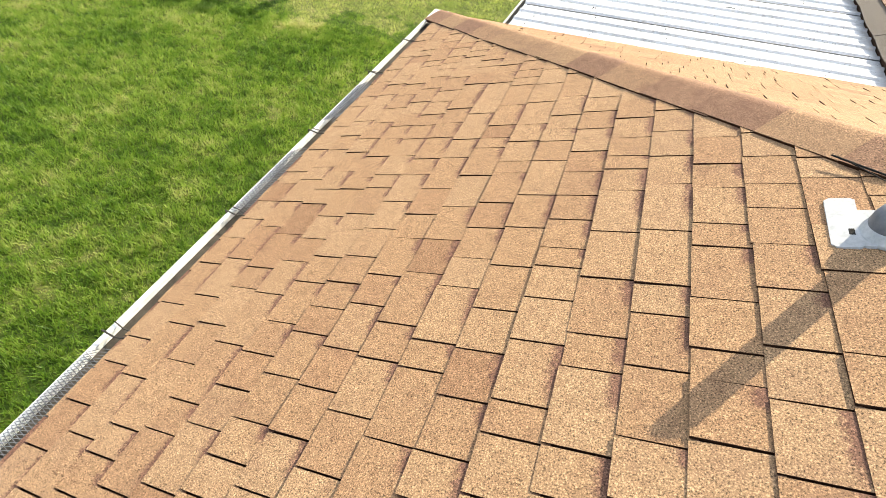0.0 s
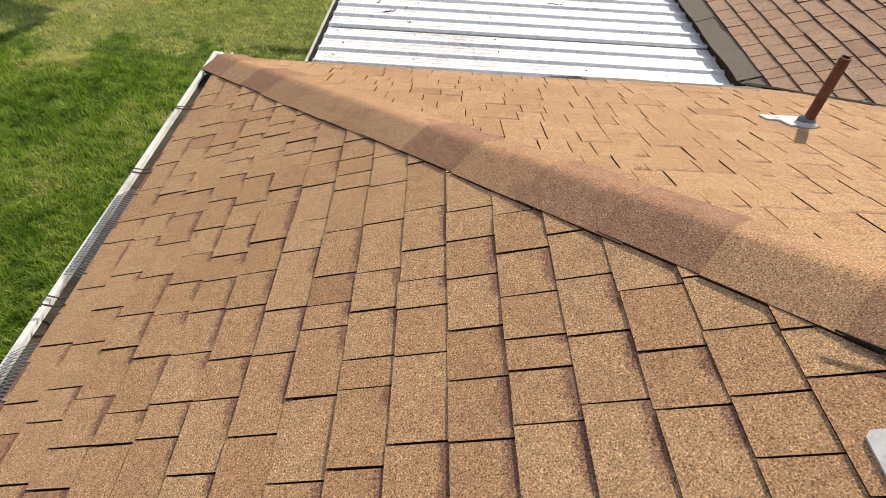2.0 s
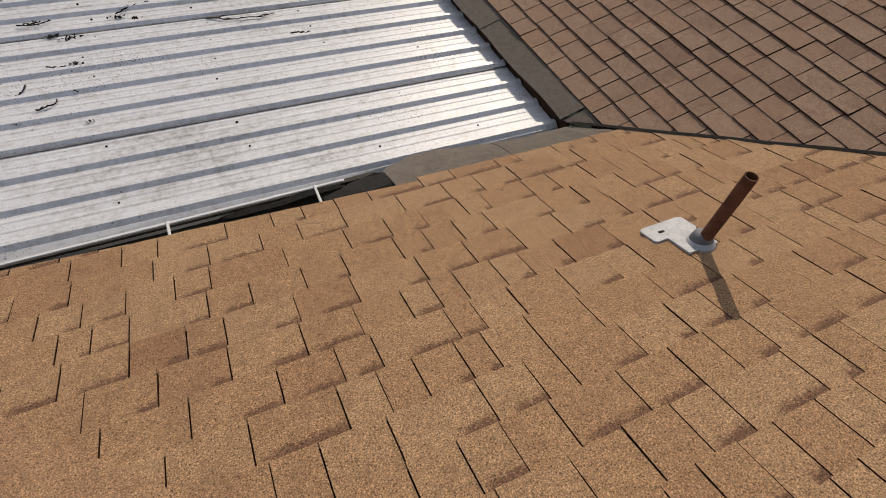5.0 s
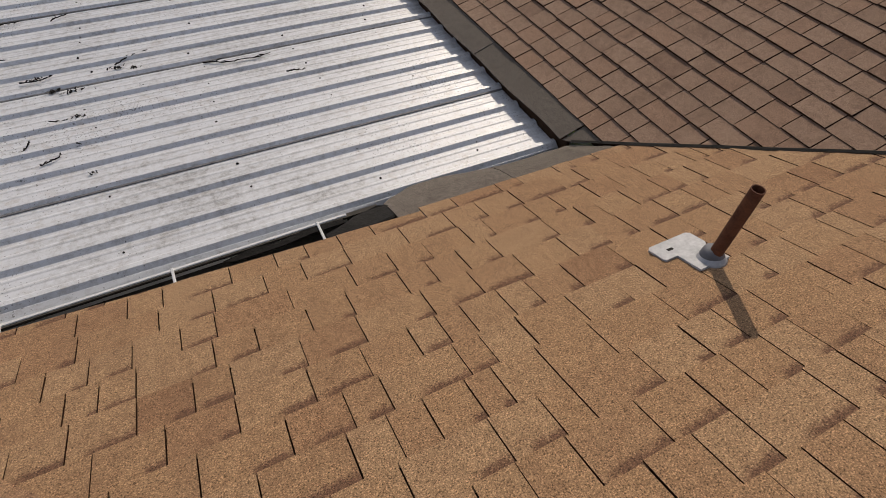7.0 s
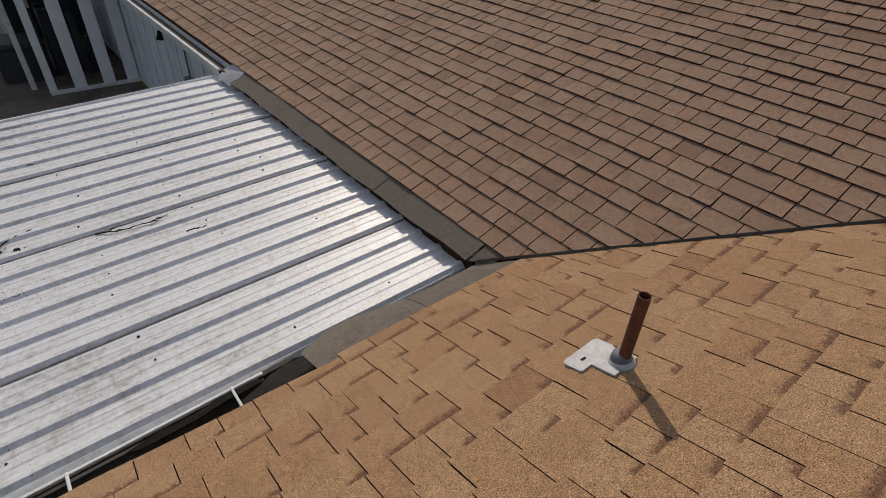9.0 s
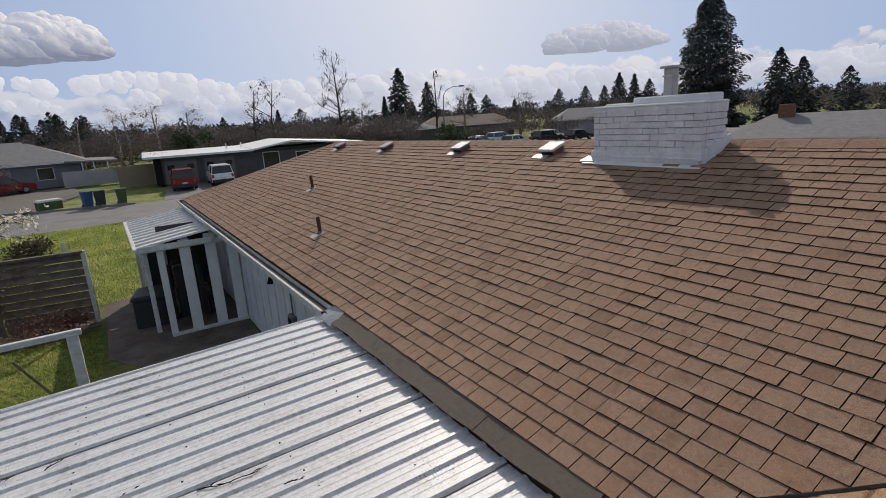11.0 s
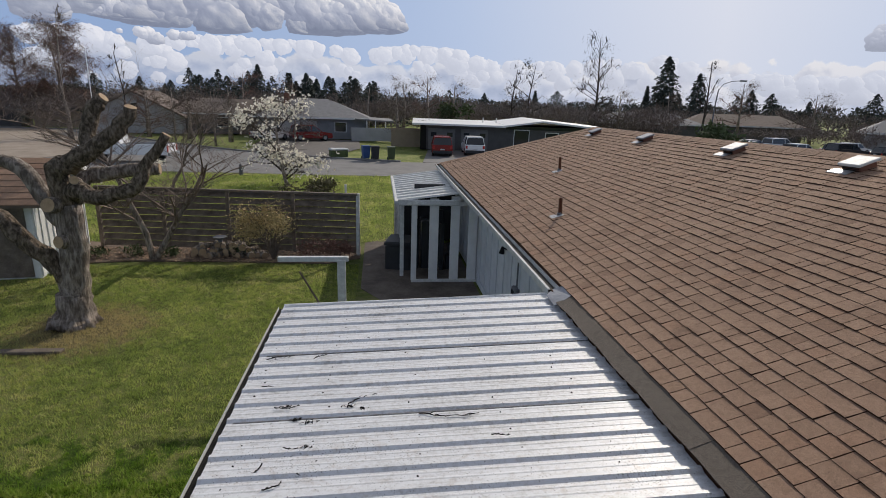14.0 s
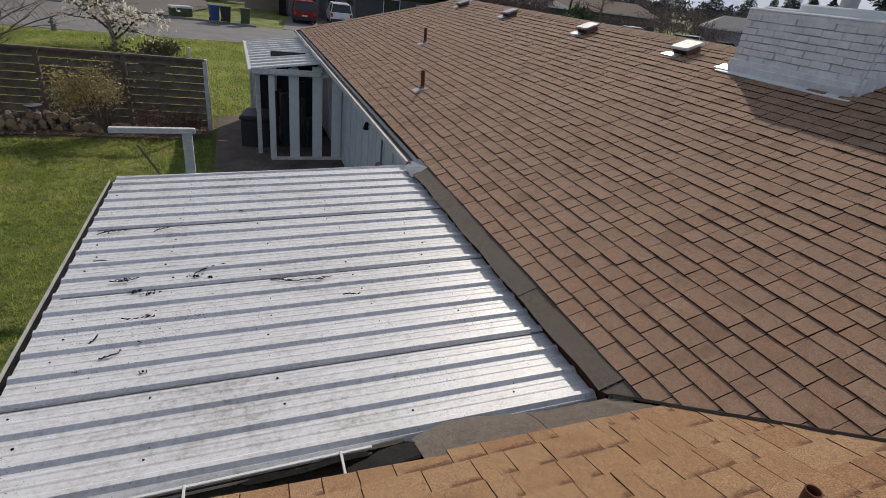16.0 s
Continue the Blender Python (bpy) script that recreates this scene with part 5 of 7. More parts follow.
def twiggy_tree(name, label, at, height, width, seed, material=TWIG, haze=2200, bole=0.28, droop=0.25, limbs=11, low=0.22, tw=0.0014):
    """A bare tree seen from afar: ascending limbs in a haze of fine twigs with gaps."""
    r = random.Random(seed)
    t = thing(name, label, "tree", at)
    top = Vector((r.uniform(-0.05, 0.05) * height, 0, height))
    k1 = Vector((r.uniform(-0.03, 0.03) * height, 0, height * 0.5))
    part("trunk", Geo().tube([(0, 0, -0.1), k1, top], [bole, bole * 0.55, 0.03], 7), DARKTWIG if material is DARKTWIG else BARK, t, "", True)
    work, vs, fs, ends = Geo(), [], [], []
    for k in range(limbs):
        u = low + (0.92 - low) * (k + r.random()) / limbs
        a = r.uniform(0, 6.28)
        base = k1 * (u / 0.5) if u < 0.5 else k1.lerp(top, (u - 0.5) / 0.5)
        reach = width * 0.5 * (1.15 - 0.85 * u) * r.uniform(0.7, 1.15)
        d = Vector((math.cos(a), math.sin(a), 0))
        mid = base + d * reach * 0.55 + Vector((0, 0, height * r.uniform(0.05, 0.12)))
        end = base + d * reach + Vector((0, 0, height * r.uniform(0.06, 0.2) - droop * reach * 0.4))
        work.tube([base, mid, end], [bole * 0.42 * (1.1 - u), bole * 0.26 * (1.1 - u), 0.02], 4, False)
        ends += [(base.lerp(mid, 0.5), d), (mid, d), (mid.lerp(end, 0.5), d), (end, d)]
        for j in range(4):
            q = mid.lerp(end, r.random())
            e = q + (d * r.uniform(0.1, 0.5) + Vector((r.gauss(0, 0.3), r.gauss(0, 0.3), r.uniform(-0.1, 0.5)))) * reach * 0.5
            work.tube([q, q.lerp(e, 0.5) + Vector((0, 0, 0.03 * height)), e], [0.045, 0.03, 0.015], 3, False)
            ends += [(q.lerp(e, 0.5), d), (e, d)]
    for k in range(haze):
        p, d = r.choice(ends)
        p = p + Vector((r.gauss(0, 1), r.gauss(0, 1), r.gauss(0, 0.8))) * width * 0.055
        u = (d * r.uniform(0, 0.9) + Vector((r.gauss(0, 0.45), r.gauss(0, 0.45), r.uniform(-droop * 1.6, 0.9)))).normalized() * r.uniform(0.35, 1.1) * height * 0.06
        w = Vector((r.gauss(0, 1), r.gauss(0, 1), r.gauss(0, 1))).normalized() * tw * height
        i = len(vs)
        vs += [p, p + u * 0.5 + w, p + u, p + u * 0.5 - w]
        fs.append((i, i + 1, i + 2, i + 3))
    part("branchwork", work, material, t)
    o = raw("fine_branchwork", vs, fs, material)
    o.parent = t
    tagged(o, "", "", "", "stuff")
    return t


REDTWIG = plain("reddish_brown_twigs", (0.14, 0.085, 0.066), (0.24, 0.155, 0.12), 1.5, 0.95, 0, 0)
for k, (x, y, h, w) in enumerate([(0.4, 57, 5.6, 5.5), (4.5, 66, 7.2, 9), (-22, 60, 5.0, 6), (-17, 57, 5.2, 7), (-12.5, 70, 6.5, 8), (2, 80, 7.5, 9), (9, 76, 7, 8), (-20, 76, 7.5, 8), (33, 74, 6.5, 8), (48, 88, 7.5, 9), (-27, 62, 5.0, 6), (-3, 74, 6.2, 8), (-32, 56, 5, 5), (56, 80, 9.0, 9), (64, 74, 7.5, 9)]):
    twiggy_tree("bare_tree", "bare brown tree among the far houses", (x, y, 0), h, w, 31 + k, REDTWIG if k % 3 == 1 else TWIG, 3600)
twiggy_tree("bare_tree", "broad reddish brown tree in a dense haze of twigs", (-47.5, 75, 0), 11.5, 11, 71, REDTWIG, 15000, 0.3, 0.7, 24, 0.10, 0.0019)
twiggy_tree("bare_tree", "broad reddish brown tree in a dense haze of twigs", (-43.0, 76, 0), 12.8, 10, 72, REDTWIG, 15000, 0.3, 0.7, 24, 0.10, 0.0019)
twiggy_tree("bare_tree", "broad reddish brown tree in a dense haze of twigs", (-56.0, 76, 0), 9, 12, 73, REDTWIG, 15000, 0.3, 0.7, 24, 0.10, 0.0019)
for k, (x, y, h, w) in enumerate([(-17, 51.5, 4.9, 8), (-22.5, 57, 5.2, 8), (-12.6, 53.5, 4.4, 6.5), (-26.5, 61, 5.0, 7), (-10.6, 57.5, 4.0, 5)]):
    twiggy_tree("bare_tree", "bare brown tree in a haze of twigs before the houses", (x, y, 0), h, w, 80 + k, TWIG, 4200, 0.12, 0.3, 14, 0.15, 0.0028)
twiggy_tree("birch", "slender bare birch with a pale trunk", (-39.5, 70, 0), 13.5, 3.2, 74, TWIG, 700, 0.13, 0.2, 14, 0.3)
twiggy_tree("tall_bare_tree", "tall slender bare tree standing above the rooftops", (32.6, 82, 0), 15.0, 8.5, 51, DARKTWIG, 800, 0.26, 0.9, 34, 0.16)
twiggy_tree("tall_bare_tree", "tall forked bare tree above the rooftops", (22.4, 84, 0), 11.0, 8, 52, DARKTWIG, 800, 0.2, 0.3, 16, 0.25)
twiggy_tree("tall_bare_tree", "tall forked bare tree above the rooftops", (19.6, 84, 0), 10.0, 5, 54, DARKTWIG, 500, 0.2, 0.1, 14, 0.25)
twiggy_tree("tall_bare_tree", "thin bare tree beside the street lamp", (40.9, 66, 0), 10.8, 3.2, 53, DARKTWIG, 260, 0.2, 0.0, 12, 0.3)
twiggy_tree("tall_bare_tree", "thin forked bare tree before the gabled house", (-28.5, 60, 0), 8.6, 4.5, 55, DARKTWIG, 160, 0.13, 0.0, 10, 0.4)


def conifer(at, height, width, seed, label="dark green conifer in the distance", name="conifer", count=900, spray=0.055, blunt=1.0):
    """An evergreen: a straight trunk in a crowd of hanging sprays, tier by tier, with an uneven outline."""
    r = random.Random(seed)
    t = thing(name, label, "tree", at)
    part("trunk", Geo().tube([(0, 0, -0.1), (0, 0, height * 0.5), (0, 0, height * 0.97)], [height * 0.016, height * 0.010, 0.02], 6), BARK, t)
    vs, fs = [], []
    for k in range(count):
        u = r.random() ** 1.25
        a = r.uniform(0, 6.283)
        rough = 0.78 + 0.42 * noise.noise(Vector((math.cos(a) * 1.3, math.sin(a) * 1.3, u * 7 + seed))) + 0.14 * math.sin(u * 46 + 1.5 * math.sin(a))
        q = (width * (1 - u ** blunt) * rough + 0.10) * r.random() ** 0.4
        d, side = Vector((math.cos(a), math.sin(a), 0)), Vector((-math.sin(a), math.cos(a), 0))
        p = d * q + Vector((0, 0, height * (0.05 + 0.94 * u)))
        s = height * spray * r.uniform(0.5, 1.25) * (1.1 - 0.6 * u)
        o = (d * r.uniform(0.4, 1.0) + side * r.gauss(0, 0.3) + Vector((0, 0, r.uniform(-0.75, 0.15)))).normalized() * s
        w = (side * r.uniform(0.5, 1.0) + Vector((0, 0, r.gauss(0, 0.4)))).normalized() * s * r.uniform(0.22, 0.42)
        i = len(vs)
        vs += [p - o * 0.4, p + w, p + o * 0.8, p - w]
        fs.append((i, i + 1, i + 2, i + 3))
    o = raw("foliage", vs, fs, FIR)
    o.parent = t
    return t


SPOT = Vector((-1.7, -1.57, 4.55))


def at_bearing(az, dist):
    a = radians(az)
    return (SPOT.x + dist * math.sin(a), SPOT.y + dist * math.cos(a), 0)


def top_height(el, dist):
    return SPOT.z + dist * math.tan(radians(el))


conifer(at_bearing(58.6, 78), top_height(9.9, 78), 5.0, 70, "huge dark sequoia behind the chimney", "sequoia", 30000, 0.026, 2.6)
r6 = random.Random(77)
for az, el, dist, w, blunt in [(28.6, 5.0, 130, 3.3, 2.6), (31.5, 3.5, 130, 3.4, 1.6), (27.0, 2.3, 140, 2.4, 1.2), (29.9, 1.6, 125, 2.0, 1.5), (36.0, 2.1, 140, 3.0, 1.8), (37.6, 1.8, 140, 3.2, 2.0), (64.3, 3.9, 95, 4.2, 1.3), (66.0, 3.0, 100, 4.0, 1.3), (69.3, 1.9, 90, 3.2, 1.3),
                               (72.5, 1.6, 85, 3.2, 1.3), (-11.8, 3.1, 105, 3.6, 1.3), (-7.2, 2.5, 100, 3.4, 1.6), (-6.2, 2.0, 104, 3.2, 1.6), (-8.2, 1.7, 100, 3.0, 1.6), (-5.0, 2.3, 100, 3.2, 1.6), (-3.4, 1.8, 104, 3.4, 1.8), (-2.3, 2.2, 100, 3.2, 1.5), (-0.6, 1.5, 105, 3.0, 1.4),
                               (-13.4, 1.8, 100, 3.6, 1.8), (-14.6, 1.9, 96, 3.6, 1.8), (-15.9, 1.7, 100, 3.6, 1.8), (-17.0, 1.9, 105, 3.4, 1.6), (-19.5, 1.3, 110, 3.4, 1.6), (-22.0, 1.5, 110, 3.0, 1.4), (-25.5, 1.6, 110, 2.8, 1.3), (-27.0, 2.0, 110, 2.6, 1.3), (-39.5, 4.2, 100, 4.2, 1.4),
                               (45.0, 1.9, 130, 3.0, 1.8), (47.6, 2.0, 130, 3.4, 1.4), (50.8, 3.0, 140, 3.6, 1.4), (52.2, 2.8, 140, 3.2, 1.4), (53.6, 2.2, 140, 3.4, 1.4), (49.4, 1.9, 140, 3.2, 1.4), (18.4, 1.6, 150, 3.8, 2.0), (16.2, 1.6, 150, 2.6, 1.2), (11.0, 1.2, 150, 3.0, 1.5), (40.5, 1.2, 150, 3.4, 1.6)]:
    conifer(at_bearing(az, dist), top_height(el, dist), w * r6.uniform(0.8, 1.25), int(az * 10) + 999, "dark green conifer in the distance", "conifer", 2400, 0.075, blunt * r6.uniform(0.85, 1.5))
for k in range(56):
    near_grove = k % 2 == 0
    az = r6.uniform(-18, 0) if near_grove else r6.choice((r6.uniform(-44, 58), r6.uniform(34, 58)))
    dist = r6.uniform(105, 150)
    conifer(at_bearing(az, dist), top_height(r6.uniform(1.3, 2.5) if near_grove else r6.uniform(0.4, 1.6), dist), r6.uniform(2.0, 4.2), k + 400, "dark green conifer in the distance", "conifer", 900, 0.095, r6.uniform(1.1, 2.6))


def far_woods(az0, az1, dist, el, seed, material, label, count, thin=False):
    """A long uneven belt of distant tree crowns."""
    r = random.Random(seed)
    vs, fs = [], []
    for k in range(count):
        az = r.uniform(az0, az1)
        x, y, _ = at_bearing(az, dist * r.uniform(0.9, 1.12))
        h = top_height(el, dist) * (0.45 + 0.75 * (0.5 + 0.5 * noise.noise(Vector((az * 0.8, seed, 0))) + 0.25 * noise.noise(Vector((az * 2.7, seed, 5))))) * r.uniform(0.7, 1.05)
        rad = r.uniform(1.2, 2.8)
        for j in range(110 if thin else 70):
            p = Vector((x + r.gauss(0, 0.55) * rad, y + r.gauss(0, 0.5) * rad, h * (1 - abs(r.gauss(0, 0.30)))))
            p.z = max(p.z, 0.1)
            u, w = Vector((r.gauss(0, 1), r.gauss(0, 1), r.gauss(0, 1.4))).normalized(), Vector((r.gauss(0, 1), r.gauss(0, 1), r.gauss(0, 1))).normalized()
            s = r.uniform(0.25, 0.7)
            i = len(vs)
            if thin:
                u, w = Vector((u.x, u.y, u.z + 0.25)), w * 0.3
            vs += [p - u * s, p + w * s * 0.4, p + u * s, p - w * s * 0.4]
            fs.append((i, i + 1, i + 2, i + 3))
    return tagged(raw("far_woods", vs, fs, material), label, "woods", "", "stuff")


FARBROWN = plain("bare_far_woods", (0.145, 0.113, 0.097), (0.255, 0.206, 0.178), 0.2, 0.95, 0, 0, 2)
FARGREEN = plain("green_far_woods", (0.055, 0.062, 0.052), (0.10, 0.105, 0.085), 0.2, 0.95, 0, 0, 2)
far_woods(-45, 85, 165, 1.0, 1, FARGREEN, "belt of dark evergreen woods on the horizon", 520)
far_woods(-45, 85, 125, 0.75, 2, FARBROWN, "belt of bare brown trees beyond the houses", 560, True)
far_woods(-34, 30, 90, 0.5, 3, FARBROWN, "bare brown shrubs and trees between the houses", 330, True)
far_woods(33, 56, 100, -0.9, 4, FARBROWN, "bare shrubs along the far car park", 70, True)
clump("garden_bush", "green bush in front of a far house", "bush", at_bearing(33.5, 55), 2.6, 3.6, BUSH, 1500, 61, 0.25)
clump("garden_bush", "round green bush behind the flat-roofed house", "bush", (7.5, 66, 0), 2.4, 5.0, BUSH, 1500, 62, 0.25)


# ---- far houses ----
def window_on(parent, x0, x1, z0, z1, y, frame_m=WHITE):
    w = part("window", Geo().box(x0, x1, y - 0.05, y + 0.01, z0, z1), frame_m, parent)
    part("pane", Geo().box(x0 + 0.07, x1 - 0.07, y - 0.06, y - 0.045, z0 + 0.07, z1 - 0.07), GLASS, w)


def garage_door(parent, x0, x1, z1, y, material=DOORGREY, lights=True):
    d = part("garage_door", Geo().box(x0, x1, y - 0.05, y, 0.02, z1), material, parent)
    for k in range(4):
        part("panel", Geo().bbox(x0 + 0.06, x1 - 0.06, y - 0.08, y - 0.045, 0.06 + k * (z1 - 0.08) / 4, 0.02 + (k + 1) * (z1 - 0.08) / 4, 0.01), material, d)
    if lights:
        for s in (0.2, 0.8):
            c = x0 + (x1 - x0) * s
            part("pane", Geo().box(c - 0.28, c + 0.28, y - 0.10, y - 0.07, z1 * 0.62, z1 * 0.82), GLASS, d)


# flat-roofed house
fh = thing("flat_roof_house", "long dark house with a pale low roof and two garage doors", "house", (6.8, 52.0, 0), -4)
part("wall", Geo().box(-4.3, 14.5, 0, 9, 0, 2.45), DARKWALL, fh)
rf = Geo().slab([(-5.2, -1.2, 2.62), (4.0, -1.2, 2.58), (4.0, 9.6, 2.75), (-5.2, 9.6, 2.78)], 0.18)
part("roof", rf, WHITE, fh, "pale flat roof with a white edge")
rf2 = Geo().slab([(4.0, -1.3, 2.62), (7.6, -1.3, 3.15), (7.6, 9.6, 3.25), (4.0, 9.6, 2.75)], 0.16).slab([(7.6, -1.3, 3.15), (15.5, -1.3, 2.45), (15.5, 9.6, 2.6), (7.6, 9.6, 3.25)], 0.16)
part("raised_roof", rf2, WHITE, fh)
garage_door(fh, -3.6, -0.9, 2.1, 0)
garage_door(fh, -0.3, 2.4, 2.1, 0)
part("pier", Geo().box(-4.4, -3.8, -0.1, 0.1, 0, 2.45), BLACK, fh)
window_on(fh, 5.0, 6.6, 0.6, 2.2, -0.0)
window_on(fh, 8.2, 9.6, 0.9, 2.0, -0.0)
part("clerestory", Geo().box(4.2, 13.0, -0.02, 0.04, 2.2, 2.5), GLASS, fh)
for x in (2.2, 3.6):
    part("roof_pipe", Geo().tube([(x, 3, 2.7), (x, 3, 3.2)], 0.06, 6), WHITE, fh)


def hip_house(name, label, at, turn, w, d, eave, rise, wall_m, roof_m, gable=0.45, over=0.6):
    t = thing(name, label, "house", at, turn)
    part("wall", Geo().box(-w / 2, w / 2, 0, d, 0, eave), wall_m, t)
    o, k = over, w / 2 * (1 - gable)
    e, rg = [(-w / 2 - o, -o), (w / 2 + o, -o), (w / 2 + o, d + o), (-w / 2 - o, d + o)], [(-w / 2 + k, d / 2), (w / 2 - k, d / 2)]
    vs = [(x, y, eave) for x, y in e] + [(x, y, eave + rise) for x, y in rg] + [(x, y, eave - 0.18) for x, y in e]
    part("roof", Geo().add(vs, [(0, 1, 5, 4), (1, 2, 5), (2, 3, 4, 5), (3, 0, 4), (0, 6, 7, 1), (1, 7, 8, 2), (2, 8, 9, 3), (3, 9, 6, 0), (6, 9, 8, 7)]), roof_m, t)
    part("fascia", Geo().box(-w / 2 - o - 0.02, w / 2 + o + 0.02, -o - 0.04, -o - 0.005, eave - 0.2, eave - 0.01), WHITE, t)
    return t


h1 = hip_house("grey_house", "grey hip-roofed house with a white garage door", (-9.5, 64, 0), 2, 12.5, 9, 2.5, 1.9, GREYWALL, GREYROOF, 0.35)
garage_door(h1, -3.9, 0.6, 2.1, 0, PALEWALL, False)
window_on(h1, 2.6, 4.0, 0.8, 2.0, 0)
part("chimney", Geo().bbox(-3.8, -3.2, 5.5, 6.2, 3.0, 5.2, 0.03), BRICKRED, h1)
part("porch_roof", Geo().slab([(5.0, -1.5, 2.5), (9.5, -1.5, 2.3), (9.5, 5, 2.4), (5.0, 5, 2.6)], 0.15), GREYROOF, h1)
for x in (6.4, 7.4, 8.6):
    part("porch_post", Geo().box(x - 0.06, x + 0.06, -1.3, -1.18, 0, 2.3), WHITE, h1)
part("side_fence", Geo().box(4.6, 12.5, -2.4, -2.3, 0, 1.5), PALEWALL, h1, "pale boarded fence")
tf = solid("board_fence", Geo().box(-0.4, 2.6, 55.0, 55.12, 0, 1.9), TANWALL, "pale tan board fence beside the flat-roofed house", "fence")
h2 = hip_house("two_storey_house", "dark gabled house behind the grey one", (-13.2, 80, 0), 0, 9, 9, 2.7, 1.9, DARKWALL, GREYROOF, 0.85)
h3 = hip_house("ranch_house", "long low house with a grey roof and white fascia", (-19.5, 68.5, 0), 3, 18, 9, 2.5, 1.7, DARKWALL, BROWNROOF, 0.6)
window_on(h3, -2, 0, 0.8, 2.0, 0)
window_on(h3, 3, 5, 0.8, 2.0, 0)
h4 = hip_house("tan_house", "tan house with a brown roof across the street", (-58, 70, 0), 25, 20, 10, 2.6, 2.0, TANWALL, BROWNROOF, 0.6)
window_on(h4, 2, 4, 0.8, 2.0, 0)
h5 = thing("gabled_house", "tall grey gabled house behind the ranch house", "house", (-30.0, 66, 0), 4)
part("wall", Geo().box(-5, 5, 0, 9, 0, 2.3), PALEWALL, h5)
part("roof", Geo().slab([(-5.6, -0.6, 2.05), (0, -0.6, 4.9), (0, 9.6, 4.9), (-5.6, 9.6, 2.05)], 0.2).slab([(0, -0.6, 4.9), (5.6, -0.6, 2.05), (5.6, 9.6, 2.05), (0, 9.6, 4.9)], 0.2), BROWNROOF, h5)
part("gable", Geo().add([(-5, 0, 2.3), (5, 0, 2.3), (0, 0, 4.7), (-5, 0.1, 2.3), (5, 0.1, 2.3), (0, 0.1, 4.7)], [(0, 1, 2), (5, 4, 3), (0, 3, 4, 1), (1, 4, 5, 2), (2, 5, 3, 0)]), PALEWALL, h5)
part("attic_window", Geo().box(-0.4, 0.4, -0.06, 0.0, 2.6, 3.4), GLASS, h5)
solid("board_fence", Geo().box(-45.0, -39.5, 73.0, 73.12, 0, 2.1), TANWALL, "pale tan board fence at the end of the street", "fence")
gsh = thing("garden_shed", "low dark garden shed with a grey roof by the street", "shed", (-50.0, 73.0, 0), 10)
part("wall", Geo().box(-3.2, 3.2, 0, 3.5, 0, 2.1), DARKWALL, gsh)
part("roof", Geo().slab([(-3.5, -0.4, 2.05), (3.5, -0.4, 2.05), (3.5, 2, 2.9), (-3.5, 2, 2.9)], 0.12).slab([(-3.5, 2, 2.9), (3.5, 2, 2.9), (3.5, 4, 2.2), (-3.5, 4, 2.2)], 0.12), GREYROOF, gsh)
for k in range(7):
    clump("hedge", "dark clipped hedge before the far board fence", "hedge", (-44.5 + 1.1 * k, 75.0, 0), 0.8, 3.0, FIR, 260, 300 + k, 0.2, 3, "hedge at the end of the street")
h6 = hip_house("blue_house", "pale blue-grey house with a grey roof and brick base", (38.5, 10.8, -0.85), -68, 18, 9, 2.55, 1.4, PALEWALL, GREYROOF, 0.75)
part("brick_base", Geo().box(-9.0, -6.6, -0.06, -0.004, 0, 1.25), BRICKRED, h6, "red brick base")
for a, b in ((-8.3, -7.85), (-7.75, -7.3), (-7.2, -6.75), (-4.6, -4.1), (-2.2, -1.2), (1.6, 2.8)):
    window_on(h6, a, b, 1.25, 2.1, -0.0)
part("door", Geo().box(-6.45, -5.5, -0.05, 0.01, 0, 2.05), DOORGREY, h6)
part("chimney", Geo().bbox(-6.4, -5.4, 3.6, 4.5, 3.0, 4.6, 0.03), BRICKRED, h6)
h7 = hip_house("far_house", "low house with a mossy grey roof in the distance", (42, 82, 0), -10, 16, 8, 2.5, 1.6, DARKWALL, GREYROOF, 0.6)
h8 = hip_house("far_house", "white-walled house beyond the car park", (72, 62, 0), -40, 15, 8, 2.5, 1.8, PALEWALL, GREYROOF, 0.7)
h9 = hip_house("far_house", "low house among bare trees in the distance", (60, 84, 0), -20, 18, 8, 2.5, 1.8, DARKWALL, BROWNROOF, 0.7)
g10 = thing("gable_house", "house with a sloping white-edged roof beyond the ridge", "house", (54.0, 40.0, 0), -50)
part("wall", Geo().box(-4, 6, 0, 8, 0, 2.6), TANWALL, g10)
part("roof", Geo().slab([(-5, -0.6, 2.3), (1.5, -0.6, 4.3), (1.5, 8.6, 4.3), (-5, 8.6, 2.3)], 0.2).slab([(1.5, -0.6, 4.3), (8, -0.6, 2.3), (8, 8.6, 2.3), (1.5, 8.6, 4.3)], 0.2), PALEWALL, g10)
solid("car_park", Geo().slab([(24, 43, -0.05), (80, 30, -0.05), (95, 60, -0.05), (36, 76, -0.05)], 0.03), ASPH, "grey asphalt car park beyond the house", "car park", "structure")


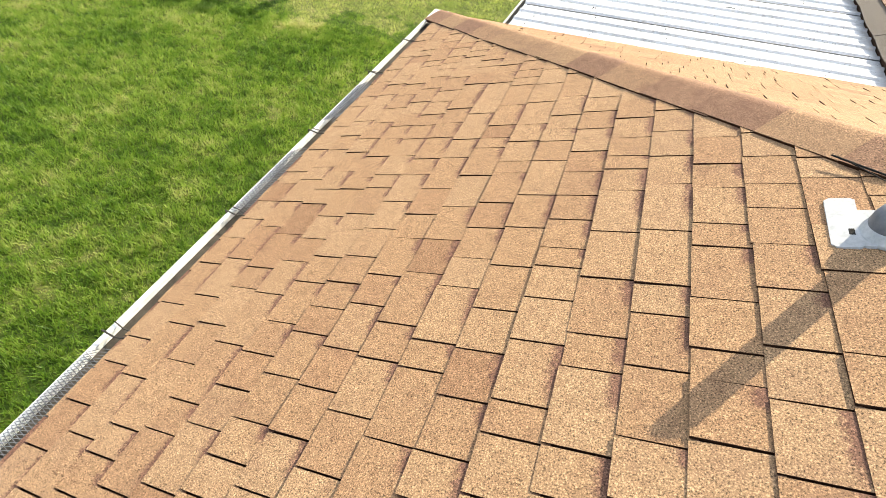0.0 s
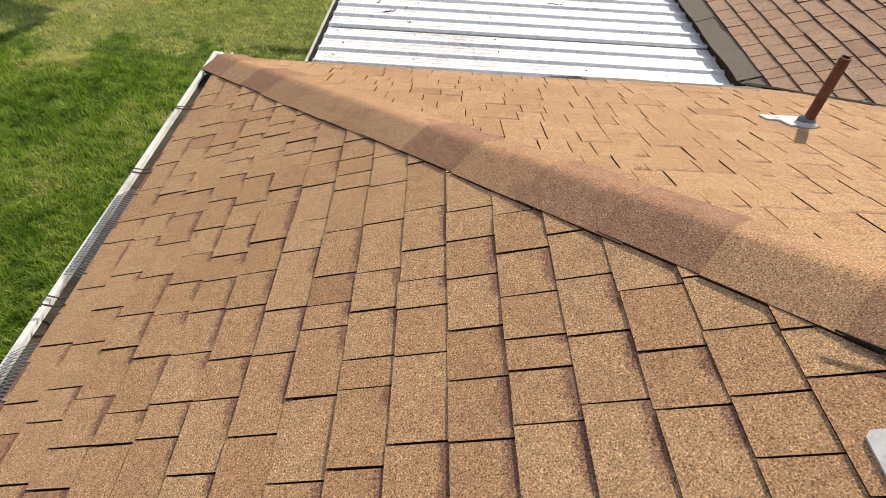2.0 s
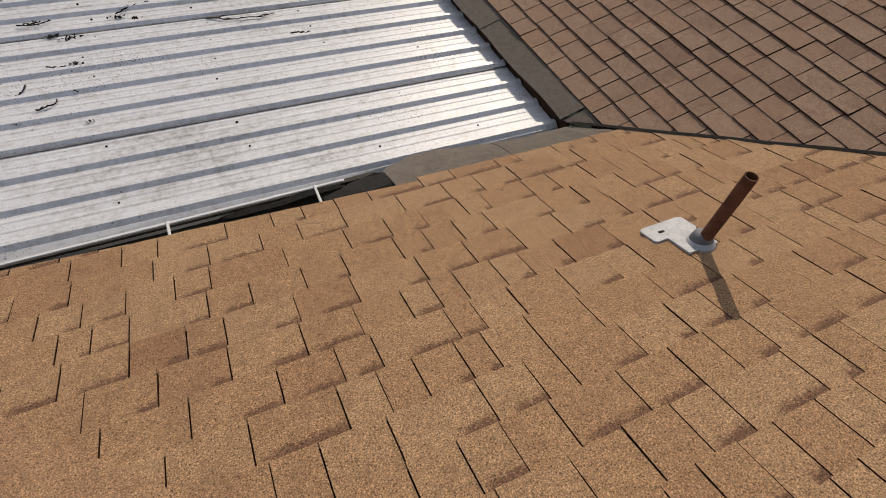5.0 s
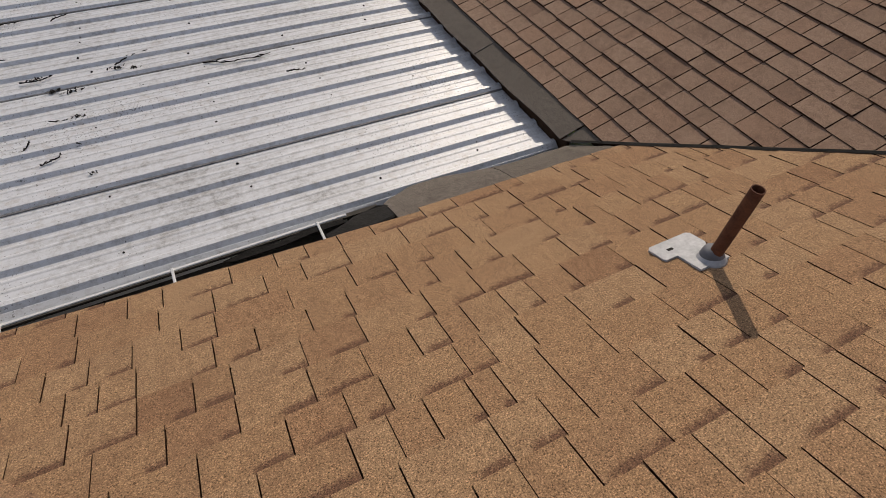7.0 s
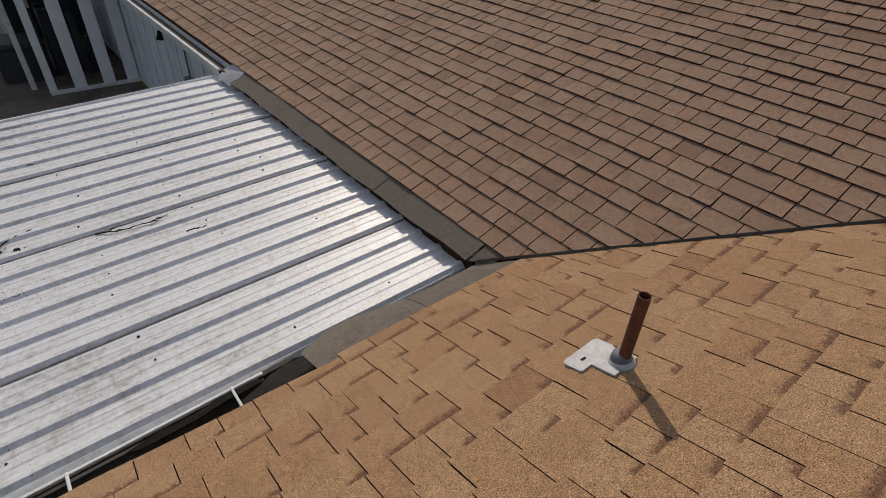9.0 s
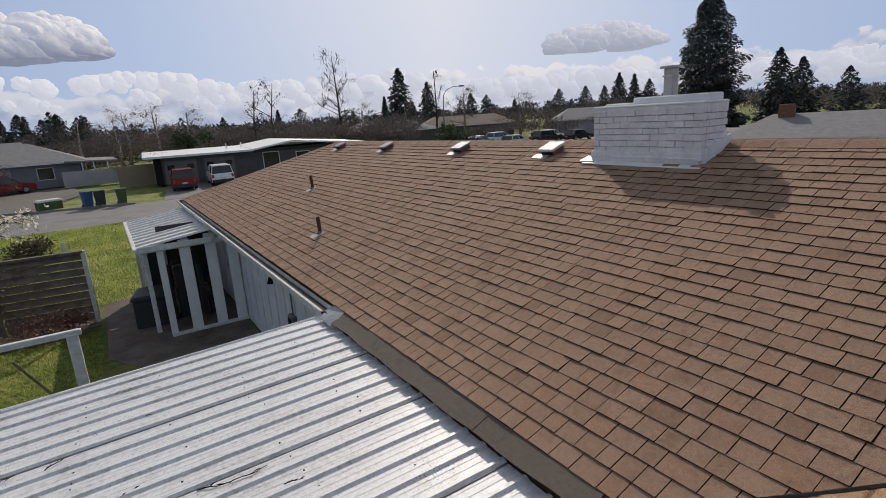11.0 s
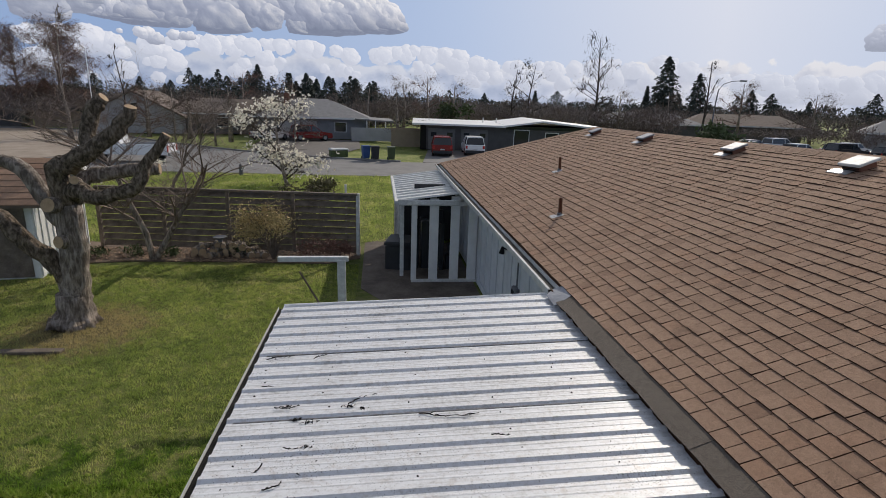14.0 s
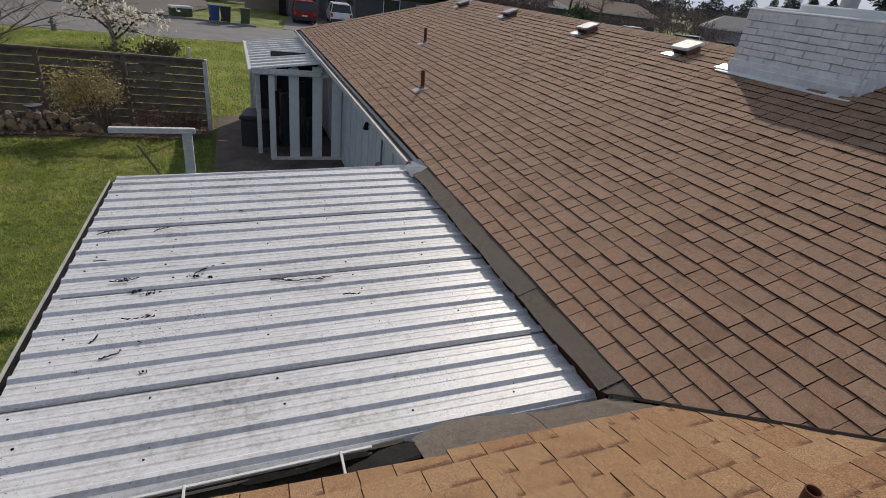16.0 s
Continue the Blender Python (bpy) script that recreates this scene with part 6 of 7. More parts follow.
# ---- vehicles ----
def car(name, label, at, turn, paint, suv=True, length=4.5, group=""):
    t = thing(name, label, "car", at, turn, group)
    L, w, h = length / 2, 0.9, (1.66 if suv else 1.42)
    waist, sill = (1.0 if suv else 0.85), 0.32
    body = [(-L, sill + 0.1), (-L, waist - 0.05), (-L + 0.1, waist), (L * 0.45, waist), (L * 0.98, waist - 0.18), (L, waist - 0.35), (L, sill + 0.05), (L - 0.1, sill - 0.05), (-L + 0.1, sill - 0.05)]
    g = Geo()
    n = len(body)
    g.extrude([(x, z) for x, z in body], "y", -w, w)
    part("body", g, paint, t)
    ca = [(-L + (0.12 if suv else 0.6), waist - 0.01), (-L + (0.35 if suv else 1.1), h), (L * 0.10, h), (L * 0.47, waist - 0.01)]
    cab = Geo()
    cab.add([(x, s * (w - (0.06 if z < h else 0.2)), z) for s in (-1, 1) for x, z in ca], [(0, 1, 2, 3), (7, 6, 5, 4), (0, 4, 5, 1), (1, 5, 6, 2), (2, 6, 7, 3), (3, 7, 4, 0)])
    part("greenhouse", cab, GLASS, t, "dark window glass")
    part("roof", Geo().bbox(ca[1][0] - 0.06, ca[2][0] + 0.06, -w + 0.18, w - 0.18, h - 0.06, h + 0.015, 0.03), paint, t)
    for s in (-1, 1):
        for x in (ca[1][0] - 0.05, -0.1, ca[2][0] + 0.02):
            x2 = {0: ca[0][0], 1: -0.1, 2: ca[3][0]}[[ca[1][0] - 0.05, -0.1, ca[2][0] + 0.02].index(x)]
            part("pillar", Geo().tube([(x2, s * (w - 0.055), waist), (x, s * (w - 0.19), h - 0.02)], 0.035, 4), paint, t)
        for x in (-L * 0.62, L * 0.62):
            wh = part("wheel", Geo().tube([(x, s * (w - 0.2), 0.33), (x, s * (w + 0.01), 0.33)], 0.33, 16), TYRE, t)
            part("rim", Geo().tube([(x, s * (w + 0.011), 0.33), (x, s * (w + 0.025), 0.33)], 0.2, 10), CARSILVER, wh)
        part("tail_lamp", Geo().bbox(-L - 0.015, -L + 0.05, s * 0.78 - 0.09, s * 0.78 + 0.09, waist - 0.35, waist - 0.08, 0.01), LAMPRED, t, "red tail lamp")
        part("headlight", Geo().bbox(L - 0.08, L + 0.01, s * 0.7 - 0.14, s * 0.7 + 0.14, waist - 0.42, waist - 0.28, 0.01), CARSILVER, t)
    part("rear_window", Geo().add([(-L + 0.10, -0.68, waist), (-L + 0.10, 0.68, waist), (-L + 0.32, 0.6, h - 0.08), (-L + 0.32, -0.6, h - 0.08), (-L + 0.2, -0.68, waist), (-L + 0.2, 0.68, waist), (-L + 0.4, 0.6, h - 0.08), (-L + 0.4, -0.6, h - 0.08)],
                                  [(0, 1, 2, 3), (7, 6, 5, 4), (0, 4, 5, 1), (1, 5, 6, 2), (2, 6, 7, 3), (3, 7, 4, 0)]), GLASS, t)
    part("bumper", Geo().bbox(-L - 0.06, -L + 0.1, -w + 0.03, w - 0.03, sill - 0.05, sill + 0.18, 0.03), BINDARK, t)
    part("plate", Geo().box(-L - 0.075, -L - 0.06, -0.2, 0.2, 0.55, 0.66), OLDWHITE, t)
    return t


car("car", "red estate car parked before a garage door", (4.05, 47.9, -0.04), 86, RED)
car("car", "white van-like car parked before a garage door", (7.15, 48.8, -0.03), 86, CARWHITE)
car("car", "red four-wheel-drive parked by the grey house", (-9.3, 61.0, 0.0), 20, RED)
car("car", "white car parked beside the grey house", (-13.6, 60.0, 0.0), 60, CARWHITE)
for k, (x, y, tn) in enumerate([(38.5, 54.5, 20), (42, 57.5, 15), (46.5, 55.0, 10), (51.0, 53.5, 5), (53.5, 57.0, 12), (45, 61.0, 10), (49.5, 62, 8), (56, 52.5, 0), (36.5, 58, 25), (34.0, 46.5, 30), (58, 60, 10)]):
    car("car", "parked car in the far car park", (x, y, -0.05), tn, [CARDARK, CARSILVER, CARWHITE, CARDARK][k % 4], k % 3 == 0, 4.5, "cars in the car park")

truck = thing("pickup_truck", "white pickup truck with red tail lamps parked by the kerb", "pickup truck", (-18.9, 38.2, -0.11), 0)
part("bed", Geo().bbox(-0.3, 2.75, -0.95, 0.95, 0.55, 1.28, 0.04), CARWHITE, truck)
part("bed_floor", Geo().box(-0.15, 2.6, -0.82, 0.82, 1.285, 1.29), BINDARK, truck)
part("cab", Geo().bbox(-1.9, -0.3, -0.95, 0.95, 0.55, 1.22, 0.05), CARWHITE, truck)
part("cab_top", Geo().add([(-1.75, -0.88, 1.2), (-0.32, -0.88, 1.2), (-0.42, -0.75, 1.82), (-1.25, -0.75, 1.82), (-1.75, 0.88, 1.2), (-0.32, 0.88, 1.2), (-0.42, 0.75, 1.82), (-1.25, 0.75, 1.82)],
                          [(0, 1, 2, 3), (7, 6, 5, 4), (0, 4, 5, 1), (1, 5, 6, 2), (2, 6, 7, 3), (3, 7, 4, 0)]), CARWHITE, truck)
part("side_window", Geo().bbox(-1.45, -0.5, -0.87, 0.87, 1.3, 1.7, 0.05), GLASS, truck)
part("hood", Geo().bbox(-3.2, -1.85, -0.92, 0.92, 0.55, 1.1, 0.08), CARWHITE, truck)
part("bumper", Geo().bbox(2.74, 2.92, -0.92, 0.92, 0.5, 0.7, 0.03), CARSILVER, truck)
for s in (-1, 1):
    part("tail_lamp", Geo().bbox(2.72, 2.78, s * 0.84 - 0.09, s * 0.84 + 0.09, 0.8, 1.2, 0.01), LAMPRED, truck, "red tail lamp")
    for x in (-2.3, 1.6):
        part("wheel", Geo().tube([(x, s * 0.72, 0.37), (x, s * 0.97, 0.37)], 0.37, 16), TYRE, truck)


def wheelie_bin(x, y, material, label, turn):
    t = thing("wheelie_bin", label, "bin", (x, y, 0.0), turn, "bins at the kerb")
    part("body", Geo().add([(-0.24, -0.26, 0.06), (0.24, -0.26, 0.06), (0.24, 0.26, 0.06), (-0.24, 0.26, 0.06), (-0.30, -0.34, 0.98), (0.30, -0.34, 0.98), (0.30, 0.34, 0.98), (-0.30, 0.34, 0.98)],
                           [(3, 2, 1, 0), (4, 5, 6, 7), (0, 1, 5, 4), (1, 2, 6, 5), (2, 3, 7, 6), (3, 0, 4, 7)]), material, t)
    part("lid", Geo().bbox(-0.33, 0.33, -0.38, 0.36, 0.98, 1.06, 0.03), material, t)
    for s in (-1, 1):
        part("wheel", Geo().tube([(s * 0.22, 0.28, 0.1), (s * 0.29, 0.28, 0.1)], 0.1, 10), TYRE, t)


wheelie_bin(-2.75, 41.9, BINBLUE, "blue wheeled bin at the kerb", 15)
wheelie_bin(-2.0, 41.7, BINDARK, "dark grey wheeled bin at the kerb", 10)
wheelie_bin(-0.72, 41.4, BINGREEN, "green wheeled bin at the kerb", 5)
ut = thing("utility_box", "low pale utility box on the pavement", "utility box", (-5.0, 43.3, 0), 20)
part("body", Geo().bbox(-0.7, 0.7, -0.4, 0.4, 0, 0.55, 0.04), BUSH, ut)
part("lid", Geo().bbox(-0.74, 0.74, -0.44, 0.44, 0.55, 0.68, 0.04), OLDWHITE, ut)
hy = thing("hydrant", "small dark hydrant at the edge of the lawn", "hydrant", (-9.85, 31.2, 0))
part("barrel", Geo().tube([(0, 0, 0), (0, 0, 0.5), (0, 0, 0.62)], [0.12, 0.11, 0.08], 10), LEAD, hy)
part("cap", Geo().tube([(0, 0, 0.62), (0, 0, 0.7)], [0.09, 0.03], 8), LEAD, hy)
part("outlet", Geo().tube([(-0.18, 0, 0.42), (0.18, 0, 0.42)], 0.05, 8), LEAD, hy)

lp = thing("street_lamp", "tall grey street lamp with a curved arm", "street lamp", (38.4, 60.0, 0), 0)
part("pole", Geo().tube([(0, 0, 0), (0, 0, 5.0), (0.15, 0, 7.2)], [0.10, 0.08, 0.06], 8), LEAD, lp)
part("arm", Geo().tube([(0.15, 0, 7.1), (0.7, 0, 7.8), (1.6, -0.1, 8.15), (2.8, -0.2, 8.25)], 0.04, 6), LEAD, lp)
part("lantern", Geo().bbox(2.6, 3.4, -0.38, -0.05, 8.15, 8.32, 0.04), LEAD, lp)
pole = thing("utility_pole", "thin white flag pole far beyond the fence", "pole", (-32.5, 62, 0))
part("shaft", Geo().tube([(0, 0, 0), (0, 0, 8.6)], [0.07, 0.04], 6), WHITE, pole)
part("finial", Geo().tube([(0, 0, 8.6), (0, 0, 8.75)], [0.07, 0.03], 6), WHITE, pole)


# ---- clouds: a far backdrop band of glowing cumulus ----
def cloud_mat():
    m, n, l, p = mat("cumulus_cloud")
    n.remove(p)
    out = n["Material Output"]
    tc = n.new("ShaderNodeTexCoord")            # UV x: bearing in degrees, y: elevation in degrees

    def density(dx, dy):
        """Cloud density at the bearing and elevation shifted by dx, dy degrees."""
        mp = n.new("ShaderNodeMapping")
        mp.inputs["Location"].default_value = (dx, dy, 0)
        l.new(tc.outputs["UV"], mp.inputs["Vector"])
        sep = n.new("ShaderNodeSeparateXYZ")
        l.new(mp.outputs[0], sep.inputs[0])
        az, el = sep.outputs[0], sep.outputs[1]
        wide = n.new("ShaderNodeMapping")
        wide.inputs["Scale"].default_value = (1.0, 1.3, 1.0)
        l.new(mp.outputs[0], wide.inputs["Vector"])

        def blob(a, e, ra, re, base):
            """A cumulus heap: soft ellipse with a flat base."""
            bx = mathn(n, l, "DIVIDE", mathn(n, l, "SUBTRACT", az, a), ra)
            by = mathn(n, l, "DIVIDE", mathn(n, l, "SUBTRACT", el, e), re)
            d = mathn(n, l, "SUBTRACT", 1.0, mathn(n, l, "ADD", mathn(n, l, "MULTIPLY", bx, bx), mathn(n, l, "MULTIPLY", by, by)))
            cut = mathn(n, l, "MULTIPLY", mathn(n, l, "SUBTRACT", el, base), 1.3)
            return mathn(n, l, "MINIMUM", d, cut)

        c = blob(84, 7.5, 8, 3.0, 5.2)
        c = mathn(n, l, "MAXIMUM", c, mathn(n, l, "MULTIPLY", mathn(n, l, "SUBTRACT", 4.3, el), 0.42))
        big, fine = noise_node(n, l, 0.16, 3, 0.5, wide.outputs[0]), noise_node(n, l, 1.6, 5, 0.6, wide.outputs[0])
        for q, (sc, amp) in enumerate(((0.22, 0.85), (0.55, 0.75))):
            v = n.new("ShaderNodeTexVoronoi")
            v.feature = "SMOOTH_F1"
            v.inputs["Scale"].default_value, v.inputs["Smoothness"].default_value = sc, 0.35
            warp = mixc(n, l, wide.outputs[0], fine.outputs["Color"], 0.10 if q else 0.05, "ADD")
            l.new(warp, v.inputs["Vector"])
            c = mathn(n, l, "ADD", c, mathn(n, l, "MULTIPLY", mathn(n, l, "SUBTRACT", 0.46, v.outputs["Distance"]), amp))
        c = mathn(n, l, "ADD", c, mathn(n, l, "MULTIPLY", mathn(n, l, "SUBTRACT", big.outputs[0], 0.5), 0.7))
        return mathn(n, l, "ADD", c, mathn(n, l, "MULTIPLY", mathn(n, l, "SUBTRACT", fine.outputs[0], 0.5), 0.42)), el, az

    here, el, az = density(0, 0)
    towards, _, _ = density(0.3, 0.65)
    puff = ramp(n, l, here, [(0.04, (0, 0, 0)), (0.15, (1, 1, 1))])
    relief = mathn(n, l, "MULTIPLY", mathn(n, l, "SUBTRACT", here, towards), 0.72)
    lit = ramp(n, l, mathn(n, l, "ADD", mathn(n, l, "SUBTRACT", 0.60, mathn(n, l, "MULTIPLY", here, 0.20)), relief),
               [(0.12, (0.34, 0.37, 0.48)), (0.36, (0.47, 0.50, 0.61)), (0.58, (0.70, 0.71, 0.78)), (0.78, (0.95, 0.93, 0.93))])
    haze = ramp(n, l, mathn(n, l, "DIVIDE", el, 28.0), [(0.0, (0.97,) * 3), (0.62, (0.95,) * 3), (1.0, (0, 0, 0))])
    clear = ramp(n, l, mathn(n, l, "DIVIDE", el, 28.0), [(0.0, (0.45,) * 3), (0.10, (0.62,) * 3), (0.2, (0.92,) * 3)])   # low clouds pale with distance
    off = mathn(n, l, "DIVIDE", mathn(n, l, "ABSOLUTE", mathn(n, l, "SUBTRACT", az, math.degrees(SUN_AZ))), 70.0)
    veil = ramp(n, l, off, [(0.0, (0.72, 0.77, 0.90)), (0.35, (0.50, 0.62, 0.85)), (0.8, (0.32, 0.455, 0.72))])
    cover_ = mathn(n, l, "MAXIMUM", puff.outputs[0], haze.outputs[0])
    glow = mathn(n, l, "MULTIPLY", ramp(n, l, off, [(0.0, (0.65,) * 3), (0.42, (0, 0, 0))]).outputs[0], mathn(n, l, "DIVIDE", el, 26.0))   # brightening towards the sun
    air = mixc(n, l, veil.outputs[0], (1.0, 1.0, 1.02), mathn(n, l, "MAXIMUM", glow, 0.0))
    side = ramp(n, l, off, [(0.15, (1.0, 1.0, 1.0)), (0.75, (0.80, 0.82, 0.86))])          # away from the sun the clouds are greyer
    heap = mixc(n, l, lit.outputs[0], side.outputs[0], 1.0, "MULTIPLY")
    em = n.new("ShaderNodeEmission")
    l.new(mixc(n, l, air, heap, mathn(n, l, "MULTIPLY", puff.outputs[0], clear.outputs[0])), em.inputs["Color"])
    em.inputs["Strength"].default_value = 0.78
    tr, mx = n.new("ShaderNodeBsdfTransparent"), n.new("ShaderNodeMixShader")
    l.new(cover_, mx.inputs[0])
    l.new(tr.outputs[0], mx.inputs[1])
    l.new(em.outputs[0], mx.inputs[2])
    l.new(mx.outputs[0], out.inputs["Surface"])
    return m


# full ring: the unseen part behind the camera is added as glowing fill
vs, fs, uvs = [], [], []
R_SKY, A0, A1, E0, E1 = 1600.0, -180, 180, -1.0, 28.0
NA, NE = 120, 8
for j in range(NE + 1):
    for i in range(NA + 1):
        a, e = A0 + (A1 - A0) * i / NA, E0 + (E1 - E0) * j / NE
        vs.append((R_SKY * math.sin(radians(a)), R_SKY * math.cos(radians(a)), 4.5 + R_SKY * math.tan(radians(e))))
        uvs.append((a, e))
for j in range(NE):
    for i in range(NA):
        k = j * (NA + 1) + i
        fs.append((k, k + 1, k + NA + 2, k + NA + 1))
clouds = raw("backdrop", vs, fs, cloud_mat())
lay = clouds.data.uv_layers.new(name="bearing")
for lp_ in clouds.data.loops:
    lay.data[lp_.index].uv = uvs[lp_.vertex_index]
tagged(clouds, "glowing ring of pale sky and low white clouds, its unseen part added for fill light", "sky", "", "structure")


def heap_mat():
    """Glowing cumulus with sunlight painted in from a fixed direction: bright crowns, grey flat bases (UV y: height in
    the heap), paler with distance (UV x).
    """
    m, n, l, p = mat("cumulus_heap")
    n.remove(p)
    v = world_pos(n)
    swell, fluff = n.new("ShaderNodeTexVoronoi"), noise_node(n, l, 0.075, 5, 0.62, v)
    swell.feature = "SMOOTH_F1"
    swell.inputs["Scale"].default_value, swell.inputs["Smoothness"].default_value = 0.045, 0.6
    l.new(v, swell.inputs["Vector"])
    relief = mathn(n, l, "ADD", mathn(n, l, "MULTIPLY", swell.outputs["Distance"], -0.5), mathn(n, l, "MULTIPLY", fluff.outputs[0], 1.2))
    b = bump(n, l, relief, 9.0, 0.45)
    dot = n.new("ShaderNodeVectorMath")
    dot.operation = "DOT_PRODUCT"
    l.new(b, dot.inputs[0])
    dot.inputs[1].default_value = Vector((0.80, -0.10, 0.58)).normalized()
    sep = n.new("ShaderNodeSeparateXYZ")
    l.new(n.new("ShaderNodeTexCoord").outputs["UV"], sep.inputs[0])
    lit = ramp(n, l, mathn(n, l, "ADD", mathn(n, l, "MULTIPLY", dot.outputs["Value"], 0.5), 0.5),
               [(0.10, (0.34, 0.37, 0.46)), (0.42, (0.42, 0.45, 0.54)), (0.64, (0.51, 0.535, 0.61)), (0.84, (0.65, 0.655, 0.69)), (0.97, (0.82, 0.80, 0.80))])
    low = ramp(n, l, mathn(n, l, "ADD", sep.outputs[1], mathn(n, l, "MULTIPLY", mathn(n, l, "SUBTRACT", fluff.outputs[0], 0.5), 0.35)), [(0.0, (0.54, 0.57, 0.63)), (0.36, (0.74, 0.76, 0.81)), (0.80, (1, 1, 1))])
    c = mixc(n, l, lit.outputs[0], low.outputs[0], 1.0, "MULTIPLY")
    c = mixc(n, l, c, (0.66, 0.69, 0.77), sep.outputs[0])
    em = n.new("ShaderNodeEmission")
    l.new(c, em.inputs["Color"])
    l.new(em.outputs[0], n["Material Output"].inputs["Surface"])
    return m


HEAP = heap_mat()
ball = bmesh.new()
bmesh.ops.create_icosphere(ball, subdivisions=4, radius=1.0)
BALL_V = np.array([tuple(w.co) for w in ball.verts])
BALL_F = np.array([[w.index for w in f.verts] for f in ball.faces])
ball.free()
small = bmesh.new()
bmesh.ops.create_icosphere(small, subdivisions=3, radius=1.0)
SMALL_V = np.array([tuple(w.co) for w in small.verts])
SMALL_F = np.array([[w.index for w in f.verts] for f in small.faces])
small.free()


def cumulus(crown, base, size, count, dist, seed, pale=0.0, label="white cumulus cloud with a grey flat base"):
    """A cloud heaped up from billows under a crown line of (bearing, elevation), over a flat base, in degrees."""
    r = random.Random(seed)
    at = lambda a, kn: next((e0 + (e1 - e0) * (a - a0) / (a1 - a0) for (a0, e0), (a1, e1) in zip(kn, kn[1:]) if a0 <= a <= a1), kn[-1][1])
    V, F, U = [], [], []
    for i in range(count):
        a = r.uniform(crown[0][0], crown[-1][0])
        lo, hi = at(a, base), at(a, crown)
        rad = size * r.uniform(0.45, 1.15) * min(1.0, 0.35 + 0.3 * max(0.0, hi - lo))
        e = hi - rad * 0.92 if i % 2 else r.uniform(min(lo + 0.3 * rad, hi - rad), max(lo + 0.3 * rad, hi - rad))
        e = max(e, lo + 0.15 * rad)
        d = dist + (hi - e) * -9.0 + r.uniform(-25, 25)
        m = rad * math.radians(1) * d
        off = np.array([r.uniform(0, 90) for k in range(3)])
        q, tri = (SMALL_V, SMALL_F) if size < 1.0 else (BALL_V, BALL_F)
        bumpy = sum(np.sin(q @ np.array([math.cos(k * 2.1 + off[0]), math.sin(k * 1.7 + off[1]), math.cos(k * 0.9 + off[2])]) * f + off[k % 3]) * g for k, (f, g) in enumerate(((3.1, 0.10), (4.7, 0.09), (6.9, 0.07), (9.5, 0.055), (13.0, 0.04), (17.0, 0.03))))
        c = np.array([d * math.sin(radians(a)), d * math.cos(radians(a)), 4.5 + d * math.tan(radians(e))])
        w = c + q * (1 + bumpy)[:, None] * m * np.array([1.12, 1.12, 0.92])
        floor_z = 4.5 + d * math.tan(radians(lo))
        w[:, 2] = np.where(w[:, 2] < floor_z, floor_z + (w[:, 2] - floor_z) * 0.12, w[:, 2])
        F.append(tri + len(q) * i)
        V.append(w)
        top_z = 4.5 + d * math.tan(radians(max(hi, lo + 0.8)))
        U.append(np.clip((w[:, 2] - floor_z) / (top_z - floor_z), 0, 1))
    V, F, U = np.concatenate(V), np.concatenate(F), np.concatenate(U)
    me = bpy.data.meshes.new("cloud")
    me.from_pydata(V, [], F)
    me.materials.append(HEAP)
    me.polygons.foreach_set("use_smooth", [True] * len(F))
    uv = me.uv_layers.new(name="height")
    both = np.stack([np.full(len(U), pale), U], 1)
    uv.data.foreach_set("uv", both[F.reshape(-1)].reshape(-1))
    return tagged(new("cloud", me), label, "cloud", "", "structure")


cumulus([(-24.3, 6.6), (-20.8, 9.0), (-19.7, 10.6), (-16.3, 11.4), (-15.3, 10.7), (-13.2, 11.9), (-11.7, 11.9), (-9.9, 11.4), (-8.0, 11.1), (-7.3, 10.0), (-5.5, 10.3), (-3.6, 9.2), (-2.2, 10.1), (-0.9, 10.3), (0.8, 9.0), (1.1, 7.9)],
        [(-24.3, 6.3), (-17.8, 5.9), (-12, 5.9), (-5.6, 6.3), (1.1, 6.9)], 1.9, 120, 1380, 1)
cumulus([(-23.4, 5.4), (-21, 5.8), (-17.5, 5.6)], [(-23.4, 4.7), (-20.6, 4.3), (-17.5, 5.0)], 0.8, 10, 1420, 2, 0.25, "grey shaded low cloud")
cumulus([(-14.0, 13.4), (-11.5, 14.8), (-8.6, 13.5)], [(-14, 12.6), (-8.6, 12.6)], 1.1, 14, 1360, 3, 0.1, "small white cumulus cloud")
cumulus([(-58, 14.5), (-44, 17.5), (-33, 16), (-24.8, 14.9), (-22.4, 14.5), (-19.4, 13.3)], [(-58, 11.5), (-33, 11.0), (-28, 11.6), (-26, 12.6), (-19.4, 12.8)], 2.0, 110, 1400, 4, 0.12)
cumulus([(-62, 11), (-45, 12.5), (-33, 12.6), (-27.3, 11.7), (-26.3, 10.0), (-24.5, 9.4), (-21.0, 8.3)], [(-62, 5.0), (-30, 5.1), (-26.6, 6.5), (-21.0, 7.6)], 2.2, 190, 1430, 5, 0.12)
cumulus([(44.2, 6.9), (46.5, 7.5), (48.8, 7.8), (51.3, 7.7), (54.6, 5.9)], [(44.2, 5.3), (51.5, 5.0), (54.6, 5.4)], 1.25, 46, 1380, 6, 0.28)
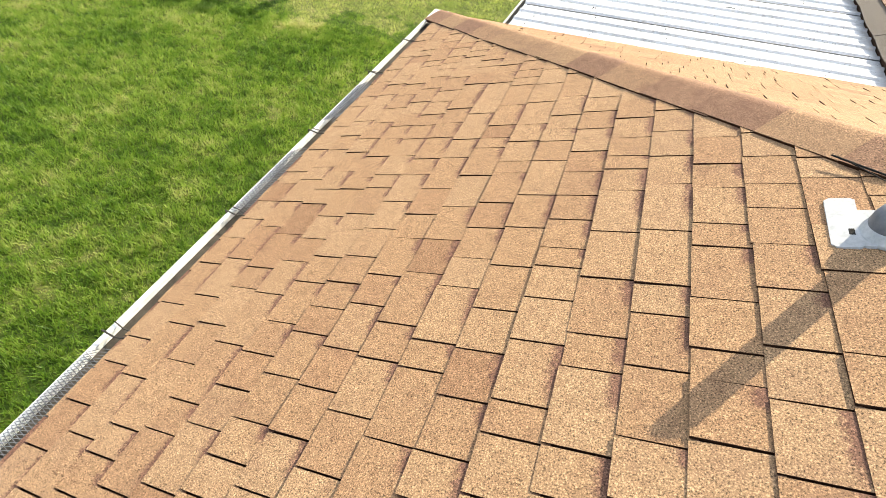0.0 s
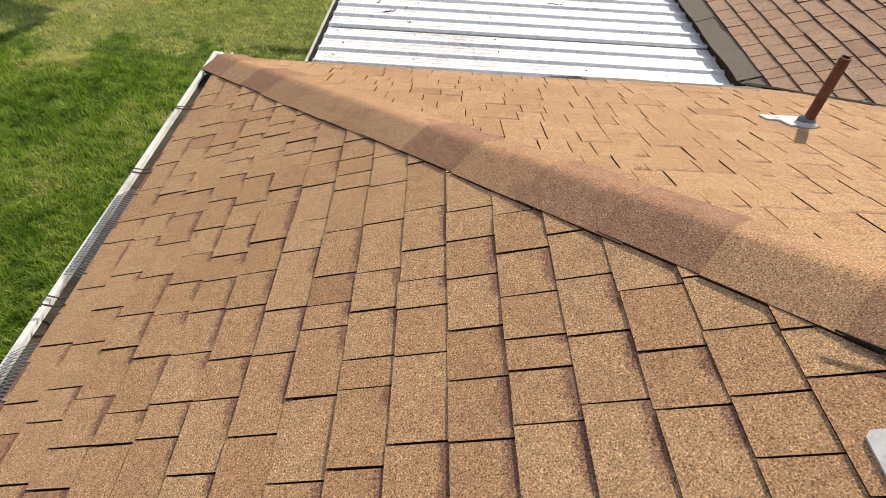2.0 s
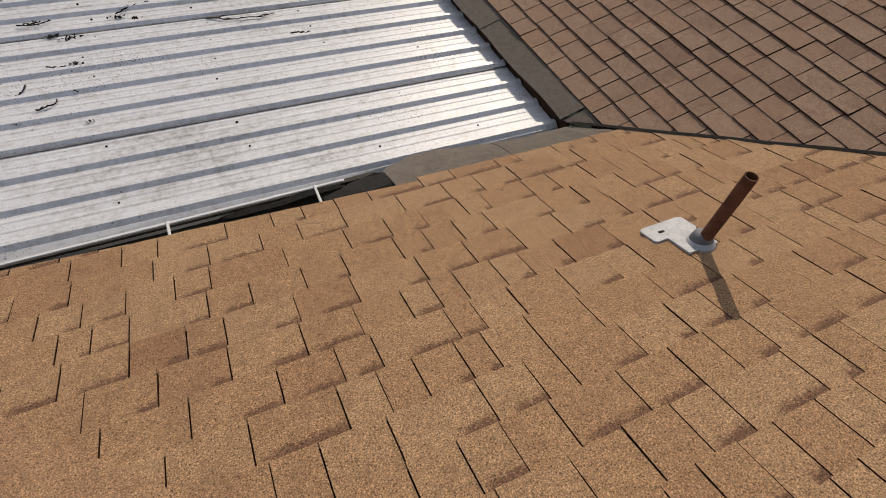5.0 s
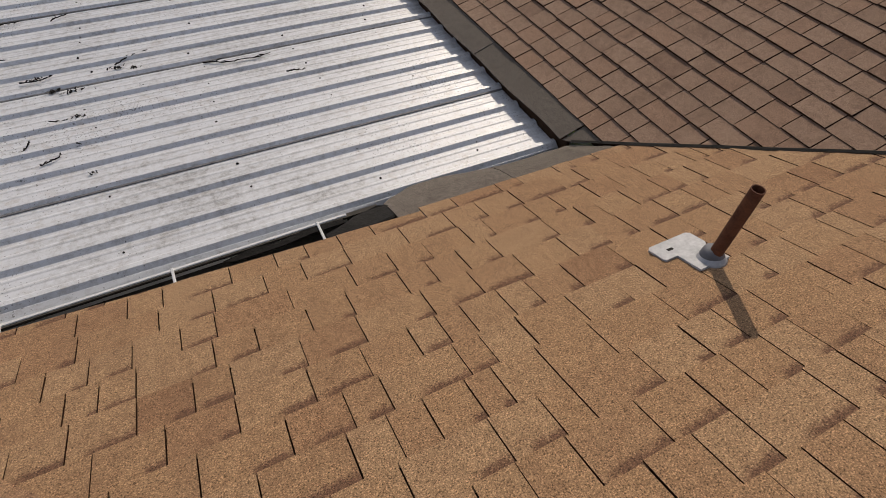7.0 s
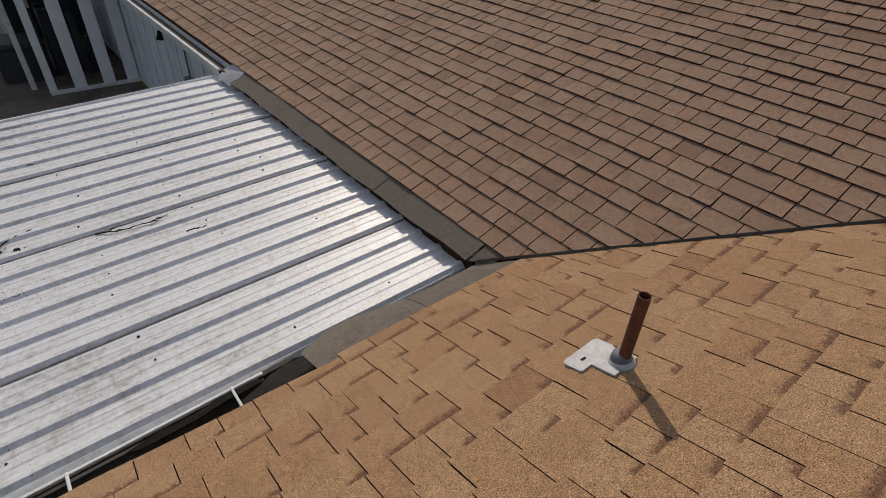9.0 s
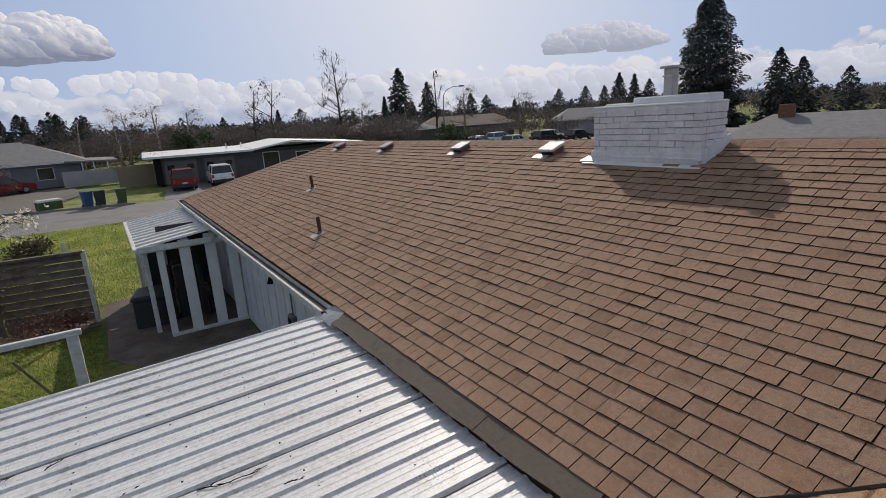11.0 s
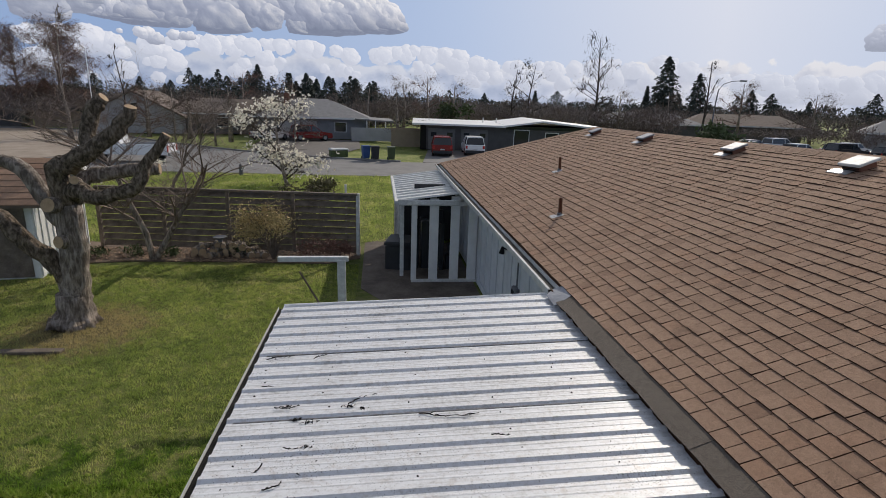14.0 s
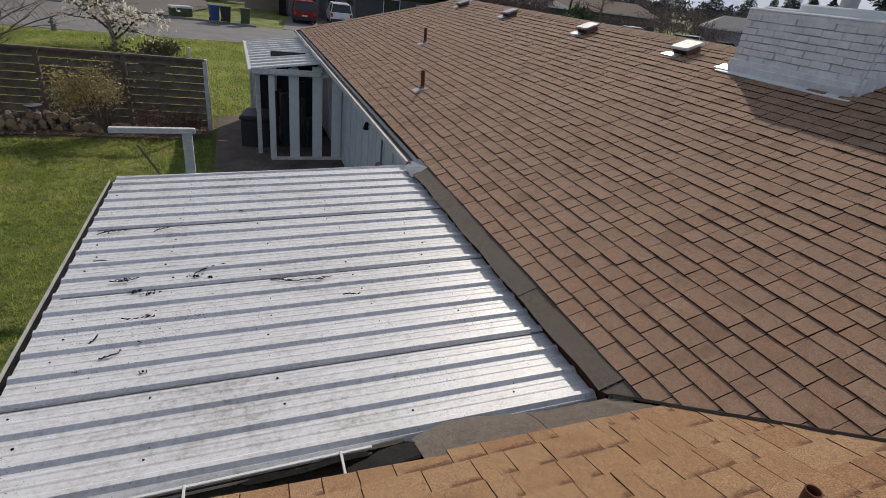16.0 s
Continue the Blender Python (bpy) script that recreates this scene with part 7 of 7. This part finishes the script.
cumulus([(-30, 5.2), (-25.5, 5.5), (-23.2, 4.8), (-16.4, 5.4), (-10.5, 5.5), (-7.3, 5.6), (-2.4, 5.0), (3.5, 5.6), (7.8, 5.4), (11.2, 4.4), (19.5, 4.4), (24.0, 4.8), (26.2, 4.3), (28.0, 5.1), (30.4, 4.5), (31.7, 3.5), (37.5, 3.4), (42.9, 3.2), (45.8, 3.8), (47.9, 3.7), (58, 3.0), (75, 3.6)],
        [(-30, 1.0), (75, 1.0)], 0.85, 300, 1520, 7, 0.58, "far low bank of white cumulus clouds")


# ---- grass blades on the near lawn ----
def grass(x0, x1, y0, y1, count, seed, size, keep=lambda x, y: True):
    r = np.random.default_rng(seed)
    xs, ys = r.uniform(x0, x1, count), r.uniform(y0, y1, count)
    sel = np.array([keep(x, y) for x, y in zip(xs, ys)])
    xs, ys = xs[sel], ys[sel]
    n = len(xs)
    tuft = sum(np.sin(xs * np.cos(k * 1.9) * q + ys * np.sin(k * 1.9) * q + k * 2.3) for k, q in enumerate((9, 13, 19, 27, 35, 46))) / 2.4     # uneven clumps
    a, h, w = r.uniform(0, 6.283, n), size * r.uniform(0.5, 1.3, n) * np.clip(1.0 + 0.55 * tuft, 0.35, 2.1), size * 0.12 * r.uniform(0.7, 1.4, n)
    lx, ly = r.normal(0, 0.45, n) * h, r.normal(0, 0.45, n) * h
    v = np.empty((n, 3, 3))
    v[:, 0] = np.stack([xs - np.cos(a) * w, ys - np.sin(a) * w, np.zeros(n)], 1)
    v[:, 1] = np.stack([xs + np.cos(a) * w, ys + np.sin(a) * w, np.zeros(n)], 1)
    v[:, 2] = np.stack([xs + lx, ys + ly, h], 1)
    me = bpy.data.meshes.new("grass")
    me.from_pydata(v.reshape(-1, 3), [], np.arange(3 * n).reshape(-1, 3))
    me.materials.append(BLADE)
    return tagged(new("grass", me), "short green grass blades of the lawn", "grass", "", "stuff")


def on_lawn(x, y):
    if x > -3.0 and y < 4.2:
        return x < -2.95
    if y > 8.8 and x > -2.3:
        return False
    if x > -1.0:
        return False
    return y < 13.0 and math.hypot(x + 7.78, y - 9.07) > 0.42


grass(-16, -1.0, 3.6, 13, 270000, 5, 0.045, on_lawn)
grass(-16, -2.9, -6, 4.2, 300000, 7, 0.065, on_lawn)
grass(-16, 2.5, 15.5, 31.5, 110000, 6, 0.09)


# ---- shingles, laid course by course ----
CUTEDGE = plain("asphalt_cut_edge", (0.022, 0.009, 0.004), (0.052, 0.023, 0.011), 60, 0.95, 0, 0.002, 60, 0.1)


def clip_poly(poly, edges):
    """Cuts a polygon of (u, run) by half-planes a*u + b*run + c >= 0."""
    for a, b, c in edges:
        out = []
        for i, p in enumerate(poly):
            q = poly[(i + 1) % len(poly)]
            dp, dq = a * p[0] + b * p[1] + c, a * q[0] + b * q[1] + c
            if dp >= 0:
                out.append(p)
            if (dp > 0 > dq) or (dp < 0 < dq):
                s = dp / (dp - dq)
                out.append((p[0] + s * (q[0] - p[0]), p[1] + s * (q[1] - p[1])))
        poly = out
        if len(poly) < 3:
            return []
    return poly


def lay_roof(parent, place, normal, edges, u_range, run0, exposure, widths, thick, gap, material, near, seed, cut_edge=CUTEDGE):
    """place(u, run): point on the plane. Tabs near the stretch become pieces of their own, the rest one joined part."""
    r = random.Random(seed)
    n = Vector(normal).normalized()
    step = exposure / SL
    tabs, run = [], run0
    while run < RIDGE:
        u = u_range[0] - r.uniform(0, 0.3)
        wave = r.uniform(-0.003, 0.003)
        while u < u_range[1]:
            w = r.choice(widths) * r.uniform(0.85, 1.15)
            t = r.choice(thick) * r.uniform(0.85, 1.15)
            e0, e1 = run + wave + r.uniform(-0.0025, 0.0025), run + step * 1.12
            g2 = gap / 2 * r.choice((0.4, 0.9, 1.0, 1.0, 1.1))
            blend = r.choice((0.0, 0.0, 0.0, 0.35, 0.45, 0.55, 0.75, 1.0))     # share of the tab's head under the dark blend
            poly = clip_poly([(u + gap / 2, e0), (u + w - g2, e0 + r.uniform(-0.0015, 0.0015)), (u + w - g2, e1), (u + gap / 2, e1)], edges(u) if callable(edges) else edges)
            if len(poly) >= 3:
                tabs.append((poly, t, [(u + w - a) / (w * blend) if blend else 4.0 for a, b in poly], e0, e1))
            u += w
        run += step
    def build(poly, t, e0, e1):
        k = len(poly)
        top, low = [], []
        for a, b in poly:
            f = min(1, max(0, (e1 - b) / (e1 - e0)))
            p = place(a, b)
            top.append(p + n * (0.002 + t * (0.18 + 0.82 * f)))
            low.append(p + n * (-0.006))
        return top + low, [tuple(range(k))] + [(i, k + i, k + (i + 1) % k, (i + 1) % k) for i in range(k)]

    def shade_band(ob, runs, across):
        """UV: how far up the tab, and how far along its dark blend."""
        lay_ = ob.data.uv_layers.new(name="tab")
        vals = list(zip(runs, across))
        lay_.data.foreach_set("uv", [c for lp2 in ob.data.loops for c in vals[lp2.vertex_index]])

    tabs.sort(key=lambda s: (place(*s[0][0]) - Vector(near)).length)
    vs, fs, runs, lows, edge = [], [], [], [], []
    for i, (poly, t, ends, e0, e1) in enumerate(tabs):
        v, f = build(poly, t, e0, e1)
        rv = [min(1.0, max(0.0, (b - e0) / step)) for a, b in poly] * 2
        lo = ends * 2
        if i < 300:
            c = sum((Vector(p) for p in v), Vector()) / len(v)
            g = Geo().add([Vector(p) - c for p in v], f)
            me = bpy.data.meshes.new("shingle")
            me.from_pydata(g.v, [], g.f)
            me.materials.append(material)
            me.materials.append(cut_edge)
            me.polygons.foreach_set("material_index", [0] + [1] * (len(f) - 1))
            o = new("shingle", me)
            o.location = c
            o.parent = parent
            shade_band(o, rv, lo)
        else:
            k = len(vs)
            vs += v
            runs += rv
            lows += lo
            fs += [tuple(j + k for j in q) for q in f]
            edge += [0] + [1] * (len(f) - 1)
    if vs:
        o = raw("shingles", vs, fs, material)
        o.parent = parent
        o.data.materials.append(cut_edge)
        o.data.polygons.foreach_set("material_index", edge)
        shade_band(o, runs, lows)
        tagged(o, "", "", "", "stuff")


WIDE = (0.10, 0.13, 0.15, 0.17, 0.19, 0.23)
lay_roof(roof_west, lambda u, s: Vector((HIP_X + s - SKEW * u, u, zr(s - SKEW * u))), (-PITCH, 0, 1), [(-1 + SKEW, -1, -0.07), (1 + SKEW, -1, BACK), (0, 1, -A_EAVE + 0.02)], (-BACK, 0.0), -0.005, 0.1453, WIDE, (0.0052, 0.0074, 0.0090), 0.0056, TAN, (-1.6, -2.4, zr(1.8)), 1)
lay_roof(roof_north, lambda u, s: Vector((u, -s, zr(s))), (0, PITCH, 1), lambda u: [(1, -1, -HIP_X - 0.06), (-1, 1, 0.02), (-0.03, 1, -0.232) if u > -0.98 else (-0.075, 1, -0.301)], (-3.6, 4.6), 0.0235, 0.1471, WIDE, (0.003, 0.0056, 0.0068), 0.0043, FAINT_LINE_TAN, (-0.9, -1.2, zr(1.2)), 2)
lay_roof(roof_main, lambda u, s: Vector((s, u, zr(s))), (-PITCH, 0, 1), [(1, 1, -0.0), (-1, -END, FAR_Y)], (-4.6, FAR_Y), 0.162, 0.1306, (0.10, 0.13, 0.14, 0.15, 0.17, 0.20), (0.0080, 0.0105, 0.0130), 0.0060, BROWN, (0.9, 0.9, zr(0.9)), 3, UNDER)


def ridge_caps(parent, a, b, width, exposure, na, nb, material, seed, lift=0.0105):
    """Bent cap shingles lapped along a hip from a up to b; na, nb: the directions down the two slopes."""
    r = random.Random(seed)
    a, b = Vector(a), Vector(b)
    d = (b - a).normalized()
    na, nb = Vector(na).normalized(), Vector(nb).normalized()
    up = (Vector(na).cross(d) if Vector(na).cross(d).z > 0 else d.cross(na)).normalized()
    up = (up + (Vector(nb).cross(d) if Vector(nb).cross(d).z > 0 else d.cross(nb)).normalized()).normalized()
    na, nb = (na - d * na.dot(d)).normalized(), (nb - d * nb.dot(d)).normalized()
    total, s = (b - a).length, 0.0
    while s < total:
        e = min(exposure * 1.25, total - s + 0.02)
        w = width * r.uniform(0.96, 1.04)
        prof = [-1.0, -0.7, -0.4, -0.15, -0.07, 0.0, 0.07, 0.15, 0.4, 0.7, 1.0]
        m = len(prof)

        def row_at(q, t):
            out = []
            for k in prof:
                h = t + 0.016 * (1 - abs(k)) - 0.005 * max(0.0, 1 - abs(k) / 0.15) ** 2
                out.append(a + d * q + (na if k < 0 else nb) * abs(k) * w + up * h)
            return out

        q0 = s - r.uniform(0, 0.012)
        vs = row_at(q0, lift + 0.004) + row_at(s + e, lift)
        fs = [(i, i + 1, m + i + 1, m + i) for i in range(m - 1)]
        vs += row_at(q0, lift + 0.004) + row_at(q0, -0.004)
        fs += [(2 * m + i, 3 * m + i, 3 * m + i + 1, 2 * m + i + 1) for i in range(m - 1)]
        for end in (0, m - 1):
            c = len(vs)
            vs += [vs[end], vs[m + end], row_at(s + e, -0.006)[end], row_at(q0, -0.006)[end]]
            fs.append((c, c + 1, c + 2, c + 3))
        cap = part("hip_cap", Geo().add(vs, fs), material, parent, "", True)
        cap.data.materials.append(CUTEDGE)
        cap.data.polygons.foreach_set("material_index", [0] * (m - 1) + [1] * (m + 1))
        s += exposure


caps = thing("hip_ridge", "row of bent tan cap shingles along the hip", "hip ridge", kind="structure")
ridge_caps(caps, (HIP_X + 0.11, -0.11, zr(0.11)), (AX, AY, zr(RIDGE)), 0.155, 0.29, (-1, 0, -PITCH), (0, 1, -PITCH), CAPM, 4)
caps2 = thing("main_ridge", "row of bent brown cap shingles along the main ridge", "ridge", kind="structure")
ridge_caps(caps2, (0.2, FAR_Y - 0.2, zr(0.2)), (RIDGE, FAR_Y - RIDGE, zr(RIDGE)), 0.15, 0.30, (-1, 0, -PITCH), (0, 1, -PITCH), BROWN, 6)
ridge_caps(caps2, (RIDGE, -RIDGE, zr(RIDGE)), (RIDGE, FAR_Y - END * RIDGE, zr(RIDGE)), 0.15, 0.30, (-1, 0, -PITCH), (1, 0, -PITCH), BROWN, 5)
stick = thing("twig", "dark twig caught under the hip cap", "twig", (-0.965, -2.676, zr(2.455) + 0.018), -45)
part("stem", Geo().tube([(-0.10, -0.012, -0.012), (-0.02, -0.004, 0.0), (0.10, 0.012, 0.018)], [0.003, 0.0035, 0.0025], 5), TAR, stick)
part("side_shoot", Geo().tube([(-0.05, -0.008, -0.004), (0.07, -0.014, 0.006)], [0.0025, 0.0015], 4), TAR, stick)
scrap = [(-0.895, -2.762), (-0.848, -2.785), (-0.806, -2.893), (-0.795, -3.06), (-0.838, -3.06), (-0.846, -2.92), (-0.868, -2.82)]
solid("metal_flashing", Geo().slab([(x, y, zr(x - HIP_X) + 0.034 - 0.006 * (q % 2)) for q, (x, y) in enumerate(scrap)], 0.004), OLDWHITE, "bent strip of white flashing beside the wide vent pipe", "flashing")


# ---- the lean of the roof, taken by all that is built into it or lies on it ----
ROOFED = {"roof_west", "roof_north", "roof_main", "roof_back", "soffit", "fascia", "gutter", "patio_cover", "flashing_strip", "tar_patch", "torn_membrane",
          "valley_edge", "vent_pipe", "roof_vent", "hip_ridge", "main_ridge", "twig", "leaf_litter", "metal_flashing"}
for ob in list(scene.objects):
    if ob.parent is None and ob.name.split(".")[0] in ROOFED:
        ob.matrix_basis = LEAN @ ob.matrix_basis
chim.location = LEAN @ Vector((CX, 2.3, CZB - 0.01))
